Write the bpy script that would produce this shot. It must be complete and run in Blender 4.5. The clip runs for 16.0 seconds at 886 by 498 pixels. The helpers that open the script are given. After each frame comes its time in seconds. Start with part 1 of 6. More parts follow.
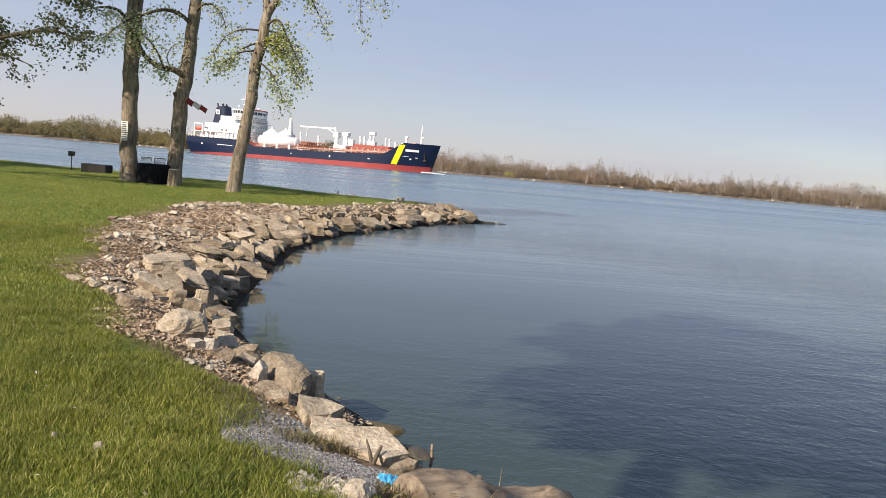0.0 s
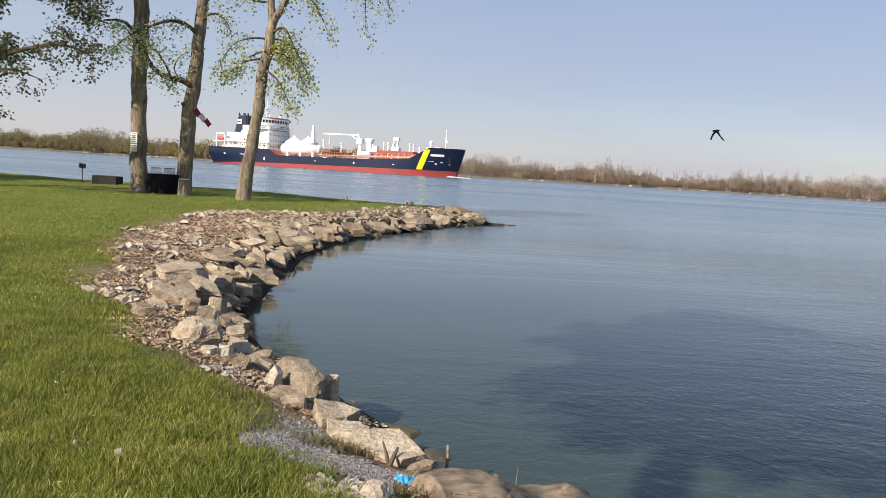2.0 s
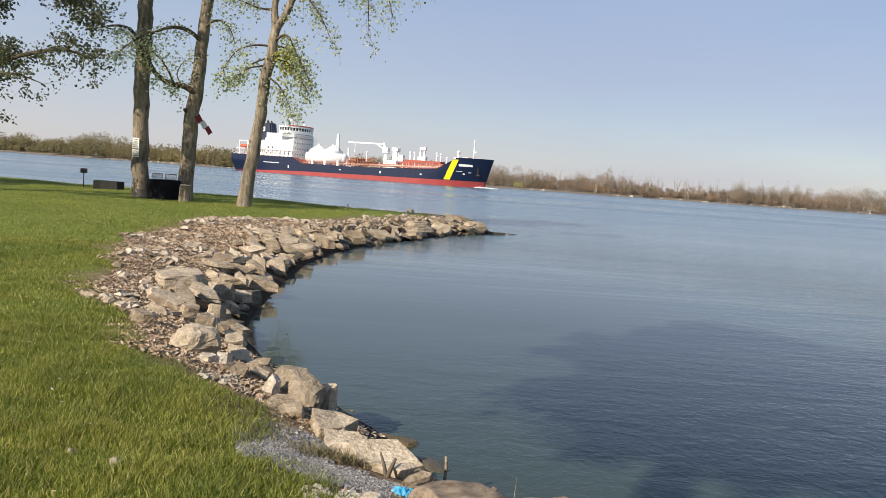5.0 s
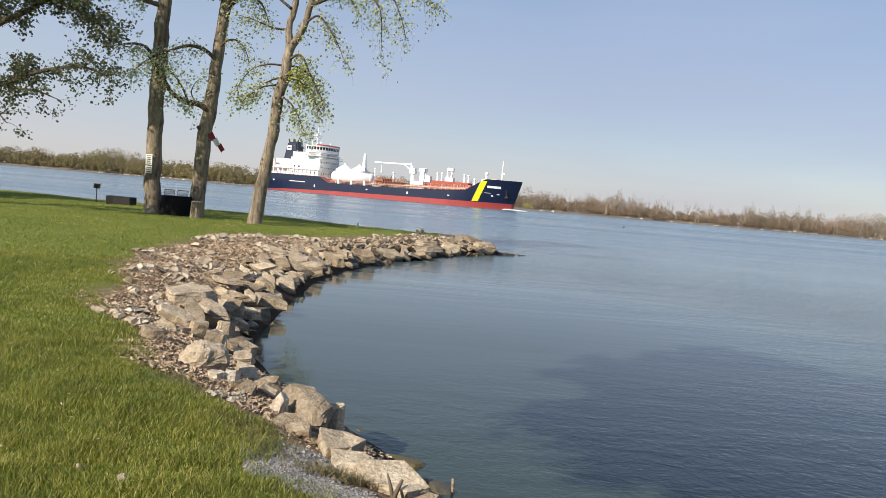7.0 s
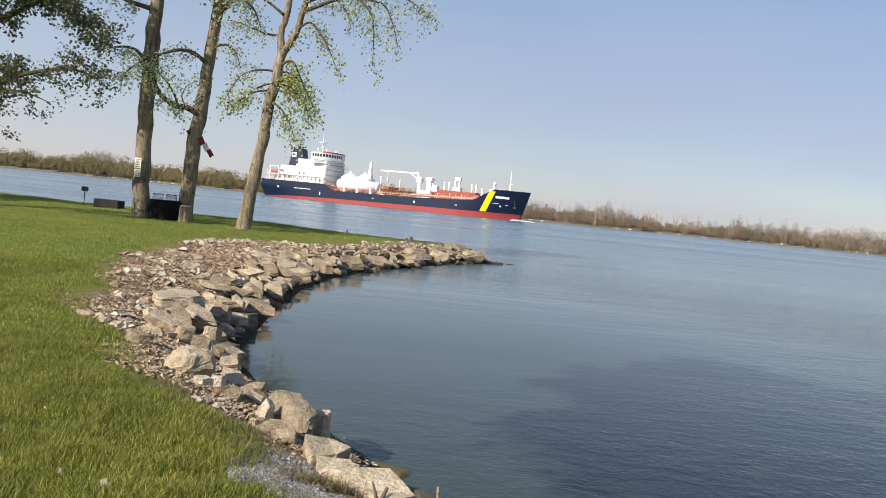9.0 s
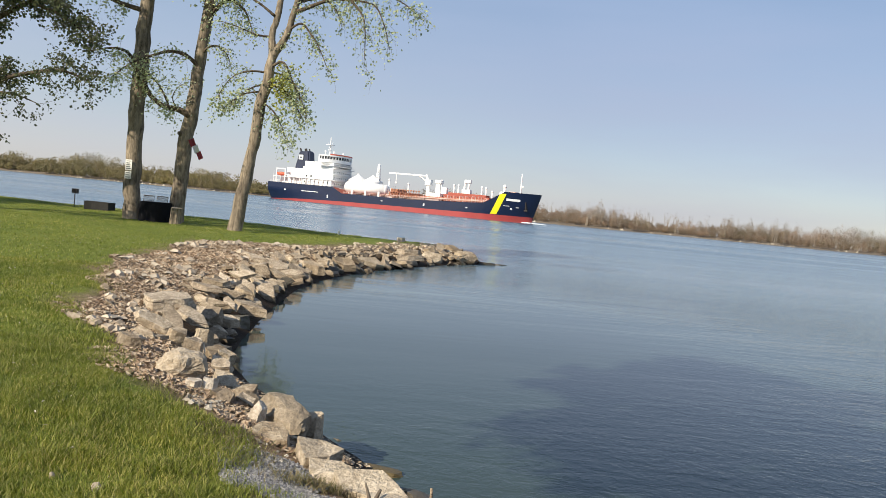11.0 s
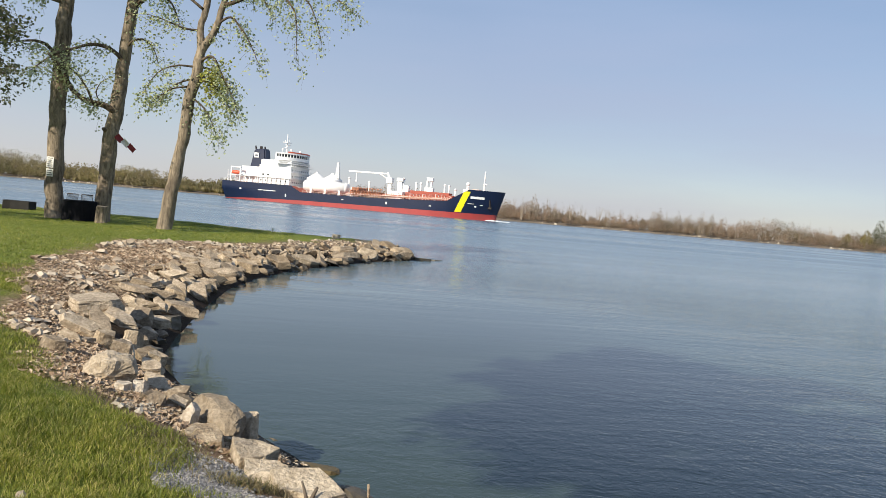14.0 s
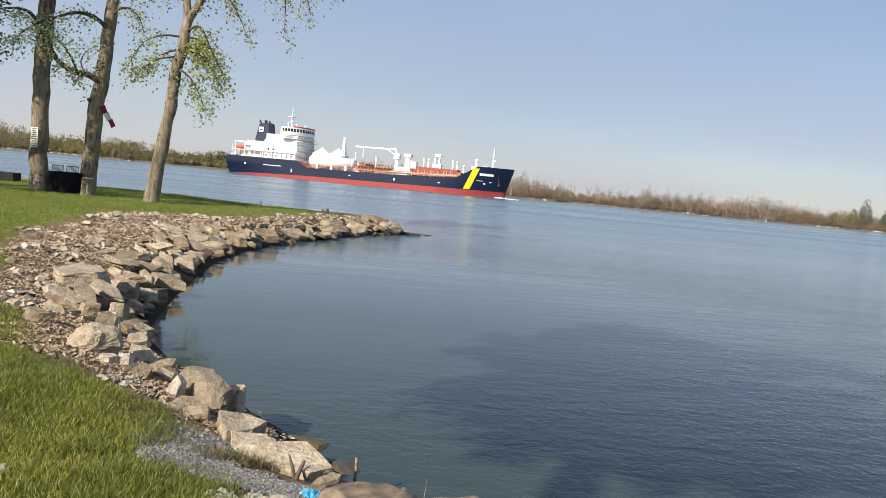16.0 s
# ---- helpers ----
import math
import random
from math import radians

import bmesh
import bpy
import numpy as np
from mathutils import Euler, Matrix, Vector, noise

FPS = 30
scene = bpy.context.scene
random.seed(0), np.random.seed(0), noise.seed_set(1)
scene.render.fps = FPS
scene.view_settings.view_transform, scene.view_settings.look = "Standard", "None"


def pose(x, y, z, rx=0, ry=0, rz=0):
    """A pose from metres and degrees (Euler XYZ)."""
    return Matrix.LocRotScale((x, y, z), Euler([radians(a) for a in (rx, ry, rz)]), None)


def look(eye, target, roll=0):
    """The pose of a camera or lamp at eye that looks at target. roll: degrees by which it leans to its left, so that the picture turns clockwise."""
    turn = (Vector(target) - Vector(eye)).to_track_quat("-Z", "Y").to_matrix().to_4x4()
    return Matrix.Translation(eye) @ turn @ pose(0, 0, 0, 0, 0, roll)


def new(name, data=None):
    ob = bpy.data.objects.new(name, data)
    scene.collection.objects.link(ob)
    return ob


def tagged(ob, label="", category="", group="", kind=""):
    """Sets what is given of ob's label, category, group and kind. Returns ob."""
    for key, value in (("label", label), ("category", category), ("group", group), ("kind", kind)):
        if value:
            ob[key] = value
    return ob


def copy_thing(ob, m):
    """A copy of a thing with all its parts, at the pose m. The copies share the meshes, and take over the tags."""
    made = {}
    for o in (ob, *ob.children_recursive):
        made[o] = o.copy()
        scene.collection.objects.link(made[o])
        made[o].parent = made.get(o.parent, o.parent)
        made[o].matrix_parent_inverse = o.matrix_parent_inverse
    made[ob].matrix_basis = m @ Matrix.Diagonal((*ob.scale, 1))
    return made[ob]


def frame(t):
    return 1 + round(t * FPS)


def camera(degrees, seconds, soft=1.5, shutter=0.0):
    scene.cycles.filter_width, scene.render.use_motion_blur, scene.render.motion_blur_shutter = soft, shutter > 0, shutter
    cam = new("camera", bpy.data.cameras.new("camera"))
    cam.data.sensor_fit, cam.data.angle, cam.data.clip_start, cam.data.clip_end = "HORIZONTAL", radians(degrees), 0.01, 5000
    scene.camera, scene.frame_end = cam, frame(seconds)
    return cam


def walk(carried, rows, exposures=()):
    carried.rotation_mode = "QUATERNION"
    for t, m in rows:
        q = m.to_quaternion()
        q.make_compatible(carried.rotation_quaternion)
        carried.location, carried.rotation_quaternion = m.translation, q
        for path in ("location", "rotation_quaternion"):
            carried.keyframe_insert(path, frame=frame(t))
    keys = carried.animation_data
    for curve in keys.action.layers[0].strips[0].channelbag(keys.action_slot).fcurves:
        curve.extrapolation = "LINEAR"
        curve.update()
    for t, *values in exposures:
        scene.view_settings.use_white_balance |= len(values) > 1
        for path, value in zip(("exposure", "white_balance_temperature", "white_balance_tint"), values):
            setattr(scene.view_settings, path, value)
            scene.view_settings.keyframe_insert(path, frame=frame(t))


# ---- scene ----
cam = camera(60.0, 16.0, 0.85)

def held(t, x, y, z, yaw, pitch, roll):
    """A row of the path: the camera turned by yaw, pitch and a lean to its left."""
    return t, pose(x, y, z, 90 + pitch, 0, yaw) @ pose(0, 0, 0, 0, 0, roll)


walk(cam, [
    held(0, 0.016, 0.024, 2.287, -1.619, -5.892, 4.961),
    held(0.5, 0.017, 0.010, 2.277, -0.771, -6.870, 3.688),
    held(1, 0.012, 0.004, 2.273, -1.175, -6.729, 2.914),
    held(1.5, 0.010, -0.006, 2.278, -0.704, -6.213, 3.077),
    held(2, 0.007, -0.010, 2.281, -0.867, -5.723, 3.508),
    held(2.5, 0.012, 0.019, 2.290, -0.809, -5.289, 3.417),
    held(3, 0.013, 0.020, 2.290, -0.858, -5.128, 3.100),
    held(3.5, 0.002, 0.013, 2.290, -0.902, -5.316, 4.391),
    held(4, 0.009, 0.026, 2.283, -0.891, -5.962, 3.751),
    held(6.5, 0.002, 0.000, 2.301, -0.332, -3.552, 4.988),
    held(7, -0.000, -0.000, 2.300, 0.000, -3.693, 4.887),
    held(7.5, 0.006, -0.001, 2.299, -0.023, -3.451, 4.369),
    held(8, 0.006, 0.003, 2.297, -0.274, -3.525, 4.931),
    held(8.5, 0.005, -0.012, 2.302, -0.584, -3.128, 5.543),
    held(11, 0.004, -0.005, 2.301, -1.330, -2.893, 5.516),
    held(11.5, 0.012, -0.003, 2.306, -2.033, -2.952, 4.913),
    held(12, 0.016, 0.000, 2.303, -2.527, -2.903, 4.901),
    held(12.5, 0.015, 0.000, 2.302, -3.398, -3.002, 4.772),
    held(13, 0.015, -0.034, 2.308, -4.435, -2.395, 5.293),
    held(13.5, 0.012, -0.024, 2.309, -5.423, -2.690, 5.472),
    held(14, 0.017, -0.044, 2.308, -6.102, -2.772, 5.009),
    held(14.5, 0.022, -0.002, 2.306, -6.875, -3.426, 4.560),
    held(15, 0.024, 0.006, 2.298, -6.929, -3.844, 4.490),
    held(15.5, 0.024, 0.006, 2.295, -7.185, -3.591, 4.797),
    held(16, 0.022, 0.023, 2.288, -7.082, -4.540, 5.474),
], [(0, 0.02, 6600, 14), (3, 0.02, 6570, 13), (7, 0.03, 6540, 11), (11, 0.02, 6510, 10), (16, 0.01, 6500, 10)])

# ---- light ----
SUN_FROM = Vector((-0.68, -0.73, 0.0)).normalized()
SUN_HEIGHT = radians(31)
world = bpy.data.worlds.new("evening_sky")
scene.world = world
world.use_nodes = True
sky = world.node_tree.nodes.new("ShaderNodeTexSky")
sky.sky_type, sky.sun_disc = "NISHITA", False
sky.sun_elevation, sky.sun_rotation = SUN_HEIGHT, math.atan2(SUN_FROM.x, SUN_FROM.y)
sky.air_density, sky.dust_density, sky.ozone_density, sky.altitude = 1.0, 0.4, 2.0, 0
# thin high haze with faint streaks over the whole sky
wn, wl = world.node_tree.nodes, world.node_tree.links
veil, veil_map, veil_ramp, veil_mix = wn.new("ShaderNodeTexNoise"), wn.new("ShaderNodeMapping"), wn.new("ShaderNodeMapRange"), wn.new("ShaderNodeMixRGB")
wl.new(wn.new("ShaderNodeTexCoord").outputs["Generated"], veil_map.inputs[0])
veil_map.inputs["Scale"].default_value, veil_map.inputs["Rotation"].default_value = (1.0, 2.2, 7.0), (0.1, 0.12, 0.4)
wl.new(veil_map.outputs[0], veil.inputs["Vector"])
veil.inputs["Scale"].default_value, veil.inputs["Detail"].default_value = 1.6, 6
wl.new(veil.outputs[0], veil_ramp.inputs["Value"])
veil_ramp.inputs["From Min"].default_value, veil_ramp.inputs["From Max"].default_value = 0.35, 0.7
veil_ramp.inputs["To Min"].default_value, veil_ramp.inputs["To Max"].default_value = 0.5, 0.78
# the haze thins out overhead
thin_z, thin_map, thin_mul = wn.new("ShaderNodeSeparateXYZ"), wn.new("ShaderNodeMapRange"), wn.new("ShaderNodeMath")
wl.new(wn["Texture Coordinate"].outputs["Generated"], thin_z.inputs[0])
wl.new(thin_z.outputs["Z"], thin_map.inputs["Value"])
for name, value in (("From Min", 0.22), ("From Max", 0.65), ("To Min", 1.0), ("To Max", 0.6)):
    thin_map.inputs[name].default_value = value
thin_mul.operation = "MULTIPLY"
wl.new(veil_ramp.outputs[0], thin_mul.inputs[0])
wl.new(thin_map.outputs[0], thin_mul.inputs[1])
wl.new(thin_mul.outputs[0], veil_mix.inputs[0])
wl.new(sky.outputs[0], veil_mix.inputs[1])
# whitish low down, bluer higher up
tone_map, tone_mix = wn.new("ShaderNodeMapRange"), wn.new("ShaderNodeMixRGB")
wl.new(thin_z.outputs["Z"], tone_map.inputs["Value"])
for name, value in (("From Min", 0.03), ("From Max", 0.3), ("To Min", 0.0), ("To Max", 1.0)):
    tone_map.inputs[name].default_value = value
tone_mix.inputs[1].default_value, tone_mix.inputs[2].default_value = (4.9, 5.0, 6.1, 1), (3.8, 5.0, 7.2, 1)
wl.new(tone_map.outputs[0], tone_mix.inputs[0])
wl.new(tone_mix.outputs[0], veil_mix.inputs[2])
# the haze is whiter on the side of the sun
glow_dot, glow_ramp, glow_mul = wn.new("ShaderNodeVectorMath"), wn.new("ShaderNodeValToRGB"), wn.new("ShaderNodeMixRGB")
glow_dot.operation = "DOT_PRODUCT"
wl.new(wn["Texture Coordinate"].outputs["Generated"], glow_dot.inputs[0])
glow_dot.inputs[1].default_value = (-0.5, 0.12, -0.25)
wl.new(glow_dot.outputs["Value"], glow_ramp.inputs[0])
for k, (at, tone) in enumerate(((0.0, (0.96, 0.96, 0.97, 1)), (0.34, (1.14, 1.12, 1.06, 1)))):
    glow_ramp.color_ramp.elements[k].position, glow_ramp.color_ramp.elements[k].color = at, tone
glow_mul.blend_type = "MULTIPLY"
glow_mul.inputs[0].default_value = 1.0
wl.new(veil_mix.outputs[0], glow_mul.inputs[1])
wl.new(glow_ramp.outputs[0], glow_mul.inputs[2])
wl.new(glow_mul.outputs[0], wn["Background"].inputs[0])
wn["Background"].inputs[1].default_value = 0.105
sun = new("sun", bpy.data.lights.new("sun", "SUN"))
sun.data.energy, sun.data.angle, sun.data.color = 5.8, radians(0.55), (1.0, 0.9, 0.74)
sun.matrix_world = look(SUN_FROM * 60 * math.cos(SUN_HEIGHT) + Vector((0, 0, 60 * math.sin(SUN_HEIGHT))), (0, 0, 0))


# ---- materials ----
class Nodes:
    """A short way to write node materials."""

    def __init__(self, name):
        self.mat = bpy.data.materials.new(name)
        self.mat.use_nodes = True
        self.tree = self.mat.node_tree
        self.out = self.tree.nodes["Principled BSDF"]

    def add(self, kind, ins=None, operation="", blend_type="", attribute_name="", use_clamp=False):
        n = self.tree.nodes.new("ShaderNode" + kind)
        if operation:
            n.operation = operation
        if blend_type:
            n.blend_type = blend_type
        if attribute_name:
            n.attribute_name = attribute_name
        if use_clamp:
            n.use_clamp = True
        for k, v in (ins or {}).items():
            self.put(n, k, v)
        return n

    def put(self, n, k, v):
        if hasattr(v, "outputs"):
            v = v.outputs[0]
        if isinstance(v, bpy.types.NodeSocket):
            self.tree.links.new(v, n.inputs[k])
        else:
            n.inputs[k].default_value = (*v, 1) if isinstance(v, tuple) and len(v) == 3 and n.inputs[k].type == "RGBA" else v

    def noise(self, vec, scale, detail=4, rough=0.55, stretch=None, distortion=0.0):
        if stretch:
            vec = self.add("Mapping", {"Vector": vec, "Scale": stretch})
        return self.add("TexNoise", {"Vector": vec, "Scale": scale, "Detail": detail, "Roughness": rough, "Distortion": distortion})

    def ramp(self, fac, *stops):
        r = self.add("ValToRGB", {"Fac": fac})
        e = r.color_ramp.elements
        while len(e) < len(stops):
            e.new(0.5)
        for k, (p, c) in zip(e, stops):
            k.position, k.color = p, (*c, 1) if isinstance(c, tuple) else (c, c, c, 1)
        return r

    def mix(self, fac, a, b, how="MIX"):
        m = self.add("MixRGB", {"Fac": fac, "Color1": a, "Color2": b}, blend_type=how)
        return m

    def math(self, op, a, b=0.5, clamp=False):
        return self.add("Math", {0: a, 1: b}, operation=op, use_clamp=clamp)

    def bump(self, height, strength, distance, normal=None):
        ins = {"Height": height, "Strength": strength, "Distance": distance}
        if normal:
            ins["Normal"] = normal
        return self.add("Bump", ins)

    def done(self, color=None, rough=None, normal=None, metal=None, spec=None):
        for k, v in (("Base Color", color), ("Roughness", rough), ("Normal", normal), ("Metallic", metal), ("Specular IOR Level", spec)):
            if v is not None:
                self.put(self.out, k, v)
        return self.mat


def surface(name, dark, light, scale=3.0, rough=0.8, relief=0.004, spread=0.0, island=False, stain=None, metal=0.0, fine=9.0, contrast=0.25, spec=0.5):
    """A mottled surface: two tones at two scales, fine relief, and, if asked, a lighter or darker tone for each object or piece."""
    n = Nodes(name)
    co = n.add("TexCoord").outputs["Object"]
    big, small = n.noise(co, scale, 5), n.noise(co, scale * fine, 6, 0.65)
    f = n.math("ADD", n.math("MULTIPLY", big, 0.6), n.math("MULTIPLY", small, 0.4))
    c = n.ramp(f, (0.5 - contrast, dark), (0.5 + contrast, light))
    if stain:
        blot = n.ramp(n.noise(co, scale * 0.6, 6, 0.7, distortion=0.8), (0.52, 0.0), (0.66, 1.0))
        c = n.mix(n.math("MULTIPLY", blot, 0.7), c, stain)
    if spread:
        rnd = n.add("NewGeometry").outputs["Random Per Island"] if island else n.add("ObjectInfo").outputs["Random"]
        c = n.mix(1.0, c, n.ramp(rnd, (0.0, 1 - spread), (1.0, 1 + spread)), "MULTIPLY")
    n.out.inputs["Roughness"].default_value = rough
    return n.done(c, n.math("ADD", n.math("MULTIPLY", small, 0.2), rough - 0.1), n.bump(f, 0.8, relief) if relief else None, metal, spec)


def tones(name, *colors, rough=0.7, island=True, glow=0.0):
    """Pieces that each take one of a row of colours."""
    n = Nodes(name)
    rnd = n.add("NewGeometry").outputs["Random Per Island"] if island else n.add("ObjectInfo").outputs["Random"]
    c = n.ramp(rnd, *[(k / max(1, len(colors) - 1), v) for k, v in enumerate(colors)])
    c = n.mix(0.5, c, n.ramp(n.noise(n.add("TexCoord").outputs["Object"], 0.7, 3), (0.3, 0.55), (0.7, 1.45)), "MULTIPLY")
    if glow:
        n.out.inputs["Subsurface Weight"].default_value = 0.0
    return n.done(c, rough)


def leafy(name, *colors, vary=0.0, fresh=(1.6, 1.25, 1.5)):
    """Thin leaves: light passes through them. vary: patches of duller and of yellower growth."""
    n = Nodes(name)
    c = n.ramp(n.add("NewGeometry").outputs["Random Per Island"], *[(k / (len(colors) - 1), v) for k, v in enumerate(colors)])
    if vary:
        here = n.add("NewGeometry").outputs["Position"]
        c = n.mix(0.9, c, n.ramp(n.noise(here, vary, 5, 0.65), (0.32, (0.68, 0.78, 0.66)), (0.5, (0.98, 0.96, 0.95)), (0.62, fresh)), "MULTIPLY")
        c = n.mix(0.8, c, n.ramp(n.noise(here, vary * 7, 4, 0.6), (0.35, (0.75, 0.8, 0.72)), (0.62, (1.15, 1.1, 1.1))), "MULTIPLY")
    n.put(n.out, "Base Color", c)
    n.out.inputs["Roughness"].default_value = 0.55
    thin = n.add("BsdfTranslucent", {"Color": c})
    m = n.add("MixShader", {0: 0.4, 1: n.out.outputs[0], 2: thin})
    n.tree.links.new(m.outputs[0], n.tree.nodes["Material Output"].inputs[0])
    return n.mat


def ground_material():
    n = Nodes("lawn_and_bank_soil")
    co = n.add("TexCoord").outputs["Object"]
    bank = n.add("Attribute", attribute_name="bank").outputs["Fac"]
    wob = n.math("MULTIPLY", n.math("SUBTRACT", n.noise(co, 0.8, 6, 0.7), 0.5), 2.0)
    edge = n.math("ADD", bank, wob)
    bare = n.ramp(n.math("MULTIPLY", edge, 0.1), (0.19, 1.0), (0.25, 0.0))
    patch = n.ramp(n.noise(co, 1.7, 6, 0.75), (0.62, 0.0), (0.74, 0.55))
    soil = n.ramp(n.noise(co, 14, 6, 0.7), (0.32, (0.11, 0.076, 0.05)), (0.5, (0.27, 0.195, 0.135)), (0.68, (0.42, 0.32, 0.23)))
    soil = n.mix(0.6, soil, n.ramp(n.noise(co, 1.3, 4), (0.35, (0.55, 0.5, 0.48)), (0.65, (1.25, 1.15, 1.05))), "MULTIPLY")
    turf = n.ramp(n.noise(co, 30, 6, 0.75), (0.3, (0.085, 0.115, 0.018)), (0.55, (0.19, 0.235, 0.04)), (0.75, (0.28, 0.3, 0.085)))
    turf = n.mix(0.75, turf, n.ramp(n.noise(co, 0.35, 5, 0.6), (0.3, (0.8, 0.86, 0.8)), (0.5, (1.02, 1.0, 1.0)), (0.68, (1.25, 1.12, 1.1))), "MULTIPLY")
    turf = n.mix(n.math("MULTIPLY", patch, 0.5), turf, (0.2, 0.17, 0.07))
    # damp soil at the waterline, and the shade between the rocks painted in above it
    wet = n.ramp(n.math("MULTIPLY", n.math("ADD", bank, n.math("MULTIPLY", n.math("SUBTRACT", n.noise(co, 2.2, 4), 0.5), 0.8)), 0.5), (0.07, 0.16), (0.42, 0.3), (0.75, 1.0))
    c = n.mix(1.0, n.mix(bare, turf, soil), wet, "MULTIPLY")
    h = n.math("ADD", n.noise(co, 22, 6, 0.7), n.math("MULTIPLY", n.noise(co, 90, 3), 0.4))
    return n.done(c, 0.9, n.bump(h, 1.0, 0.035), spec=0.2)


def water_material():
    n = Nodes("river_water")
    flow = n.add("TexCoord").outputs["Object"]
    here = n.add("NewGeometry").outputs["Position"]
    # silt close to the bank; farther out, sky reflection is painted in pale blue
    mud = n.noise(here, 0.11, 4, 0.5, distortion=0.6)
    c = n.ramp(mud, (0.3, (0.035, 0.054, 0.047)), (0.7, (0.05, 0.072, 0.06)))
    sky_sheen = n.add("MapRange", {"Value": n.add("VectorMath", {0: here, 1: (-1.0, 8.0, 0.0)}, operation="DISTANCE").outputs["Value"],
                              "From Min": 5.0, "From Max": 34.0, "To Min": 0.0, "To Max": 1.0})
    c = n.mix(sky_sheen.outputs[0], c, (0.12, 0.19, 0.245))
    fine = n.noise(flow, 9.0, 3, 0.6, stretch=(1.15, 0.9, 1.0), distortion=0.3)
    mid = n.noise(flow, 2.6, 4, 0.6, stretch=(0.7, 1.3, 1.0), distortion=0.5)
    slow = n.noise(flow, 0.34, 4, 0.55, stretch=(0.55, 1.2, 1.0), distortion=0.6)
    # calm slicks and ruffled bands
    gust = n.ramp(n.noise(here, 0.035, 5, 0.6, stretch=(0.35, 1.6, 1.0), distortion=0.5), (0.4, 0.3), (0.6, 1.0))
    shelter = n.add("MapRange", {"Value": n.add("VectorMath", {0: here, 1: (-2.5, 16.5, 0.0)}, operation="DISTANCE").outputs["Value"],
                                 "From Min": 6.0, "From Max": 15.0, "To Min": 0.04, "To Max": 1.0})
    h = n.math("ADD", n.math("MULTIPLY", fine, 0.018), n.math("ADD", n.math("MULTIPLY", mid, 0.032), n.math("MULTIPLY", slow, 0.05)))
    away = n.add("MapRange", {"Value": n.add("SeparateXYZ", {0: here}).outputs["Y"], "From Min": 12.0, "From Max": 80.0, "To Min": 0.0, "To Max": 1.0})
    h = n.math("MULTIPLY", n.math("MULTIPLY", h, n.math("SUBTRACT", 1.0, n.math("MULTIPLY", away.outputs[0], 0.55))), n.math("MULTIPLY", gust, shelter.outputs[0]))
    # long low swells and wind streaks out on the river
    swell = n.noise(flow, 0.06, 4, 0.6, stretch=(0.3, 1.7, 1.0), distortion=0.3)
    streak = n.noise(flow, 0.5, 5, 0.68, stretch=(0.22, 1.0, 1.0), distortion=0.8)
    h = n.math("ADD", h, n.math("MULTIPLY", n.math("ADD", n.math("MULTIPLY", swell, 0.45), n.math("MULTIPLY", streak, 0.17)), away.outputs[0]))
    n.out.inputs["IOR"].default_value = 1.333
    band = n.ramp(n.noise(here, 0.045, 5, 0.62, stretch=(0.12, 1.0, 1.0), distortion=0.7), (0.38, 0.02), (0.62, 0.15))
    rough = n.math("ADD", n.math("ADD", n.math("MULTIPLY", shelter.outputs[0], 0.06), 0.05), n.math("MULTIPLY", band, away.outputs[0]))
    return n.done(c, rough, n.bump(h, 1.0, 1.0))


def bark_material(name, dark, light, grain=(1.0, 1.0, 0.22), relief=0.03):
    n = Nodes(name)
    co = n.add("TexCoord").outputs["Object"]
    ridge = n.noise(co, 9, 6, 0.7, stretch=grain, distortion=0.5)
    big = n.noise(co, 0.9, 4, 0.6)
    c = n.ramp(ridge, (0.33, dark), (0.62, light))
    c = n.mix(0.8, c, n.ramp(big, (0.36, (0.6, 0.58, 0.55)), (0.6, (1.15, 1.12, 1.05))), "MULTIPLY")
    return n.done(c, 0.92, n.bump(ridge, 1.0, relief), spec=0.2)


def stone_material(name, dark, light, stain):
    """Weathered stone in world-sized grain: blotches, pits, rust-brown stains and a tone of its own for each stone."""
    n = Nodes(name)
    here = n.add("NewGeometry").outputs["Position"]
    blotch, grain, pits = n.noise(here, 4.5, 5, 0.62, distortion=0.5), n.noise(here, 26, 7, 0.72), n.add("TexVoronoi", {"Vector": here, "Scale": 38.0})
    f = n.math("ADD", n.math("MULTIPLY", blotch, 0.45), n.math("MULTIPLY", grain, 0.55))
    c = n.ramp(f, (0.36, tuple(v * 0.75 for v in dark)), (0.46, dark), (0.62, light))
    c = n.mix(n.ramp(n.noise(here, 2.6, 7, 0.72, distortion=1.2), (0.52, 0.0), (0.68, 0.6)), c, stain)
    c = n.mix(n.ramp(n.noise(here, 60, 4, 0.8), (0.66, 0.0), (0.74, 0.35)), c, tuple(v * 1.2 for v in light))
    c = n.mix(1.0, c, n.ramp(n.add("ObjectInfo").outputs["Random"], (0.0, (0.6, 0.57, 0.54)), (0.5, (0.95, 0.92, 0.89)), (1.0, (1.22, 1.2, 1.17))), "MULTIPLY")
    wet = n.add("SeparateXYZ", {0: here}).outputs["Z"]
    c = n.mix(1.0, c, n.ramp(n.math("ADD", wet, n.math("MULTIPLY", blotch, 0.08)), (0.1, 0.3), (0.24, 1.0)), "MULTIPLY")
    h = n.math("ADD", n.math("MULTIPLY", grain, 0.6), n.math("ADD", n.math("MULTIPLY", blotch, 0.8), n.math("MULTIPLY", pits.outputs["Distance"], 0.25)))
    return n.done(c, 0.9, n.bump(h, 1.0, 0.024), spec=0.2)


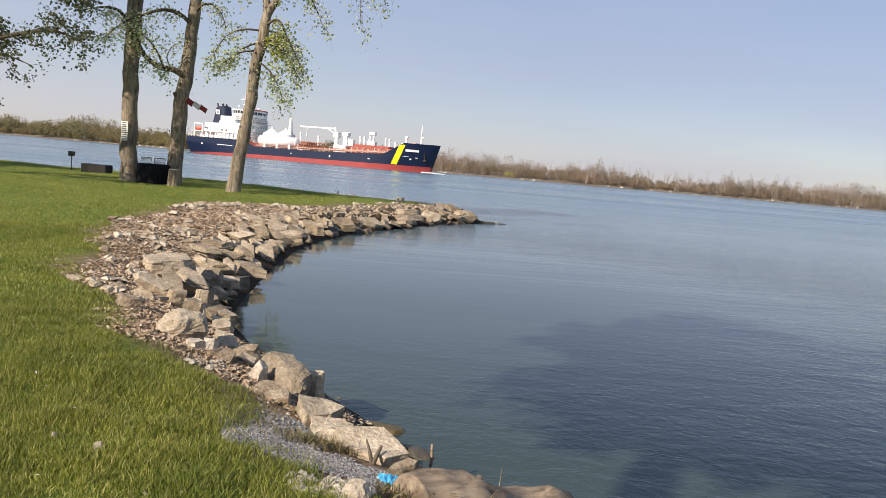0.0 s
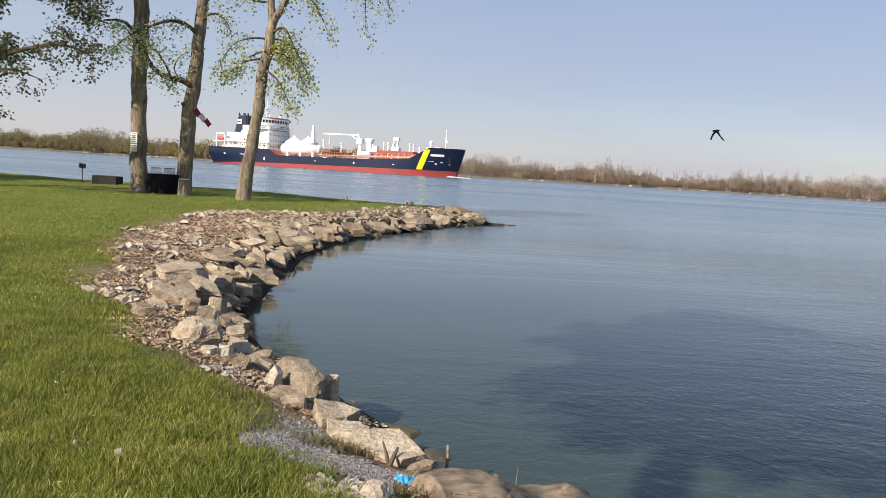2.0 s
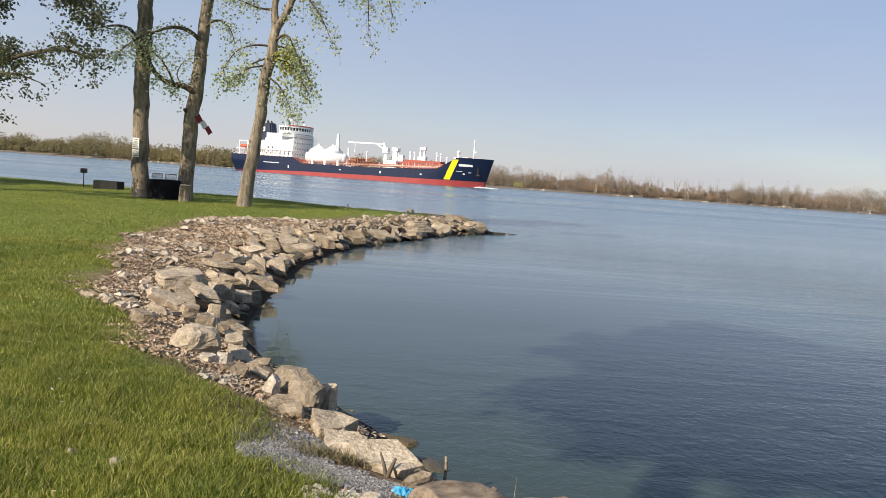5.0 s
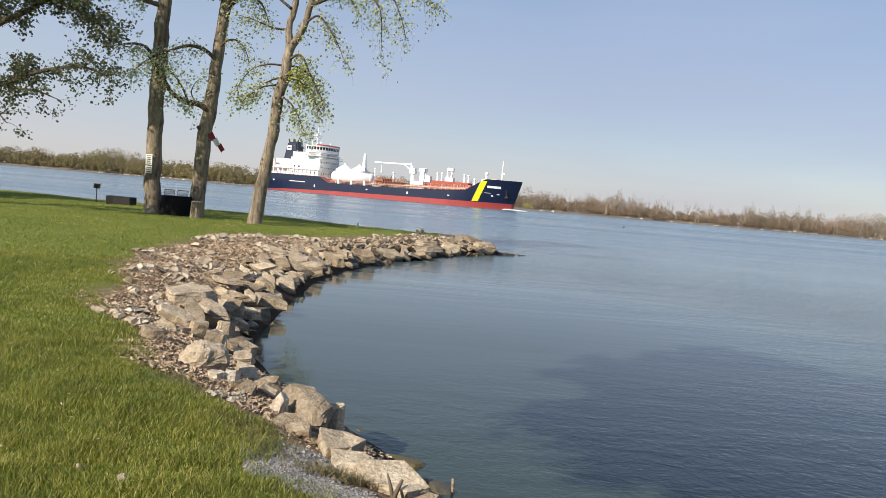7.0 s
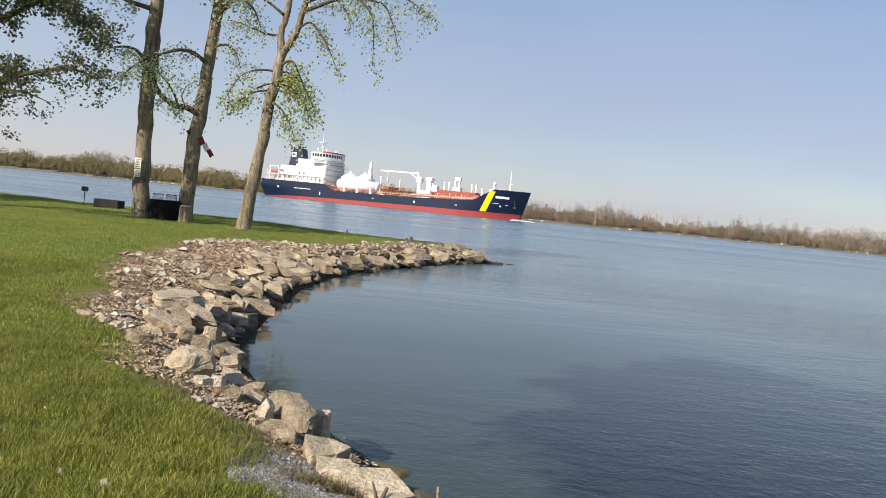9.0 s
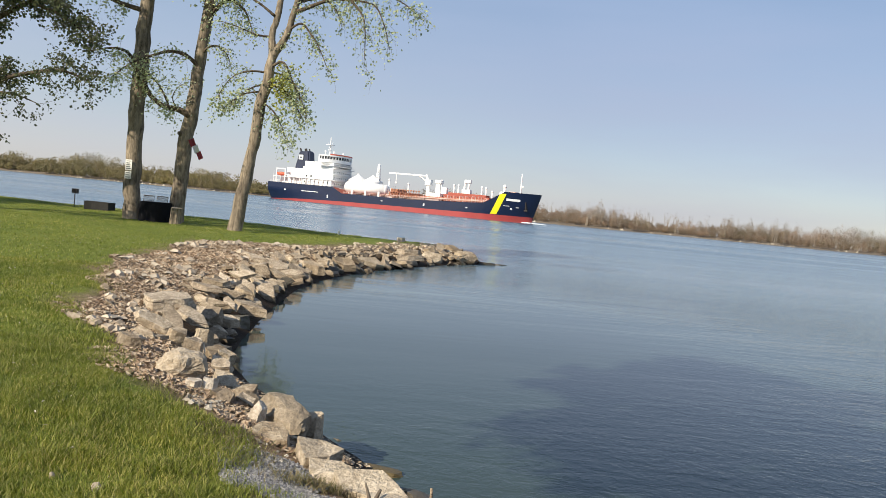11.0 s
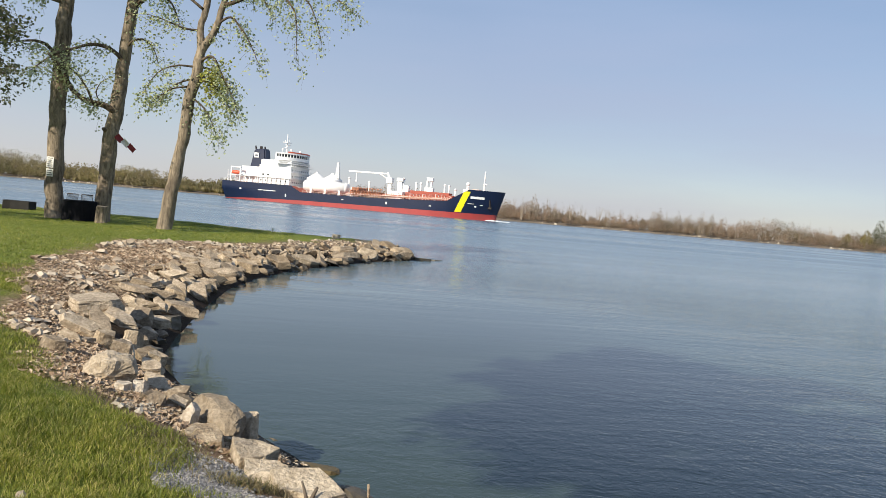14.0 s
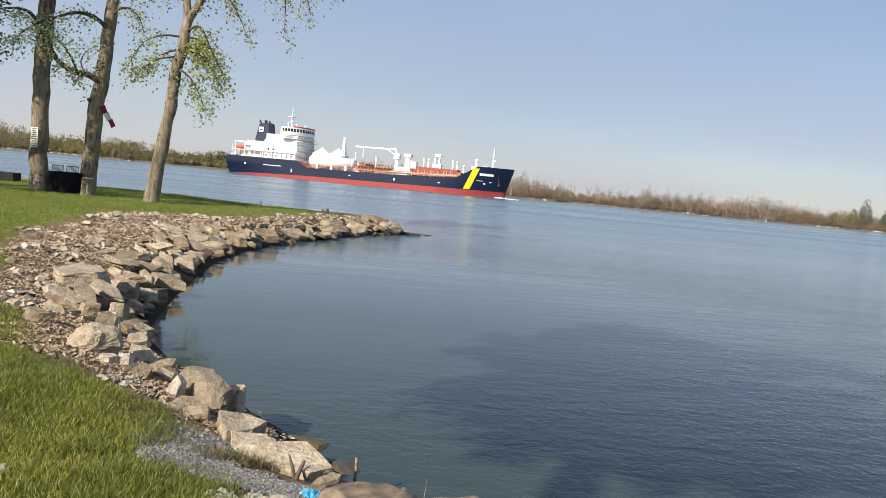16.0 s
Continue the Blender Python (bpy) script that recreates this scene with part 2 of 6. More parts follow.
GROUND, WATER = ground_material(), water_material()
BARK = bark_material("grey_brown_bark", (0.085, 0.07, 0.055), (0.37, 0.31, 0.24))
LIMB = bark_material("dark_limb_bark", (0.045, 0.035, 0.028), (0.17, 0.135, 0.1))
TWIG = surface("twig_bark", (0.07, 0.055, 0.042), (0.2, 0.16, 0.12), 6, 0.9, 0.0)
LEAF = leafy("young_leaves", (0.34, 0.4, 0.23), (0.55, 0.6, 0.36), (0.44, 0.5, 0.28), (0.62, 0.63, 0.32))
LEAF_YELLOW = leafy("yellow_green_leaves", (0.36, 0.38, 0.07), (0.52, 0.5, 0.1), (0.44, 0.44, 0.08), (0.3, 0.36, 0.1))
# darker copy of the leaf tones: shade is put into the colour
LEAF_DARK = leafy("shade_toned_leaves", (0.07, 0.085, 0.048), (0.11, 0.14, 0.068), (0.13, 0.13, 0.068), (0.17, 0.2, 0.1))
ROCK = stone_material("limestone", (0.33, 0.265, 0.185), (0.66, 0.565, 0.425), (0.37, 0.285, 0.19))
ROCK_PALE = stone_material("pale_limestone", (0.45, 0.39, 0.31), (0.72, 0.66, 0.57), (0.42, 0.35, 0.27))
ROCK_DARK = surface("wet_dark_stone", (0.05, 0.045, 0.035), (0.15, 0.125, 0.09), 4, 0.5, 0.012, 0.25, stain=(0.05, 0.06, 0.025))
MOSSY = surface("brown_algae_stone", (0.07, 0.052, 0.022), (0.19, 0.14, 0.06), 6, 0.6, 0.01)
CONCRETE = stone_material("broken_concrete", (0.36, 0.3, 0.225), (0.68, 0.59, 0.46), (0.39, 0.31, 0.22))
BOULDER = stone_material("pale_boulder", (0.43, 0.365, 0.275), (0.72, 0.63, 0.495), (0.47, 0.385, 0.275))
RUBBLE = tones("stone_chips", (0.23, 0.175, 0.115), (0.4, 0.32, 0.225), (0.54, 0.45, 0.33), (0.3, 0.23, 0.155), (0.62, 0.54, 0.42), rough=0.9)
GRAVEL = tones("grey_gravel", (0.1, 0.098, 0.098), (0.23, 0.22, 0.215), (0.4, 0.38, 0.36), (0.16, 0.155, 0.152), rough=0.85)
CHIPS = tones("pale_broken_stone", (0.3, 0.24, 0.17), (0.44, 0.36, 0.27), (0.58, 0.5, 0.39), (0.36, 0.285, 0.205), (0.5, 0.42, 0.31), rough=0.9)
PEBBLE = tones("pale_pebbles", (0.42, 0.37, 0.29), (0.6, 0.55, 0.46), (0.35, 0.29, 0.21), (0.66, 0.6, 0.5), rough=0.85)
LITTER = tones("dead_leaves", (0.24, 0.165, 0.105), (0.42, 0.31, 0.21), (0.56, 0.45, 0.33), (0.33, 0.235, 0.155), rough=0.9)
BLADE = leafy("grass_blades", (0.11, 0.155, 0.018), (0.2, 0.25, 0.032), (0.3, 0.335, 0.055), (0.48, 0.45, 0.17), vary=0.6, fresh=(1.22, 1.12, 1.2))
DRY = leafy("dry_weed_stalks", (0.22, 0.17, 0.09), (0.33, 0.27, 0.14), (0.14, 0.15, 0.05), (0.25, 0.2, 0.12))
DRIFTWOOD = bark_material("driftwood", (0.13, 0.095, 0.07), (0.46, 0.37, 0.28), (0.3, 1.6, 1.6), 0.015)
CUT_WOOD = surface("sawn_wood", (0.3, 0.22, 0.14), (0.5, 0.4, 0.28), 5, 0.8, 0.002)
BLACK = surface("black_cover", (0.006, 0.006, 0.008), (0.014, 0.014, 0.017), 3, 0.85, 0.002, spec=0.1)
DARK_STONE = surface("dark_concrete", (0.018, 0.018, 0.018), (0.048, 0.046, 0.044), 3, 0.9, 0.006, spec=0.2)
IRON = surface("dark_iron", (0.02, 0.02, 0.022), (0.06, 0.05, 0.045), 8, 0.6, 0.001, metal=0.6)
SIGN_WHITE = surface("white_sign_enamel", (0.66, 0.65, 0.6), (0.8, 0.79, 0.75), 6, 0.5, 0.0)
SIGN_INK = surface("sign_ink", (0.05, 0.05, 0.05), (0.1, 0.1, 0.1), 6, 0.6, 0.0)
CLOTH_RED = surface("red_cloth", (0.2, 0.025, 0.035), (0.3, 0.045, 0.055), 5, 0.85, 0.0)
CLOTH_WHITE = surface("white_cloth", (0.62, 0.6, 0.6), (0.78, 0.77, 0.76), 5, 0.85, 0.0)
BLUE_PLASTIC = surface("blue_plastic_film", (0.03, 0.26, 0.5), (0.08, 0.45, 0.72), 8, 0.35, 0.004)
FEATHER = surface("dark_feathers", (0.012, 0.012, 0.018), (0.03, 0.03, 0.04), 20, 0.6, 0.0)
# ship
HULL_BLUE = surface("navy_hull_paint", (0.004, 0.01, 0.036), (0.008, 0.017, 0.055), 0.25, 0.35, 0.0, stain=(0.008, 0.014, 0.04))
HULL_RED = surface("red_antifouling", (0.29, 0.035, 0.035), (0.42, 0.06, 0.055), 0.3, 0.6, 0.0, stain=(0.27, 0.06, 0.05))
SHIP_WHITE = surface("white_ship_paint", (0.8, 0.8, 0.78), (0.88, 0.88, 0.86), 0.4, 0.45, 0.0)
SHIP_YELLOW = surface("yellow_stripe_paint", (0.8, 0.68, 0.01), (0.9, 0.78, 0.02), 0.4, 0.4, 0.0)
DECK_RED = surface("red_oxide_deck", (0.3, 0.07, 0.045), (0.42, 0.11, 0.075), 0.4, 0.7, 0.0)
PIPE_ORANGE = surface("orange_brown_pipe", (0.27, 0.095, 0.045), (0.45, 0.2, 0.11), 0.8, 0.5, 0.0, spread=0.3)
PIPE_PINK = surface("faded_rail_paint", (0.55, 0.36, 0.3), (0.72, 0.55, 0.48), 0.8, 0.5, 0.0)
BRIDGE_RED = surface("orange_red_trim", (0.6, 0.1, 0.05), (0.72, 0.14, 0.07), 0.5, 0.5, 0.0)
DARK_GLASS = surface("dark_window_glass", (0.015, 0.02, 0.025), (0.03, 0.035, 0.04), 1, 0.08, 0.0)
FOAM = surface("white_foam", (0.6, 0.64, 0.66), (0.85, 0.87, 0.88), 0.8, 0.9, 0.0)
# far side
FAR_BARK = tones("far_branches", (0.2, 0.16, 0.12), (0.28, 0.23, 0.175), (0.4, 0.34, 0.27), rough=0.95)
FAR_LEAF = leafy("far_spring_leaves", (0.23, 0.16, 0.115), (0.29, 0.21, 0.15), (0.24, 0.195, 0.12), (0.32, 0.24, 0.175), (0.22, 0.165, 0.11), vary=0.045, fresh=(1.38, 1.3, 1.28))
FAR_OLIVE = leafy("far_olive_leaves", (0.18, 0.15, 0.075), (0.25, 0.205, 0.1), (0.215, 0.19, 0.08), (0.29, 0.235, 0.13), (0.17, 0.16, 0.075), vary=0.04, fresh=(1.3, 1.3, 1.1))
FAR_GREEN = leafy("far_green_leaves", (0.09, 0.095, 0.05), (0.125, 0.13, 0.065), (0.17, 0.165, 0.085))
FAR_SOIL = surface("far_bank_soil", (0.1, 0.078, 0.055), (0.24, 0.195, 0.145), 0.15, 0.95, 0.0)


# ---- mesh helpers ----
def part(name, bm, material, parent=None, label="", smooth=False):
    """Links a bmesh as one mesh object under a thing or a part."""
    me = bpy.data.meshes.new(name)
    if smooth:
        for f in bm.faces:
            f.smooth = True
    bm.to_mesh(me)
    bm.free()
    me.materials.append(material)
    ob = new(name, me)
    ob.parent = parent
    return tagged(ob, label)


def raw(name, verts, faces, material, parent=None, label="", smooth=False):
    """Links arrays of vertices and faces as one mesh object."""
    me = bpy.data.meshes.new(name)
    me.from_pydata(verts.tolist() if hasattr(verts, "tolist") else verts, [], faces.tolist() if hasattr(faces, "tolist") else faces)
    if smooth:
        me.shade_smooth()
    me.materials.append(material)
    ob = new(name, me)
    ob.parent = parent
    return tagged(ob, label)


def thing(name, label, category, m=None, group="", kind=""):
    ob = new(name)
    ob.matrix_basis = m or Matrix()
    return tagged(ob, label, category, group, kind)


def box(bm, x0, x1, y0, y1, z0, z1, bevel=0.0, m=None):
    r = bmesh.ops.create_cube(bm, size=1.0)["verts"]
    bmesh.ops.transform(bm, matrix=Matrix.Translation(((x0 + x1) / 2, (y0 + y1) / 2, (z0 + z1) / 2)) @ Matrix.Diagonal((x1 - x0, y1 - y0, z1 - z0, 1)), verts=r)
    if m:
        bmesh.ops.transform(bm, matrix=m, verts=r)
    if bevel:
        es = list({e for v in r for e in v.link_edges})
        bmesh.ops.bevel(bm, geom=es, offset=bevel, segments=2, affect="EDGES", profile=0.6)
    return bm


def rod(bm, a, b, r0, r1=None, n=8):
    a, b = Vector(a), Vector(b)
    d = b - a
    m = Matrix.Translation((a + b) / 2) @ d.to_track_quat("Z", "Y").to_matrix().to_4x4()
    bmesh.ops.create_cone(bm, cap_ends=True, segments=n, radius1=r0, radius2=r0 if r1 is None else r1, depth=d.length, matrix=m)
    return bm


def tube_arrays(paths, sides):
    """Vertices and faces of tapered tubes along paths of (point, radius)."""
    vs, fs = [], []
    for pts in paths:
        base = len(vs)
        side = Vector((1, 0.13, 0.07))
        for i, (p, r) in enumerate(pts):
            d = (pts[min(i + 1, len(pts) - 1)][0] - pts[max(i - 1, 0)][0])
            d = d.normalized() if d.length > 1e-6 else Vector((0, 0, 1))
            u = (side - d * side.dot(d))
            u = u.normalized() if u.length > 1e-3 else d.orthogonal().normalized()
            w = d.cross(u)
            side = u
            for k in range(sides):
                a = 2 * math.pi * k / sides
                vs.append(tuple(p + (u * math.cos(a) + w * math.sin(a)) * r))
        for i in range(len(pts) - 1):
            for k in range(sides):
                q = (k + 1) % sides
                fs.append((base + i * sides + k, base + i * sides + q, base + (i + 1) * sides + q, base + (i + 1) * sides + k))
        fs.append(tuple(base + (len(pts) - 1) * sides + k for k in range(sides)))
        fs.append(tuple(base + k for k in reversed(range(sides))))
    return vs, fs



# ---- ground, water and the far bank ----
COVE = [(60, -6), (14, 1.2), (6, 2.6), (3.0, 3.7), (1.9, 4.5), (1.0, 5.1), (0.24, 5.6), (0.0, 6.3), (-0.55, 7.1), (-0.95, 7.7), (-1.4, 8.5), (-1.9, 9.2),
        (-2.32, 10.05), (-2.56, 11.0), (-2.69, 12.4), (-2.8, 14.0), (-2.94, 16.2), (-3.0, 18.6), (-2.8, 21.5),
        (-2.15, 24.6), (-1.0, 27.9), (0.7, 31.7), (2.1, 34.0), (2.9, 35.2)]
BACK = [(2.9, 35.2), (2.2, 36.3), (-1.0, 36.7), (-3.6, 36.9), (-7.3, 39.8), (-11.3, 41.2), (-18, 42.0), (-25, 45.4), (-60, 60),
        (-200, 110), (-900, 260)]


def reach(X, Y, line):
    """Distance from points to a polyline."""
    best = np.full(X.shape, 1e9)
    for (ax, ay), (bx, by) in zip(line[:-1], line[1:]):
        ex, ey = bx - ax, by - ay
        k = np.clip(((X - ax) * ex + (Y - ay) * ey) / (ex * ex + ey * ey), 0, 1)
        best = np.minimum(best, np.hypot(X - ax - k * ex, Y - ay - k * ey))
    return best


def inside(X, Y):
    ring = COVE + BACK[1:] + [(-900, -900), (900, -900), (900, -60)]
    hit = np.zeros(X.shape, bool)
    for (ax, ay), (bx, by) in zip(ring, ring[1:] + ring[:1]):
        if ay != by:
            hit ^= ((ay > Y) != (by > Y)) & (X < (bx - ax) * (Y - ay) / (by - ay) + ax)
    return hit


def rolling(X, Y):
    return (0.03 * np.sin(X * 0.9 + 1.3 * np.sin(Y * 0.37)) * np.cos(Y * 0.7 + 0.4 * X) + 0.012 * np.sin(3.1 * X + 2.2 * Y) * np.sin(2.3 * Y - 1.7 * X)
            + 0.016 * np.sin(7.3 * X + 1.9 * np.sin(5.1 * Y)) * np.sin(6.1 * Y + 2.3 * np.sin(4.3 * X)))


def land(X, Y):
    """Height of the ground, and the distance from the cove's edge, landwards."""
    X, Y = np.asarray(X, float), np.asarray(Y, float)
    c, b, land_side = reach(X, Y, COVE), reach(X, Y, BACK), inside(X, Y)
    u, v = c / 2.3, b / 1.1
    rise = lambda q: np.interp(q, [0, 0.2, 0.45, 0.75, 1.05, 1.6, 6, 20], [-0.02, 0.2, 0.44, 0.62, 0.7, 0.73, 0.77, 0.8])
    up = np.minimum(rise(u), rise(v)) + rolling(X, Y) * np.clip(u, 0.2, 1)
    down = -np.minimum(1.6, 0.03 + 0.35 * np.minimum(c, b))
    return np.where(land_side, up, down), np.where(land_side, c, -c)


def steps(*spans):
    out = []
    for a, b, d in spans:
        out += list(np.arange(a, b, d))
    return np.array(out + [spans[-1][1]])


def lawn_edge(Y):
    """How far from the cove's edge the lawn begins."""
    return np.interp(Y, [3.6, 4.15, 4.8, 5.4, 5.9, 6.4, 7.3, 8.0, 9.2, 10.1, 11.4, 12.6, 13.6, 14.8, 17.5, 20, 22.8, 25.6, 27.8, 32.3],
                     [2.0, 1.9, 1.55, 1.42, 1.75, 1.82, 1.97, 1.8, 1.95, 2.25, 2.1, 2.5, 2.85, 3.05, 3.25, 3.5, 3.7, 2.5, 2.12, 2.2])


def build_ground():
    xs = steps((-900, -60, 60), (-60, -28, 3), (-28, -9, 0.5), (-9, 4, 0.13), (4, 16, 1.0), (16, 60, 6), (60, 900, 80))
    ys = steps((-900, -60, 80), (-60, -3, 3), (-3, 16, 0.13), (16, 40, 0.3), (40, 64, 1.5), (64, 300, 24))
    X, Y = np.meshgrid(xs, ys)
    Z, bank = land(X, Y)
    w, h = len(xs), len(ys)
    i = np.arange((h - 1) * w).reshape(h - 1, w)[:, :-1].ravel()
    faces = np.stack([i, i + 1, i + w + 1, i + w], 1)
    ob = raw("ground", np.stack([X, Y, Z], -1).reshape(-1, 3), faces, GROUND, smooth=True)
    a = ob.data.attributes.new("bank", "FLOAT", "POINT")
    a.data.foreach_set("value", (np.maximum(bank, 0) * np.where(bank > 0.9, 2.2 / lawn_edge(Y), 1.0)).ravel().astype(np.float32))
    tagged(ob, "sunlit green lawn with a bare brown soil bank", "ground", kind="structure")


build_ground()

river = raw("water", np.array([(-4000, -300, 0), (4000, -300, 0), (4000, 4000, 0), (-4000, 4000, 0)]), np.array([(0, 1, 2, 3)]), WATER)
tagged(river, "blue-grey river water with fine ripples", "water", kind="structure")

FAR = [(-900, 820), (-420, 640), (-200, 585), (-60, 545), (60, 520), (180, 515), (300, 535), (420, 560), (900, 700)]


def far_edge(x):
    return float(np.interp(x, [p[0] for p in FAR], [p[1] for p in FAR])) + 5 * math.sin(x * 0.05) + 2.5 * math.sin(x * 0.17 + 1)


def build_far_bank():
    vs, fs = [], []
    xs = np.arange(-900, 901, 6.0)
    rows = [(-3, -0.6), (0, 0.15), (3, 0.9), (8, 1.5), (30, 2.0), (90, 2.5), (3000, 3.0)]
    for x in xs:
        y = far_edge(x)
        for d, z in rows:
            vs.append((x * (1 + d / 900), y + d, z + 0.25 * math.sin(x * 0.31 + d) * (0 < d < 30)))
    n = len(rows)
    for i in range(len(xs) - 1):
        for k in range(n - 1):
            fs.append((i * n + k, (i + 1) * n + k, (i + 1) * n + k + 1, i * n + k + 1))
    tagged(raw("far_bank", vs, fs, FAR_SOIL, smooth=True), "low brown river bank on the far side", "river bank", kind="structure")


build_far_bank()


def wood_arrays(trees, rng, leaf, facets, bare=0.0):
    """Far trees: thin forked stems, and crowns of many loose facets."""
    sv, sf, lv, lf = [], [], [], []
    for x, y, z, tall, wide in trees:
        root = Vector((x, y, z))
        for k in range(rng.choice((2, 3, 4))):
            lean = Vector((rng.gauss(0, 0.13), rng.gauss(0, 0.1), 1)).normalized()
            top = root + lean * tall * rng.uniform(0.6, 1.0)
            a, b = 0.16 * tall / 10, 0.03
            o = root + Vector((rng.uniform(-1, 1) * wide * 0.3, rng.uniform(-1, 1), 0))
            i = len(sv)
            sv += [o - Vector((a, 0, 0)), o + Vector((a, 0, 0)), o + Vector((0, a, 0)), top]
            sf += [(i, i + 1, i + 3), (i + 1, i + 2, i + 3), (i + 2, i, i + 3)]
            for q in range(5):
                f = rng.uniform(0.35, 0.95)
                p = o.lerp(top, f)
                e = p + Vector((rng.gauss(0, 1) * wide * 0.35, rng.gauss(0, 1), abs(rng.gauss(0.6, 0.6)) * tall * 0.18))
                i = len(sv)
                sv += [p, p + Vector((0.1, 0, 0.12)), e]
                sf += [(i, i + 1, i + 2)]
        for k in range(int(facets * (1 - bare))):
            while True:
                q = Vector((rng.uniform(-1, 1), rng.uniform(-1, 1), rng.uniform(-1, 1)))
                if q.length < 1:
                    break
            c = root + Vector((q.x * wide, q.y * wide, tall * 0.55 + q.z * tall * 0.46))
            u = Vector((rng.gauss(0, 0.9), rng.gauss(0, 0.9), 1)).normalized() * leaf * rng.uniform(0.4, 1.15)
            w = Vector((1, rng.uniform(-1, 1), rng.gauss(0, 0.3))).normalized() * leaf * rng.uniform(0.22, 0.5)
            i = len(lv)
            lv += [c - u, c + w, c + u * 0.9, c - w * 0.8]
            lf += [(i, i + 1, i + 2, i + 3)]
    return sv, sf, lv, lf


def build_far_woods():
    rng = random.Random(5)
    trees = []
    for row in range(6):
        x = -640.0
        while x < 660:
            x += rng.uniform(2.0, 5.5) * (1.0 + 0.1 * row)
            y = far_edge(x) + 4 + row * 7 + rng.uniform(-3, 5)
            swell = 12.6 + (1.6 if x < -20 else 0) + 2.6 * math.sin(x * 0.021 + 1.0) + 1.8 * math.sin(x * 0.063)
            tall = max(3.5, swell * rng.uniform(0.55, 1.2) * (0.4, 0.62, 0.8, 0.9, 0.95, 1.0)[row])
            trees.append((x, y, 1.2, tall, max(2.2, tall * rng.uniform(0.25, 0.42))))
    woods = thing("far_woods", "brown and olive spring woods along the far bank", "woods", kind="stuff")
    for leafs, leaf, facets, few in ((FAR_OLIVE, 0.95, 200, [q for q in trees if q[0] < -30]), (FAR_LEAF, 0.6, 185, [q for q in trees if q[0] >= -30])):
        sv, sf, lv, lf = wood_arrays(few, rng, leaf, facets)
        tagged(raw("stems", sv, sf, FAR_BARK, woods), kind="stuff")
        tagged(raw("leaves", lv, lf, leafs, woods), kind="stuff")
    # bare stems that stand up out of the scrub
    bare = []
    for k in range(130):
        x = rng.uniform(-20, 420)
        bare.append((x, far_edge(x) + rng.uniform(3, 25), 1.2, rng.uniform(10, 17), rng.uniform(1.2, 2.4)))
    sv, sf, lv, lf = wood_arrays(bare, rng, 0.5, 30)
    tagged(raw("bare_stems", sv, sf, FAR_BARK, woods), kind="stuff")
    tagged(raw("twigs", lv, lf, FAR_LEAF, woods), kind="stuff")
    # low pale stones and scrub at the water's edge
    bv, bf = [], []
    for k in range(900):
        x = rng.uniform(-620, 640)
        if math.sin(x * 0.03 + 2) + math.sin(x * 0.11) + rng.uniform(-0.9, 0.9) < 0.2:
            continue
        c = Vector((x, far_edge(x) + rng.uniform(0, 2.5), 0.3 + rng.uniform(0, 0.5)))
        s = rng.uniform(0.25, 1.0)
        i = len(bv)
        bv += [c + Vector((-s, -s * .5, -.5)), c + Vector((s, -s * .6, -.5)), c + Vector((s * .8, s, -.5)), c + Vector((-s, s, -.5)), c + Vector((rng.uniform(-.3, .3) * s, 0, s * rng.uniform(.5, .9)))]
        bf += [(i, i + 1, i + 4), (i + 1, i + 2, i + 4), (i + 2, i + 3, i + 4), (i + 3, i, i + 4)]
    tagged(raw("far_stones", bv, bf, PEBBLE), "pale stones along the far water's edge", "stones", kind="stuff")

    def lone(name, label, x, back, tall, wide, facets, leafs, leaf=0.5):
        t = thing(name, label, "tree", pose(x, far_edge(x) + back, 1.0), "trees on the far bank")
        a = wood_arrays([(0, 0, 0, tall, wide * 0.6), (-wide * 0.55, 0, 0, tall * 0.78, wide * 0.5), (wide * 0.6, 1, 0, tall * 0.7, wide * 0.5)], rng, leaf, facets // 3)
        raw("trunk", a[0], a[1], FAR_BARK, t)
        raw("crown", a[2], a[3], leafs, t)

    lone("bare_tree", "tall thin bare tree above the far woods", 117, 8, 19.0, 4.2, 800, FAR_BARK, 0.6)
    lone("bare_tree", "tall thin bare tree above the far woods", 44, 10, 15.5, 4.6, 360, FAR_BARK, 0.5)
    lone("yellow_shrub", "yellow-green shrub at the far water's edge", 56, 2, 4.5, 4.0, 260, LEAF_YELLOW, 0.5)
    for x, tall in ((206, 16), (222, 15.5), (240, 17.5), (250, 16.5), (262, 14.5)):
        lone("tall_thin_tree", "tall thin spring tree on the far bank", x, 7, tall + 1.5, 2.8, 300, FAR_LEAF if x % 4 else FAR_BARK, 0.55)
    for x, tall in ((-72, 14), (-95, 12.5), (-60, 12)):
        lone("green_tree", "rounded green tree on the far bank", x, 12, tall, 5.0, 1100, FAR_GREEN, 0.7)
    for x, tall, wide in ((411, 25, 6.5), (394, 16, 5.0), (428, 18, 6.0), (376, 12, 4.5)):
        lone("evergreen_tree", "dark green tree on the far bank", x, 10, tall, wide, 1100, FAR_OLIVE if x < 400 else FAR_GREEN, 0.9)


build_far_woods()


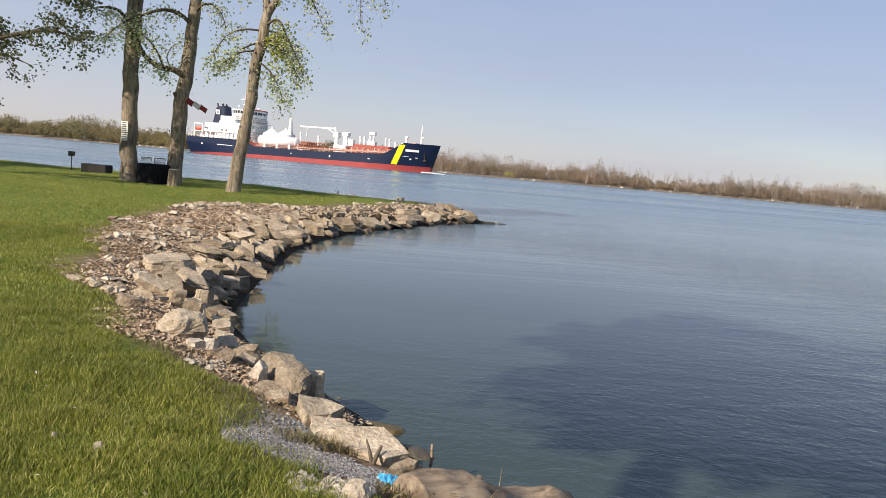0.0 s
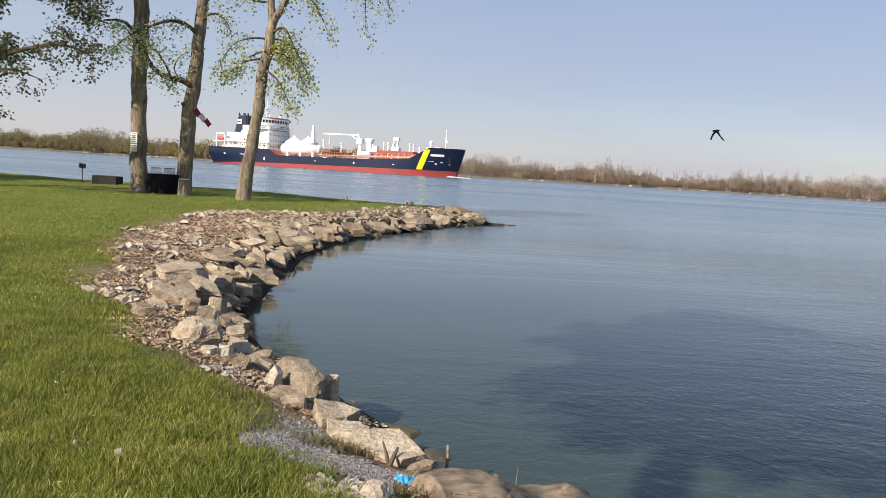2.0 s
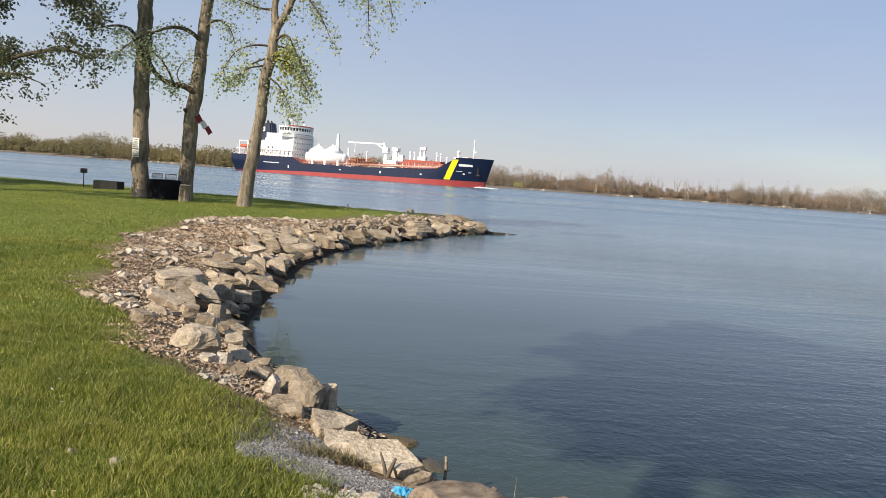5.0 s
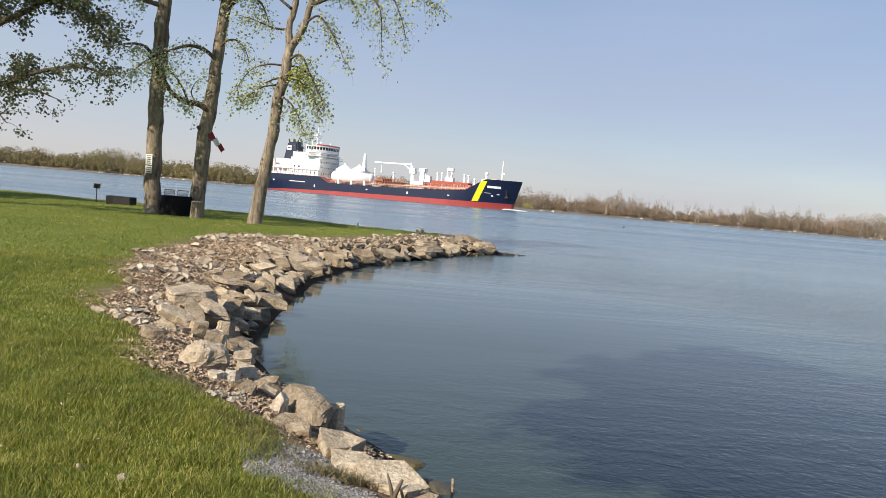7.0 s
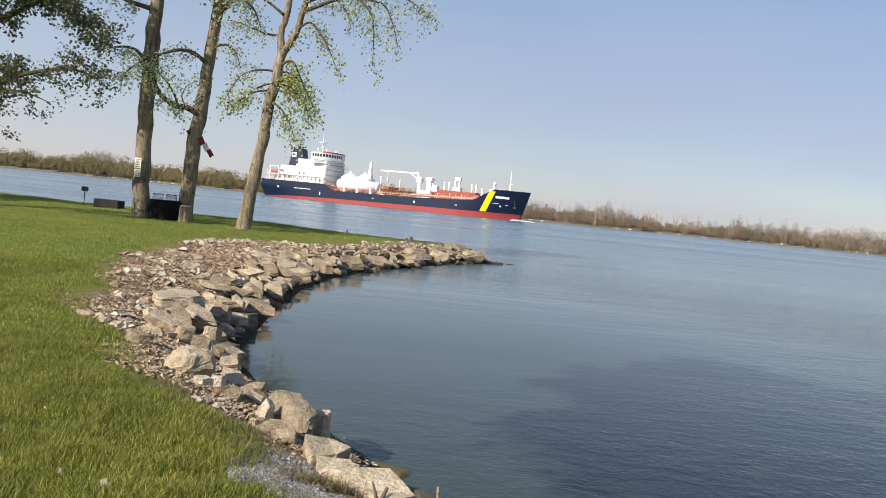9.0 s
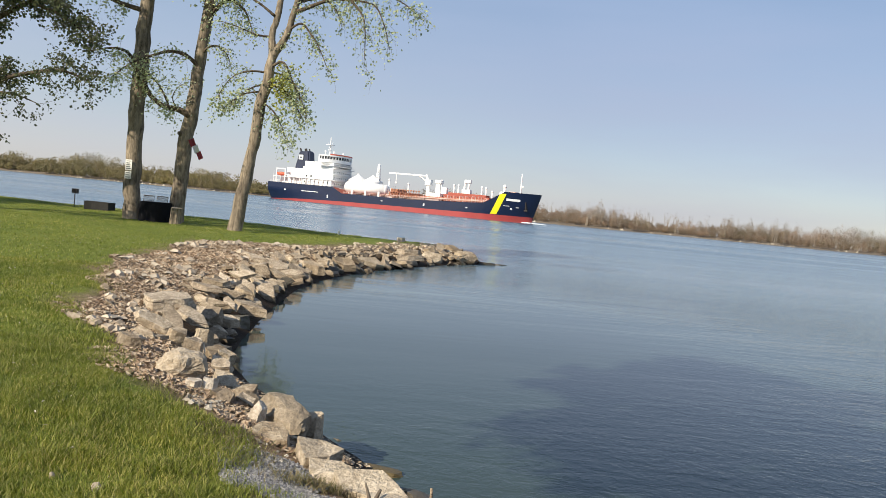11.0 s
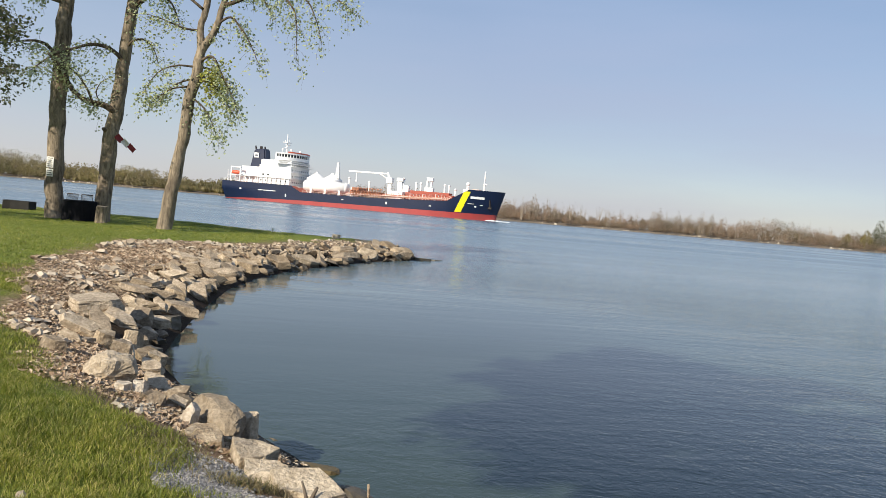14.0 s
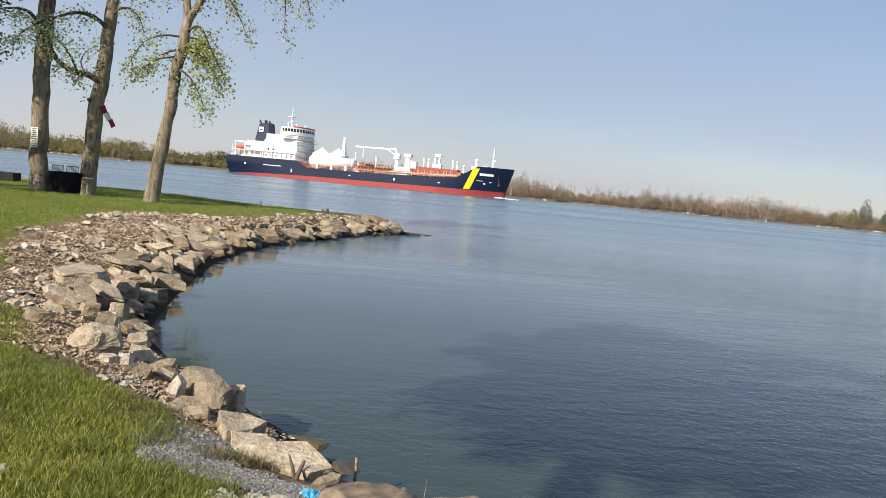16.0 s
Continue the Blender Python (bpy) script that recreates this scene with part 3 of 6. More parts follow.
# ---- rocks of the bank ----
def rock_mesh(seed, kind, detail=2):
    """A unit stone: a broken block, a flat slab or a rounded boulder, with chipped edges and a rough face."""
    rng = random.Random(seed)
    bm = bmesh.new()
    if kind == "boulder":
        bmesh.ops.create_icosphere(bm, subdivisions=3, radius=0.5)
        cuts, keep = 10, 0.36
    else:
        # a broken plate: an uneven outline, drawn up to its thickness, the upper face a little smaller
        n = rng.choice((4, 5, 6, 7))
        turns = sorted((k + rng.uniform(-0.28, 0.28)) * 2 * math.pi / n for k in range(n))
        least, narrow = (0.82, 0.84) if seed in (11, 12, 62, 63, 64, 75) else (0.64, 0.7)
        rim = [(0.5 * rng.uniform(least, 1.1) * math.cos(a), 0.5 * rng.uniform(least, 1.1) * math.sin(a)) for a in turns]
        low = [bm.verts.new((x * rng.uniform(0.94, 1.06), y * rng.uniform(0.94, 1.06), -0.5)) for x, y in rim]
        top = [bm.verts.new((x * rng.uniform(narrow, 1.0), y * rng.uniform(narrow, 1.0), 0.5 + rng.uniform(-0.12 if seed < 100 else -0.4, 0.05))) for x, y in rim]
        bm.faces.new(low[::-1])
        bm.faces.new(top)
        for k in range(n):
            q = (k + 1) % n
            bm.faces.new((low[k], low[q], top[q], top[k]))
        cuts, keep = (1, 0.46) if kind == "slab" else (1, 0.46) if seed < 100 else (3, 0.38)
    for k in range(cuts):
        nrm = Vector((rng.gauss(0, 1), rng.gauss(0, 1), rng.gauss(0, 0.5 if kind == "slab" else 1))).normalized()
        r = bmesh.ops.bisect_plane(bm, geom=bm.verts[:] + bm.edges[:] + bm.faces[:], plane_co=nrm * keep * rng.uniform(0.95, 1.3), plane_no=nrm, clear_outer=True)
        es = [g for g in r["geom_cut"] if isinstance(g, bmesh.types.BMEdge)]
        if len(es) > 2:
            bmesh.ops.contextual_create(bm, geom=es)
    if kind != "boulder":
        bmesh.ops.bevel(bm, geom=bm.edges[:], offset=0.012, segments=1, affect="EDGES")
    bmesh.ops.triangulate(bm, faces=bm.faces[:])
    for k in range(detail if kind != "boulder" else max(0, detail - 1)):
        bmesh.ops.subdivide_edges(bm, edges=[e for e in bm.edges if e.calc_length() > 0.16], cuts=1, use_grid_fill=False)
        bmesh.ops.triangulate(bm, faces=bm.faces[:])
    o = Vector((seed * 3.1, seed * 1.7, seed))
    bm.normal_update()
    for v in bm.verts:
        amp = 0.06 if kind == "boulder" else 0.022
        v.co += v.normal * (noise.noise(v.co * 2.4 + o) * amp + noise.noise(v.co * 6.0 + o) * amp * 0.9 + noise.noise(v.co * 15.0 + o) * amp * 0.6)
    me = bpy.data.meshes.new("rock")
    bm.to_mesh(me)
    bm.free()
    return me


ROCKS = {}


def rock(name, kind, seed, at, size, turn=(0, 0, 0), material=None, label="", group="rocks of the bank"):
    """A stone whose base centre lies at a place; size: along, across, high."""
    material = material or ROCK
    key = (kind, seed, material.name)
    if key not in ROCKS:
        ROCKS[key] = rock_mesh(seed, kind, 3 if seed < 100 else 2)
        ROCKS[key].materials.append(material)
    ob = new(name, ROCKS[key])
    ob.matrix_basis = pose(at[0], at[1], at[2] + size[2] * 0.42, *turn) @ Matrix.Diagonal((*size, 1))
    return tagged(ob, label or "angular grey-brown limestone rock on the bank", "rock", group)


def build_rocks():
    # the stones that stand out along the near bank
    rock("boulder", "boulder", 1, (-2.14, 7.12, 0.48), (0.47, 0.38, 0.34), (4, -3, 20), BOULDER, "large rounded pale-brown boulder on the bank")
    rock("rock", "slab", 2, (-1.84, 7.55, 0.36), (0.46, 0.36, 0.12), (22, 10, -25), BOULDER, "flat tilted limestone slab beside the boulder")
    rock("rock", "block", 3, (-1.93, 6.75, 0.5), (0.17, 0.14, 0.12), (5, 8, 10), ROCK_PALE, "small white broken stone beside the boulder")
    rock("rock", "block", 4, (-1.8, 6.84, 0.47), (0.18, 0.13, 0.15), (-8, 12, 40), ROCK_PALE, "small white broken stone beside the boulder")
    rock("rock", "slab", 5, (-1.58, 6.5, 0.47), (0.22, 0.2, 0.1), (48, -12, 28), CONCRETE, "dark wedge-shaped slab between the pale stones")
    rock("rock", "slab", 6, (-1.45, 6.72, 0.42), (0.24, 0.2, 0.1), (-14, 62, 64), CONCRETE, "slab standing on edge among the rocks")
    rock("rock", "slab", 7, (-1.42, 7.05, 0.3), (0.3, 0.22, 0.1), (60, 15, 70), ROCK, "thin slab standing on edge among the rocks")
    rock("rock", "slab", 8, (-1.45, 7.3, 0.27), (0.32, 0.22, 0.09), (5, -4, 10), ROCK, "flat limestone slab over the water")
    rock("rock", "slab", 9, (-1.22, 6.1, 0.47), (0.15, 0.27, 0.08), (66, 4, -22), ROCK_PALE, "white slab leaning against a long boulder")
    rock("boulder", "boulder", 66, (-1.02, 6.32, 0.34), (0.74, 0.4, 0.3), (6, 9, -50), BOULDER, "long rounded boulder at the water's edge")
    rock("rock", "block", 75, (-0.79, 6.42, 0.22), (0.17, 0.2, 0.3), (0, 3, 15), CONCRETE, "square stone block standing at the water's edge")
    rock("rock", "slab", 12, (-1.02, 5.72, 0.43), (0.46, 0.26, 0.12), (8, 6, -40), ROCK)
    rock("rock", "slab", 13, (-0.66, 5.48, 0.35), (0.42, 0.36, 0.2), (14, 4, 10), BOULDER, "low smooth stone mound at the water's edge")
    rock("rock", "block", 62, (-0.18, 5.0, 0.24), (0.66, 0.42, 0.27), (17, 2, -6), BOULDER, "large flat-faced sandy limestone block at the water's edge")
    rock("rock", "block", 63, (-0.48, 5.2, 0.26), (0.42, 0.34, 0.22), (12, 4, -20), BOULDER, "sandy limestone block at the water's edge")
    rock("rock", "slab", 64, (-3.62, 11.1, 0.52), (0.84, 0.66, 0.2), (6, -3, 8), CONCRETE, "thick broken concrete slab overhanging the rubble")
    rock("rock", "slab", 17, (-3.2, 10.15, 0.4), (0.95, 0.26, 0.15), (12, 22, -52), CONCRETE, "long narrow concrete slab lying on the rubble")
    rock("rock", "slab", 18, (-3.12, 11.7, 0.3), (0.5, 0.42, 0.18), (34, 8, -20), CONCRETE)
    rock("rock", "slab", 19, (-3.02, 13.4, 0.2), (0.85, 0.42, 0.18), (4, 10, -22), CONCRETE)
    rock("rock", "block", 20, (-2.98, 12.7, 0.0), (0.62, 0.5, 0.28), (3, -2, 5), ROCK_DARK, "dark wet block at the water's edge")
    rock("rock", "slab", 21, (-3.0, 12.0, 0.2), (0.55, 0.34, 0.14), (8, 5, 0), CONCRETE)
    rock("rock", "slab", 22, (-2.95, 11.4, 0.14), (0.42, 0.24, 0.12), (-4, 12, -30), CONCRETE)
    rock("rock", "block", 23, (-2.97, 8.0, 0.56), (0.4, 0.2, 0.16), (4, 12, -18), CONCRETE, "wedge of broken concrete on the soil bank")
    rock("rock", "block", 24, (-2.92, 9.4, 0.36), (0.3, 0.26, 0.2), (15, 10, 30), ROCK)
    rock("rock", "block", 25, (-2.72, 9.85, 0.24), (0.32, 0.24, 0.24), (-14, 18, 50), ROCK)
    rock("rock", "slab", 26, (-2.85, 10.5, 0.14), (0.44, 0.34, 0.18), (12, 18, -10), ROCK)
    rock("rock", "block", 27, (-2.62, 10.3, 0.0), (0.34, 0.3, 0.22), (5, 5, 20), ROCK_DARK, "dark wet stone at the water's edge")
    rock("rock", "slab", 28, (-4.2, 17.9, 0.45), (0.62, 0.5, 0.18), (52, 5, -10), CONCRETE, "concrete slab propped upright on the rubble")
    rock("rock", "slab", 29, (-4.3, 19.8, 0.5), (0.95, 0.5, 0.2), (10, 6, -20), CONCRETE, "flat concrete slab on top of the rubble")
    rock("rock", "slab", 30, (-3.65, 19.6, 0.33), (0.95, 0.6, 0.24), (16, 14, -38), CONCRETE)
    rock("rock", "slab", 31, (-3.9, 15.2, 0.4), (0.66, 0.3, 0.16), (20, 24, -55), CONCRETE)
    rock("rock", "slab", 32, (-3.5, 15.6, 0.28), (0.8, 0.34, 0.18), (16, 26, -50), CONCRETE)
    rock("rock", "slab", 33, (-3.25, 16.1, 0.15), (0.7, 0.5, 0.2), (24, 22, -40), CONCRETE)
    rock("rock", "slab", 34, (-3.1, 21.9, 0.2), (1.0, 0.6, 0.26), (12, 8, -25), ROCK)
    rock("rock", "slab", 135, (-2.5, 24.2, 0.2), (1.0, 0.7, 0.3), (24, 10, -20), ROCK)
    # the stones of the point
    rock("rock", "block", 36, (-1.15, 34.4, 0.5), (0.52, 0.4, 0.42), (0, 4, 10), ROCK_PALE, "white stone on top of the rocky point")
    rock("rock", "block", 37, (0.7, 34.2, 0.42), (0.5, 0.45, 0.42), (5, 8, 30), ROCK_PALE, "white stone on top of the rocky point")
    for k in range(3):
        rock("rock", "slab", 38 + k, (-0.75 + 0.06 * k, 29.5 + 0.2 * k, 0.08 + 0.19 * k), (1.55 - 0.1 * k, 0.8, 0.2), (2, 1, 24 - 4 * k), CONCRETE, "slab in a layered stack on the rocky point")
    rock("rock", "boulder", 141, (1.85, 34.2, 0.0), (1.25, 0.9, 0.6), (6, 6, 35), ROCK, "large block near the tip of the rocky point")
    rock("rock", "slab", 142, (0.3, 32.0, 0.1), (1.5, 0.9, 0.36), (34, -6, 30), ROCK)
    rock("rock", "slab", 43, (1.35, 34.9, 0.5), (1.5, 0.6, 0.16), (20, 22, -10), ROCK, "long slab lying across the rocky point")
    rock("rock", "slab", 44, (2.9, 34.9, -0.08), (1.3, 0.5, 0.2), (0, 3, 25), ROCK_DARK, "low dark wet reef stone at the tip")
    rock("rock", "slab", 45, (3.5, 35.5, -0.1), (0.9, 0.36, 0.16), (0, 3, 30), ROCK_DARK, "low dark wet reef stone at the tip")
    rock("rock", "slab", 146, (-1.8, 26.6, 0.12), (1.5, 0.8, 0.3), (30, 12, 30), ROCK)
    # stones round the log
    rock("rock", "boulder", 47, (-0.2, 3.76, 0.58), (0.17, 0.14, 0.13), (0, 0, 20), ROCK_PALE, "rounded pale stone beside the gravel")
    rock("rock", "slab", 48, (0.02, 4.52, 0.4), (0.34, 0.13, 0.12), (10, -6, 32), ROCK, "narrow pale slab beside the log")
    rock("rock", "slab", 49, (0.2, 4.72, 0.28), (0.26, 0.2, 0.1), (6, 4, -12), ROCK_PALE, "flat pale stone behind the log")
    rock("rock", "block", 50, (0.4, 4.75, 0.24), (0.14, 0.11, 0.12), (4, 8, 10), ROCK_PALE, "broken pale stone behind the log")
    rock("rock", "block", 51, (0.16, 4.3, 0.4), (0.2, 0.14, 0.16), (10, 6, 60), ROCK)
    rock("rock", "boulder", 52, (0.12, 6.0, -0.14), (0.5, 0.34, 0.2), (0, 4, -30), ROCK_DARK, "mossy stone just under the water")
    rock("rock", "slab", 77, (-0.2, 6.5, -0.07), (0.5, 0.3, 0.12), (0, 3, -14), MOSSY, "mossy brown stone lying awash beside the big block")
    rock("rock", "boulder", 53, (-1.55, 3.87, 0.7), (0.05, 0.045, 0.06), (0, 0, 0), ROCK_PALE, "small white puffball in the lawn", "puffs in the lawn")
    rock("rock", "boulder", 54, (-1.83, 3.98, 0.7), (0.035, 0.03, 0.05), (20, 0, 0), ROCK_PALE, "small white puffball in the lawn", "puffs in the lawn")
    rock("rock", "slab", 67, (-1.66, 6.6, 0.47), (0.22, 0.15, 0.1), (32, 18, 40), CONCRETE)
    rock("rock", "slab", 68, (-1.62, 7.35, 0.3), (0.34, 0.24, 0.12), (20, -8, 40), ROCK)
    rock("rock", "slab", 69, (-1.5, 6.95, 0.4), (0.26, 0.2, 0.1), (-16, 20, 10), CONCRETE)
    rock("rock", "block", 70, (-2.45, 8.5, 0.42), (0.34, 0.22, 0.2), (14, 10, 30), CONCRETE)
    rock("rock", "slab", 71, (-2.15, 8.6, 0.25), (0.4, 0.28, 0.14), (20, 14, -30), CONCRETE)
    rock("rock", "slab", 72, (-2.6, 9.1, 0.36), (0.5, 0.22, 0.12), (24, 16, -48), CONCRETE)
    rock("rock", "block", 73, (-2.3, 9.3, 0.16), (0.32, 0.26, 0.2), (10, 16, 20), ROCK)
    rock("rock", "block", 74, (-0.85, 5.85, 0.36), (0.16, 0.13, 0.1), (10, 6, 20), ROCK)
    # the jumbled slabs and blocks along the cove, from the log to the point
    rng = random.Random(21)
    taken = [(o.location.x, o.location.y, max(o.scale) * 0.42) for o in scene.collection.objects if o.get("category") == "rock"]
    pts = [Vector((*p, 0)) for p in COVE[5:]]
    legs = [(a, b) for a, b in zip(pts[:-1], pts[1:])]
    spots = []
    for a, b in legs:
        n = max(1, int((b - a).length / 0.035))
        d = (b - a).normalized()
        inland = Vector((-d.y, d.x, 0))
        for k in range(n):
            p = a.lerp(b, rng.random())
            far = p.y > 24
            mid = 9.5 < p.y <= 24
            if not (far or mid) and rng.random() < 0.75:
                continue
            off = 0.18 + 2.1 * rng.random() ** 1.5 if mid else 1.7 * rng.random() ** 1.6 - 0.08
            if p.y < 9.5:
                off = rng.uniform(-0.1, 0.7)
            spots.append((p + inland * off, off, math.atan2(d.y, d.x), far, mid))
    rng.shuffle(spots)
    count, rest = 0, {}
    spots.sort(key=lambda q: q[0].y > 22)
    for p, off, along, far, mid in spots:
        big = rng.uniform(0.32, 0.85) if far else rng.uniform(0.28, 0.7) if mid else rng.uniform(0.1, 0.22)
        big *= 1.0 if off < 1.1 else 0.6 if off < 1.45 else 0.3
        if any((p.x - x) ** 2 + (p.y - y) ** 2 < (r + big * (0.16 if mid else 0.2)) ** 2 for x, y, r in taken):
            continue
        taken.append((p.x, p.y, big * (0.16 if mid else 0.2)))
        z = max(0.0, float(land(p.x, p.y)[0]))
        kind = rng.choice(("slab", "slab", "slab", "slab", "block") if mid else ("slab", "slab", "slab", "slab", "block"))
        size = (big * 1.1, big * rng.uniform(0.42, 0.8), big * (rng.uniform(0.12, 0.24) if kind == "slab" else rng.uniform(0.24, 0.38)))
        material = ROCK_DARK if off < 0.3 and rng.random() < 0.4 else CONCRETE if kind == "slab" and rng.random() < 0.55 else ROCK
        tilt = (rng.gauss(26, 16), rng.gauss(14, 10)) if mid and kind == "slab" else (rng.gauss(8, 24 if kind == "slab" else 14), rng.gauss(6, 22))
        at, turn = (p.x, p.y, z - 0.05 + (0.4 if mid else 0.2) * big * rng.random()), (tilt[0], tilt[1], math.degrees(along) - 110 + rng.gauss(0, 24) if mid else math.degrees(along) + rng.uniform(-70, 70))
        if count < 240:
            rock("rock", kind, 100 + rng.randrange(9), at, size, turn, material,
                 {"slab": "flat broken slab tilted on the rubble bank", "block": "angular grey-brown limestone block on the bank"}[kind] if material != ROCK_DARK else "dark wet stone at the water's edge")
        else:
            key = (kind, 100 + rng.randrange(9), material.name)
            if key not in ROCKS:
                ROCKS[key] = rock_mesh(key[1], kind, 2)
                ROCKS[key].materials.append(material)
            m = pose(at[0], at[1], at[2] + size[2] * 0.42, *turn) @ Matrix.Diagonal((*size, 1))
            vs, fs = rest.setdefault(material.name, (material, [], []))[1:]
            i = len(vs)
            vs += [tuple(m @ v.co) for v in ROCKS[key].vertices]
            fs += [tuple(i + k for k in f.vertices) for f in ROCKS[key].polygons]
        count += 1
        if count >= 620:
            break
    for material, vs, fs in rest.values():
        tagged(raw("rock_pile", vs, fs, material), "jumbled angular stones of the rocky point", "rocks", kind="stuff")


build_rocks()


def scatter(name, label, category, material, spots, shape, seed, parent=None):
    """Many small pieces, joined into one object. spots: x, y, z, size."""
    rng = random.Random(seed)
    vs, fs = [], []
    for x, y, z, s in spots:
        q = Euler((rng.uniform(-.7, .7), rng.uniform(-.7, .7), rng.uniform(0, 6.3))).to_matrix()
        i = len(vs)
        if shape == "stone":
            a, b, c = s * rng.uniform(.7, 1.2), s * rng.uniform(.6, 1), s * rng.uniform(.35, .8)
            pts = [(-a, -b * .7, -c * .4), (a * .8, -b, -c * .3), (a, b * .8, -c * .4), (-a * .7, b, -c * .3), (-a * .6, -b * .5, c * .6), (a * .5, -b * .6, c * .75), (a * .6, b * .5, c * .55), (-a * .5, b * .6, c * .7)]
            quads = ((0, 1, 5, 4), (1, 2, 6, 5), (2, 3, 7, 6), (3, 0, 4, 7), (4, 5, 6, 7))
        else:
            a, b, c = s, s * rng.uniform(.35, .6), s * rng.uniform(.1, .35)
            pts = [(-a, 0, 0), (0, -b, c), (a, 0, rng.uniform(0, .4) * a), (0, b, c * .7), (0, 0, -c * .1)]
            quads = ((0, 1, 4), (1, 2, 4), (2, 3, 4), (3, 0, 4))
        for p in pts:
            v = q @ Vector(p)
            vs.append((x + v.x, y + v.y, z + v.z))
        fs += [tuple(i + k for k in f) for f in quads]
    return tagged(raw(name, vs, fs, material), label, category, kind="stuff")


def build_small_stones():
    rng = np.random.default_rng(3)

    def on_bank(n, lo, hi, ymin, ymax, xmin=-9.0, xmax=4.0):
        X, Y = rng.uniform(xmin, xmax, n), rng.uniform(ymin, ymax, n)
        Z, B = land(X, Y)
        wob = 0.35 * np.sin(X * 2.1 + 1.7 * np.sin(Y * 1.3)) + 0.25 * np.sin(Y * 3.3 + X)
        k = (B > np.where(Y > 9, np.maximum(lo, 0.85 + 0.3 * wob), lo)) & (B < hi * lawn_edge(Y) + 0.6 * wob)
        return X[k], Y[k], Z[k], B[k]

    X, Y, Z, B = on_bank(70000, 0.15, 0.85, 5.5, 20)
    S = (0.01 + 0.04 * rng.random(len(X)) ** 5) * (0.4 + Y / 22)
    scatter("stone_rubble", "brown and pale stone chips covering the bank", "rubble", RUBBLE, np.stack([X, Y, Z, S], 1)[:8000], "stone", 1)
    X, Y, Z, B = on_bank(26000, 0.5, 0.97, 8.5, 25)
    k = np.sin(X * 2.7 + 2 * np.sin(Y * 0.9)) * np.sin(Y * 1.9 + 1.5 * np.sin(X * 1.7)) > 0.05
    X, Y, Z, B = X[k], Y[k], Z[k], B[k]
    scatter("broken_stones", "fist-sized pale broken stones on the upper bank", "stones", CHIPS, np.stack([X, Y, Z + 0.02, (0.022 + 0.075 * rng.random(len(X)) ** 3.5) * (0.6 + Y / 22)], 1)[:700], "stone", 12)
    X, Y, Z, B = on_bank(60000, 0.3, 0.95, 20, 36)
    S = 0.02 + 0.08 * rng.random(len(X)) ** 5
    scatter("stone_rubble", "brown and pale stone chips covering the bank", "rubble", RUBBLE, np.stack([X, Y, Z, S], 1)[:3000], "stone", 2)
    X, Y, Z, B = on_bank(190000, 0.45, 1.0, 4.6, 24, -9, 0.5)
    S = (0.018 + 0.025 * rng.random(len(X))) * np.clip(Y / 12, 1, 1.6)
    k = ~((X > -1.35) & (Y < 5.5))
    X, Y, Z, S = X[k], Y[k], Z[k], S[k]
    scatter("leaf_litter", "dry brown dead leaves on the bare soil", "leaves", LITTER, np.stack([X, Y, Z + 0.012, S], 1)[:44000], "leaf", 3)

    def patch(cx, cy, rx, ry, n, lo, hi, power=1.0):
        a, r = rng.uniform(0, 6.283, n), np.sqrt(rng.random(n)) ** power
        X, Y = cx + rx * r * np.cos(a) * (1 + 0.2 * np.sin(3 * a)), cy + ry * r * np.sin(a) * (1 + 0.2 * np.cos(2 * a))
        return np.stack([X, Y, land(X, Y)[0] + 0.008, rng.uniform(lo, hi, n)], 1)

    gravel = np.concatenate([patch(-0.84, 4.8, 0.34, 0.6, 4800, 0.007, 0.018, 1.3), patch(-0.3, 4.3, 0.42, 0.26, 3200, 0.007, 0.017, 1.3), patch(-0.6, 4.45, 0.3, 0.26, 1800, 0.007, 0.017, 1.3)])
    scatter("grey_gravel", "patch of fine blue-grey gravel between lawn and rocks", "gravel", GRAVEL, gravel, "stone", 4)
    pale = np.concatenate([patch(-0.36, 3.82, 0.22, 0.2, 170, 0.012, 0.035), patch(-0.1, 3.5, 0.25, 0.2, 120, 0.012, 0.035), patch(-1.62, 6.25, 0.25, 0.3, 60, 0.015, 0.04), patch(-0.95, 5.3, 0.2, 0.3, 22, 0.01, 0.025)])
    scatter("pale_pebbles", "pale pebbles and stones beside the gravel", "pebbles", PEBBLE, pale, "stone", 5)


build_small_stones()


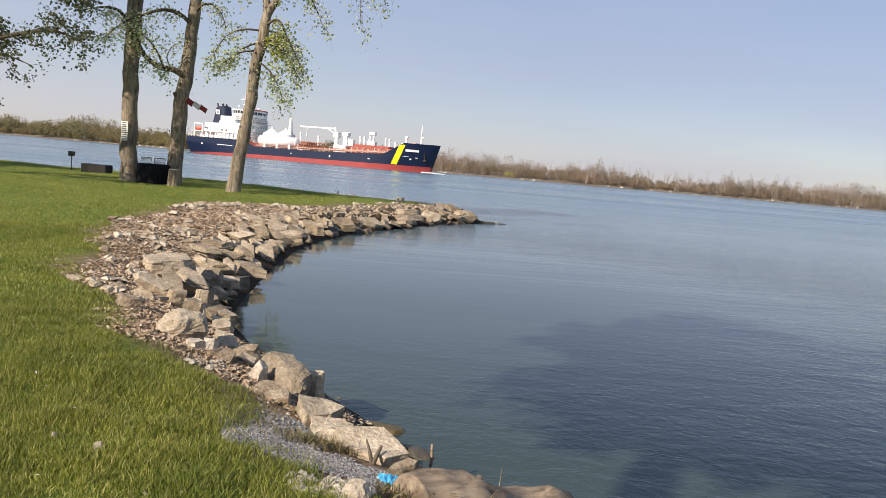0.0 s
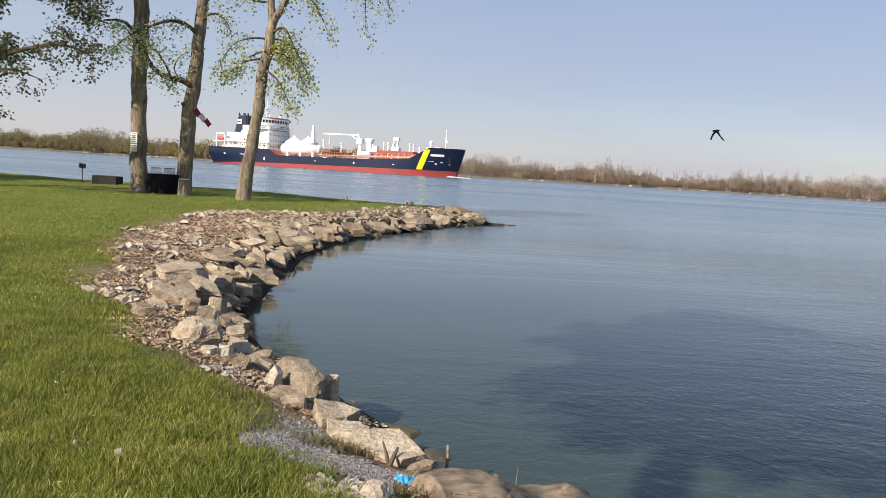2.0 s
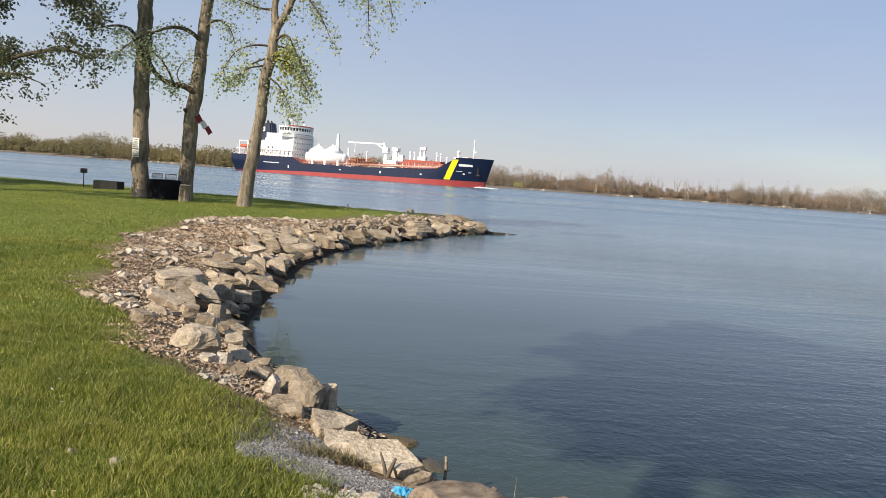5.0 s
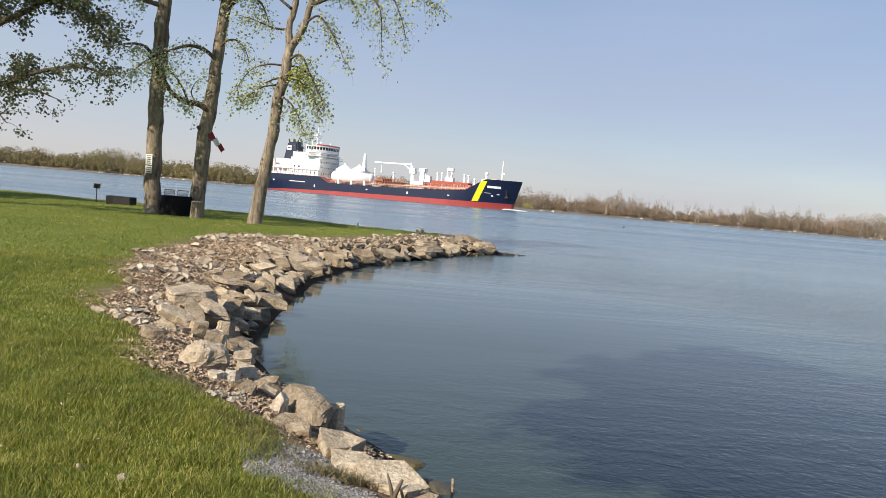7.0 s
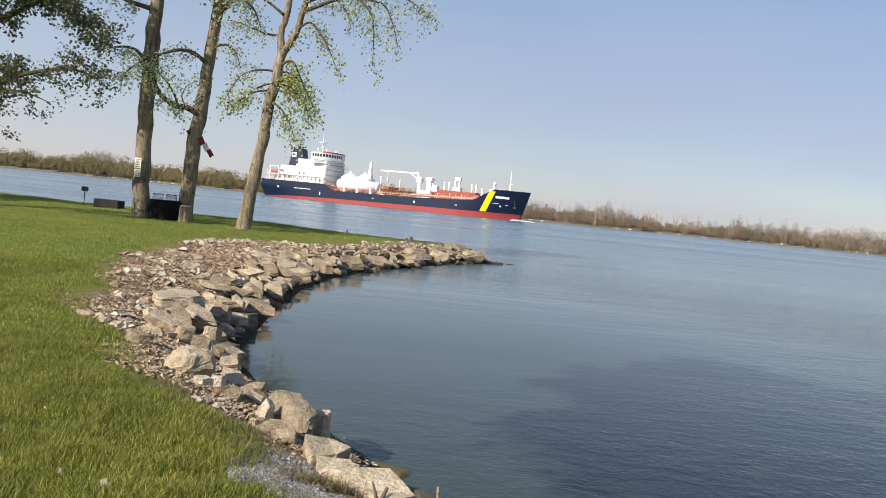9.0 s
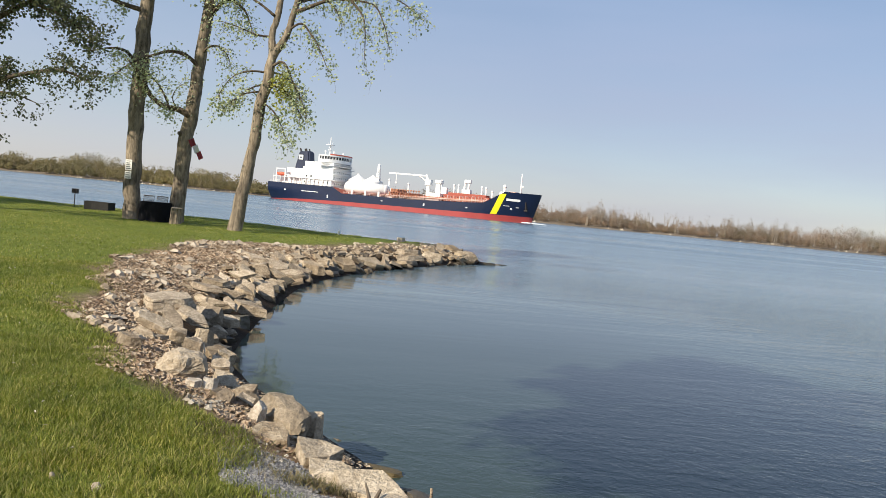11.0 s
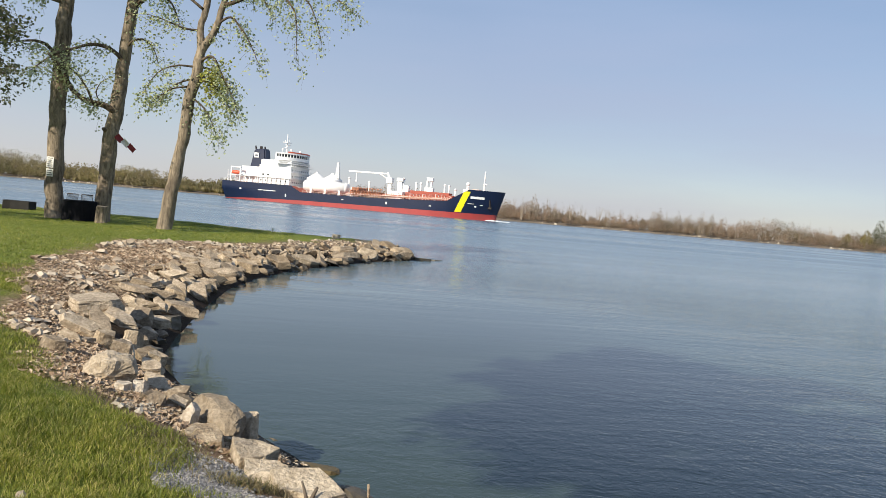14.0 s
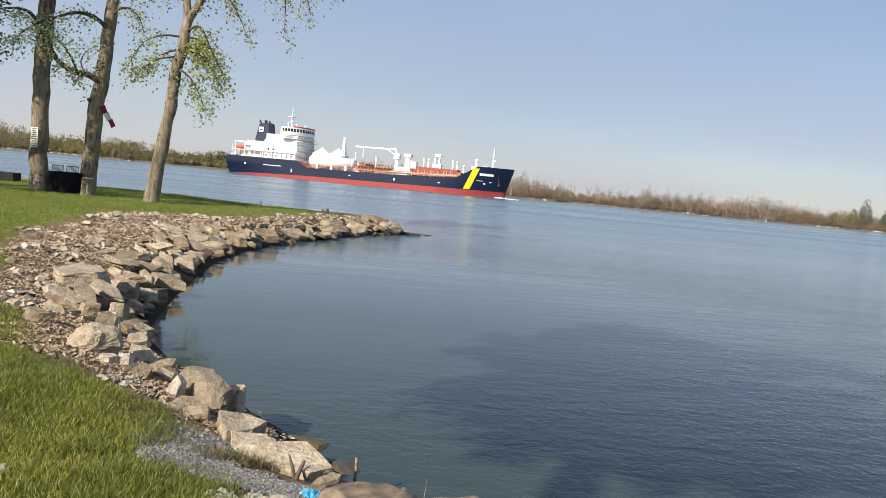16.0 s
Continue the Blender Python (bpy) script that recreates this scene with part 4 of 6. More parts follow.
# ---- grass ----
def build_grass():
    rng = np.random.default_rng(8)

    def blades(name, n, x0, x1, y0, y1, lo, hi, wide, edge):
        X, Y = rng.uniform(x0, x1, n), rng.uniform(y0, y1, n)
        k = (np.abs(X) < Y * 0.72 + 0.8)
        X, Y = X[k], Y[k]
        Z, B = land(X, Y)
        wob = 0.28 * np.sin(X * 1.9 + 1.1 * np.sin(Y * 1.6)) + 0.2 * np.sin(Y * 2.9 + 2 * X) + 0.15 * np.sin(7 * X + 5 * Y)
        worn = np.exp(-(((X + 0.8) / 0.3) ** 2 + ((Y - 4.8) / 0.5) ** 2)) + np.exp(-(((X + 0.2) / 0.4) ** 2 + ((Y - 4.05) / 0.3) ** 2))
        tuft = np.sin(X * 5.1 + 3 * np.sin(Y * 2.3)) * np.sin(Y * 4.7 + 2 * np.sin(X * 3.1))
        keep = (B > edge * lawn_edge(Y) + 0.6 * wob + 0.12 * rng.normal(size=len(X))) & (rng.random(len(X)) > worn * 1.2) & (rng.random(len(X)) < 0.75 + 0.3 * tuft)
        X, Y, Z, B, tuft = X[keep], Y[keep], Z[keep], B[keep], tuft[keep]
        m = len(X)
        H = rng.uniform(lo, hi, m) * (1 + 0.35 * tuft) * np.where(rng.random(m) < 0.06, 1.6, 1.0)
        a, lean = rng.uniform(0, 6.283, m), rng.uniform(0.2, 1.1, m) * H
        s = rng.uniform(0, 6.283, m)
        ux, uy = np.cos(s) * wide * 0.5, np.sin(s) * wide * 0.5
        base = np.stack([X, Y, Z], 1)
        side = np.stack([ux, uy, np.zeros(m)], 1)
        tip = base + np.stack([np.cos(a) * lean, np.sin(a) * lean, H], 1)
        mid = base + np.stack([np.cos(a) * lean * 0.35, np.sin(a) * lean * 0.35, H * 0.6], 1)
        V = np.stack([base - side, base + side, mid + side * 0.8, mid - side * 0.8, tip], 1).reshape(-1, 3)
        i = np.arange(m) * 5
        F = [(q, q + 1, q + 2, q + 3) for q in i.tolist()] + [(q + 3, q + 2, q + 4) for q in i.tolist()]
        tagged(raw(name, V, F, BLADE), "short uneven sunlit lawn grass", "grass", kind="stuff")

    blades("grass", 330000, -5.2, 0.6, 3.0, 7.2, 0.02, 0.05, 0.005, 0.98)
    blades("grass", 190000, -10, -1.5, 7.2, 14, 0.022, 0.05, 0.008, 1.0)
    blades("grass", 150000, -24, -3, 14, 42, 0.02, 0.045, 0.014, 1.0)
    # fallen pale petals and puffs in the lawn
    X, Y = rng.uniform(-9, -0.8, 1400), rng.uniform(3.2, 22, 1400)
    Z, B = land(X, Y)
    k = (B > 2.4) & (np.abs(X) < 0.75 * Y)
    spots = np.stack([X, Y, Z + 0.045, rng.uniform(0.007, 0.019, 1400)], 1)[k][:520]
    scatter("fallen_petals", "pale fallen leaves scattered on the lawn", "leaves", PEBBLE, spots, "leaf", 9)


build_grass()


# ---- trees of the lawn ----
def smooth(points, n):
    """Points on a soft curve through the given ones, each with its radius."""
    out = []
    for i in range(len(points) - 1):
        p = [points[max(0, min(len(points) - 1, i + k))] for k in (-1, 0, 1, 2)]
        for s in range(n):
            t = s / n
            w = (-0.5 * t + t * t - 0.5 * t ** 3, 1 - 2.5 * t * t + 1.5 * t ** 3, 0.5 * t + 2 * t * t - 1.5 * t ** 3, -0.5 * t * t + 0.5 * t ** 3)
            q = sum((Vector(p[k][:3]) * w[k] for k in range(4)), Vector())
            out.append((q, p[1][3] * (1 - t) + p[2][3] * t))
    out.append((Vector(points[-1][:3]), points[-1][3]))
    return out


class Tree:
    """A trunk with limbs; twigs grow from the limbs and carry small leaves."""

    def __init__(self, name, label, seed, base, leaf=LEAF, group="trees on the lawn"):
        self.rng = random.Random(seed)
        self.base = Vector(base)
        self.thing = thing(name, label, "tree", pose(*base), group)
        self.wood, self.side, self.thin, self.leaves, self.leaf = [], [], [], [], leaf

    def limb(self, *points, soft=5, main=False):
        pts = smooth([(p[0] - self.base.x, p[1] - self.base.y, p[2] - self.base.z, p[3]) for p in points], soft)
        pts = [(p + Vector((noise.noise(p * 1.3 + self.base), noise.noise(p * 1.3 + self.base + Vector((9, 0, 0))), 0)) * min(0.09, r * 0.9), r * (1 + 0.12 * noise.noise(p * 2.1 + self.base))) for p, r in pts]
        (self.wood if main or pts[0][1] > 0.21 else self.side).append(pts)
        return pts

    def leafage(self, p, spread, n, size):
        g = self.rng
        for k in range(n):
            c = p + Vector((g.gauss(0, 1), g.gauss(0, 1), g.gauss(-0.15, 0.9))) * spread
            u = Vector((g.gauss(0, 1), g.gauss(0, 1), g.gauss(-0.4, 1))).normalized() * size * g.uniform(0.6, 1.25)
            w = u.orthogonal().normalized()
            w = (w * math.cos(1.3 * k) + u.normalized().cross(w) * math.sin(1.3 * k)) * u.length * 0.62
            self.leaves.append((c - u * 0.6, c + w, c + u * 0.7, c - w))

    def twigs(self, pts, every, length, level=2, droop=0.5, leaves=5, size=0.075, start=0.15, up=0.2, spread=0.2, aim=None):
        g = self.rng
        n = len(pts)
        total = sum((pts[i + 1][0] - pts[i][0]).length for i in range(n - 1))
        for k in range(max(1, int(total * (1 - start) / every))):
            f = start + (1 - start) * g.random()
            i = min(n - 2, int(f * (n - 1)))
            p, r = pts[i][0].lerp(pts[i + 1][0], f * (n - 1) - i), pts[i][1]
            along = (pts[i + 1][0] - pts[i][0]).normalized()
            out = Vector((g.gauss(0, 1), g.gauss(0, 1), g.gauss(up, 0.6)))
            out = (out - along * out.dot(along) * 0.6 + along * 0.5)
            if aim:
                out += Vector(aim)
            d = out.normalized()
            long = length * g.uniform(0.5, 1.25) * (1 - 0.4 * f)
            r = min(r * 0.6, 0.012 * long + 0.006)
            path, q = [(p, r)], p.copy()
            m = 6
            for s in range(m):
                d = (d + Vector((g.gauss(0, 0.22), g.gauss(0, 0.22), g.gauss(0, 0.18) - droop * 0.28 * (s / m)))).normalized()
                q = q + d * long / m
                path.append((q.copy(), max(0.003, r * (1 - (s + 1) / (m + 0.4)))))
            self.thin.append(path)
            if level > 1:
                self.twigs(path, every * 0.62, length * 0.5, level - 1, droop, leaves, size, 0.25, up * 0.5, spread)
            else:
                for s in (1, 2, 3, 4, 5, 6):
                    self.leafage(path[s][0], spread * length, max(1, leaves - 3) if leaves > 5 or g.random() < 0.52 else 0, size)

    def sprays(self, pts, n, length, size, start=0.2, fall=1.0, gap=0.085, loose=0.07):
        """Slender shoots that hang from a limb, each with leaves set singly along it."""
        g = self.rng
        m = len(pts)
        for k in range(n):
            f = start + (1 - start) * g.random()
            i = min(m - 2, int(f * (m - 1)))
            p = pts[i][0].lerp(pts[i + 1][0], f * (m - 1) - i)
            d = ((pts[i + 1][0] - pts[i][0]).normalized() * 0.6 + Vector((g.gauss(0, 0.7), g.gauss(0, 0.7), g.gauss(0.1, 0.5)))).normalized()
            long = length * g.uniform(0.4, 1.2)
            path, q = [(p, 0.005)], p.copy()
            for s in range(6):
                d = (d + Vector((g.gauss(0, 0.16), g.gauss(0, 0.16), -0.34 * fall))).normalized()
                q = q + d * long / 6
                path.append((q.copy(), 0.0045 - 0.0005 * s))
            self.thin.append(path)
            for c in range(max(2, int(long / gap))):
                j = g.uniform(0.8, 6.0)
                a = min(5, int(j))
                self.leafage(path[a][0].lerp(path[a + 1][0], j - a), loose, 1, size)

    def done(self):
        v, f = tube_arrays(self.wood, 12)
        raw("trunk", v, f, BARK, self.thing, smooth=True)
        for path in self.side:
            v, f = tube_arrays([path], 9)
            raw("limb", v, f, LIMB, self.thing, smooth=True)
        v, f = tube_arrays(self.thin, 4)
        tagged(raw("branchwork", v, f, TWIG, self.thing), kind="stuff")
        v = [tuple(c) for q in self.leaves for c in q]
        tagged(raw("crown", v, [(i, i + 1, i + 2, i + 3) for i in range(0, len(v), 4)], self.leaf, self.thing), kind="stuff")


def build_trees():
    # the tree with the signs
    t = Tree("tree", "straight grey-barked tree with white signs on its trunk", 11, (-11.90, 31.2, 0.7))
    trunk = t.limb((-11.86, 31.2, 0.55, 0.46), (-11.90, 31.2, 0.95, 0.37), (-11.96, 31.2, 2.2, 0.325), (-12.02, 31.2, 5.0, 0.3), (-11.97, 31.2, 7.0, 0.3), (-11.94, 31.2, 9.3, 0.27), (-11.76, 31.3, 13, 0.2), (-11.76, 31.3, 17, 0.06))
    a = t.limb((-12.06, 31.1, 6.85, 0.09), (-12.56, 31.0, 7.35, 0.06), (-13.11, 30.9, 7.4, 0.045), (-13.86, 30.8, 7.2, 0.02))
    b = t.limb((-11.96, 31.1, 9.0, 0.12), (-12.86, 31.0, 9.2, 0.08), (-14.36, 30.8, 9.6, 0.05), (-16.06, 30.6, 9.0, 0.02))
    c = t.limb((-11.86, 31.3, 10.5, 0.13), (-10.86, 31.8, 11.5, 0.09), (-9.8, 32.2, 12.0, 0.03))
    d = t.limb((-11.86, 31.3, 11.5, 0.13), (-13.16, 32.2, 13, 0.09), (-14.46, 33, 13.5, 0.03))
    t.sprays(a, 26, 0.8, 0.075)
    for q in (b, c, d):
        t.sprays(q, 46, 0.9, 0.08)
    t.twigs(trunk[-12:], 0.16, 2.8, 2, 0.5, 7, 0.1)
    # knot on the trunk
    t.limb((-11.94, 30.95, 6.55, 0.2), (-11.94, 30.78, 6.5, 0.17), (-11.93, 30.7, 6.47, 0.05))
    t.done()
    # the leaning tree with the flag
    t = Tree("tree", "slightly curved grey-barked tree with a flag on its trunk", 12, (-10.2, 31.4, 0.7))
    trunk = t.limb((-10.24, 31.4, 0.55, 0.42), (-10.2, 31.4, 0.95, 0.345), (-10.12, 31.4, 2.2, 0.3), (-10.03, 31.4, 4.3, 0.29), (-9.88, 31.4, 5.3, 0.27), (-9.74, 31.4, 7.2, 0.24), (-9.55, 31.4, 9.5, 0.22), (-9.3, 31.5, 12.5, 0.15), (-9.2, 31.5, 16, 0.05))
    a = t.limb((-9.85, 31.3, 5.0, 0.15), (-10.35, 31.1, 5.28, 0.12), (-10.86, 31.0, 5.33, 0.11), (-11.4, 30.9, 5.7, 0.09), (-11.75, 30.8, 6.3, 0.06), (-12.3, 30.6, 7.0, 0.03))
    b = t.limb((-9.66, 31.3, 7.0, 0.1), (-10.2, 31.1, 7.43, 0.075), (-10.8, 31.0, 7.52, 0.065), (-11.5, 30.9, 7.25, 0.05), (-12.2, 30.8, 6.9, 0.03), (-12.9, 30.6, 6.2, 0.015))
    c = t.limb((-9.65, 31.3, 7.6, 0.06), (-9.33, 31.1, 7.85, 0.045), (-8.95, 31.0, 7.91, 0.03), (-8.56, 31.0, 7.6, 0.02), (-8.34, 31.0, 7.04, 0.008))
    d = t.limb((-9.6, 31.4, 9.0, 0.11), (-8.8, 31.2, 9.8, 0.07), (-8.0, 31, 9.4, 0.04), (-7.6, 30.8, 8.6, 0.015))
    e = t.limb((-9.4, 31.4, 10.5, 0.12), (-10.5, 30.8, 11.5, 0.08), (-11.6, 30.2, 11.6, 0.03))
    a2 = t.limb((-10.7, 31.0, 5.35, 0.05), (-10.9, 30.8, 5.9, 0.035), (-11.3, 30.6, 6.4, 0.02), (-11.7, 30.5, 6.6, 0.008))
    a3 = t.limb((-10.4, 31.0, 5.3, 0.03), (-10.5, 30.8, 5.7, 0.02), (-10.3, 30.7, 6.1, 0.012), (-10.0, 30.7, 6.3, 0.006))
    for q, n, fall in ((a, 60, 0.5), (a2, 34, 0.3), (a3, 14, 0.3), (b, 60, 0.9), (c, 26, 1.2), (d, 40, 1.1), (e, 50, 0.9)):
        t.sprays(q, int(n * 1.15), 0.95, 0.074, 0.2, fall * 0.7, 0.09, 0.14)
    t.twigs(trunk[-12:], 0.16, 2.8, 2, 0.5, 7, 0.1)
    t.limb((-10.15, 31.2, 4.3, 0.1), (-10.2, 31.1, 4.36, 0.08), (-10.22, 31.05, 4.4, 0.03))
    t.done()
    # the forked tree in the sun
    t = Tree("tree", "sunlit forked tree with sparse young leaves", 13, (-7.3, 29.6, 0.7))
    t.limb((-7.32, 29.6, 0.55, 0.38), (-7.29, 29.6, 0.9, 0.3), (-7.09, 29.6, 2.52, 0.24), (-6.96, 29.6, 3.59, 0.22), (-6.8, 29.6, 4.95, 0.21), (-6.56, 29.6, 6.58, 0.2), (-6.45, 29.6, 7.5, 0.17),
           (-6.57, 29.65, 8.1, 0.13), (-6.54, 29.65, 8.5, 0.125), (-6.4, 29.7, 9.2, 0.12), (-6.3, 29.8, 12.5, 0.08), (-6.3, 29.8, 15, 0.03), main=True)
    fork = t.limb((-6.46, 29.6, 7.2, 0.15), (-6.36, 29.6, 7.62, 0.15), (-6.13, 29.58, 8.0, 0.14), (-5.96, 29.55, 8.44, 0.13), (-5.78, 29.5, 9.0, 0.12), (-5.2, 29.3, 11.5, 0.07), (-4.9, 29.2, 13.5, 0.02), main=True)
    # limbs: root to tip, then the number of hanging shoots, their length and where they begin
    for n, long, start, pts in (
            (30, 0.6, 0.25, ((-6.79, 29.5, 6.1, 0.04), (-7.33, 29.4, 5.95, 0.03), (-7.77, 29.3, 5.6, 0.02), (-8.15, 29.2, 5.2, 0.008))),
            (26, 0.55, 0.2, ((-6.65, 29.5, 6.84, 0.045), (-7.19, 29.3, 6.8, 0.035), (-7.73, 29.2, 6.55, 0.022), (-8.07, 29.1, 6.1, 0.014), (-8.25, 29.1, 5.7, 0.008))),
            (18, 0.55, 0.2, ((-6.75, 29.7, 6.4, 0.04), (-7.2, 30.0, 6.3, 0.03), (-7.7, 30.2, 6.0, 0.02), (-8.0, 30.3, 5.5, 0.008))),
            (44, 0.6, 0.2, ((-6.38, 29.5, 7.1, 0.06), (-5.97, 29.3, 7.24, 0.045), (-5.55, 29.2, 6.6, 0.03), (-5.2, 29.1, 6.0, 0.02), (-4.9, 29.1, 5.3, 0.008))),
            (44, 0.6, 0.15, ((-6.48, 29.5, 6.39, 0.05), (-5.9, 29.4, 6.25, 0.035), (-5.4, 29.3, 5.7, 0.022), (-5.0, 29.2, 5.1, 0.008))),
            (38, 0.6, 0.2, ((-6.63, 29.5, 5.7, 0.04), (-6.2, 29.3, 5.4, 0.03), (-5.85, 29.2, 4.9, 0.02), (-5.6, 29.1, 4.4, 0.008))),
            (26, 0.6, 0.2, ((-6.45, 29.7, 6.9, 0.05), (-5.95, 30.0, 6.8, 0.035), (-5.5, 30.2, 6.3, 0.02), (-5.3, 30.3, 5.6, 0.008))),
            (34, 0.7, 0.15, ((-5.9, 29.5, 8.5, 0.05), (-5.41, 29.3, 8.75, 0.04), (-5.01, 29.2, 8.35, 0.03), (-4.6, 29.1, 7.8, 0.02), (-4.25, 29.0, 7.1, 0.008))),
            (40, 0.8, 0.1, ((-5.62, 29.4, 9.2, 0.08), (-4.03, 29.0, 9.75, 0.055), (-3.2, 28.9, 9.3, 0.035), (-2.95, 28.8, 8.4, 0.02), (-2.9, 28.8, 7.3, 0.008))),
            (26, 0.75, 0.15, ((-4.03, 29.0, 9.7, 0.05), (-2.79, 28.8, 9.6, 0.035), (-2.3, 28.7, 8.9, 0.02), (-2.0, 28.7, 8.0, 0.008))),
            (24, 0.75, 0.2, ((-3.4, 28.9, 9.75, 0.045), (-2.2, 28.6, 9.85, 0.03), (-1.5, 28.5, 9.6, 0.02), (-1.0, 28.5, 9.2, 0.008))),
            (26, 0.7, 0.15, ((-5.7, 29.4, 9.5, 0.06), (-4.9, 29.9, 9.9, 0.04), (-4.3, 30.2, 9.6, 0.025), (-4.0, 30.3, 8.9, 0.008))),
            (24, 0.7, 0.2, ((-6.6, 29.6, 8.2, 0.05), (-7.1, 29.4, 8.2, 0.035), (-7.85, 29.2, 8.4, 0.02), (-8.4, 29.1, 8.5, 0.008))),
            (22, 0.8, 0.2, ((-6.5, 29.6, 9.0, 0.06), (-7.3, 29.5, 9.5, 0.04), (-8.2, 29.4, 9.6, 0.025), (-8.9, 29.3, 9.2, 0.008))),
            (30, 0.9, 0.2, ((-5.3, 29.3, 11.0, 0.07), (-4.0, 28.8, 11.6, 0.05), (-2.6, 28.4, 11.2, 0.03), (-2.0, 28.3, 10.4, 0.01))),
            (30, 0.9, 0.2, ((-6.4, 29.7, 10.6, 0.07), (-7.4, 30.0, 11.4, 0.05), (-8.6, 30.2, 11.4, 0.02)))):
        t.sprays(t.limb(*pts), int(n * 1.35), long * 1.25, 0.078, start, 0.6, 0.085, 0.14)
    t.sprays(fork[4:24], 16, 0.7, 0.075)
    t.done()
    # the tree outside the view on the lawn's far side, whose limbs reach in
    t = Tree("tree", "spreading tree with low limbs and leaves coloured dark for shade", 14, (-19.4, 26.0, 0.7), LEAF_DARK)
    trunk = t.limb((-19.4, 26, 0.5, 0.6), (-19.4, 26, 1.2, 0.48), (-19.2, 26, 4, 0.4), (-19.3, 26, 8, 0.32), (-19.5, 26, 13, 0.15), (-19.5, 26, 16, 0.04))
    l1 = t.limb((-19.2, 26, 3.3, 0.2), (-17.6, 26, 4.0, 0.14), (-15.3, 26.0, 4.87, 0.1), (-14.18, 26.0, 5.34, 0.075), (-12.68, 26.0, 5.69, 0.05), (-11.6, 26.0, 5.4, 0.015))
    l2 = t.limb((-19.2, 26, 5.0, 0.19), (-17.25, 26.0, 5.83, 0.13), (-15.4, 26.0, 6.92, 0.1), (-14.48, 26.0, 7.41, 0.08), (-13.4, 26.0, 8.1, 0.05), (-12.4, 26, 8.5, 0.02))
    l3 = t.limb((-19.3, 26, 7.0, 0.2), (-16.8, 26, 8.4, 0.13), (-14.6, 26.0, 8.3, 0.08), (-13.55, 26.0, 7.8, 0.06), (-12.58, 26.0, 7.44, 0.04), (-11.6, 26.0, 6.75, 0.015))
    l4 = t.limb((-15.3, 26.0, 4.87, 0.06), (-14.53, 25.9, 4.78, 0.045), (-13.96, 25.9, 4.75, 0.03), (-13.2, 25.9, 4.5, 0.012))
    l5 = t.limb((-16.6, 26.0, 4.4, 0.06), (-15.6, 25.9, 4.2, 0.04), (-14.9, 25.8, 3.6, 0.012))
    l6 = t.limb((-19.3, 26, 9, 0.17), (-17, 27.5, 10.5, 0.1), (-14.5, 28.5, 10.8, 0.03))
    for q, e in ((l1, 0.14), (l2, 0.16), (l3, 0.14), (l4, 0.2), (l5, 0.22)):
        t.twigs(q, e * 0.8, 1.15, 2, 0.35, 5, 0.08, 0.2, 0.25, 0.18)
    t.twigs(l6, 0.35, 1.6, 2, 0.4, 5, 0.08, 0.2)
    for k in range(9):
        a, h = k * 2.4 + 0.5, 8.5 + 0.6 * k
        q = t.limb((-19.4, 26, h, 0.14), (-19.4 + math.cos(a) * 2, 26 + math.sin(a) * 2, h + 0.8, 0.09), (-19.4 + math.cos(a) * 4.4, 26 + math.sin(a) * 4.4, h + 1.0, 0.02))
        t.twigs(q, 0.3, 2.2, 2, 0.3, 7, 0.13)
    t.done()
    # the tree further along the lawn, whose shade lies over the back edge
    t = Tree("shade_tree", "broad leafy tree further along the lawn", 18, (-28.5, 29.5, 0.7), LEAF_DARK)
    t.limb((-28.5, 29.5, 0.5, 0.5), (-28.5, 29.5, 1.2, 0.4), (-28.4, 29.5, 5, 0.3), (-28.4, 29.5, 10, 0.05))
    for k in range(16):
        a, h, w = k * 2.4, 3.6 + 0.32 * k, (3.4, 4.2, 4.0, 3.0)[k // 4]
        q = t.limb((-28.45, 29.5, h - 0.5, 0.12), (-28.45 + math.cos(a) * w * 0.5, 29.5 + math.sin(a) * w * 0.5, h + 0.3, 0.07), (-28.45 + math.cos(a) * w, 29.5 + math.sin(a) * w, h + 0.3, 0.02))
        t.twigs(q, 0.22, 1.5, 2, 0.2, 7, 0.15)
    t.done()
    # the trees behind the camera, which shade the water off the log
    for seed, (x, y, z), (cx, cy) in ((15, (-5.6, -5.0, 0.75), (-8.45, -2.6)), (16, (-3.4, -7.4, 0.75), (-4.6, -6.0)), (17, (1.5, -10.0, 0.75), (1.2, -9.0))):
        t = Tree("shade_tree", "leafy tree on the near lawn, throwing shade on the water", seed, (x, y, z), LEAF_DARK)
        trunk = t.limb((x, y, 0.5, 0.4), (x, y, 1.2, 0.3), (x, y, 5, 0.24), ((x + cx) / 2, (y + cy) / 2, 8, 0.18), (cx, cy, 12.3, 0.03))
        for k in range(15):
            a, h = k * 2.4, (8.8 if seed == 15 else 7.6) + k * (0.21 if seed == 15 else 0.28)
            w = (1.4, 2.0, 2.3, 2.4, 2.3, 2.0, 1.5)[min(6, int(k / 2.2))] * (1.08 if seed == 15 else 1.3)
            f = (h - 5) / 7.3
            sx, sy = x + (cx - x) * f, y + (cy - y) * f
            q = t.limb((sx, sy, h - 0.5, 0.1), (sx + math.cos(a) * w * 0.5, sy + math.sin(a) * w * 0.5, h + 0.2, 0.06), (sx + math.cos(a) * w, sy + math.sin(a) * w, h + 0.3, 0.02))
            t.twigs(q, 0.19, 1.3, 2, 0.1, 7, 0.15)
        t.done()


build_trees()


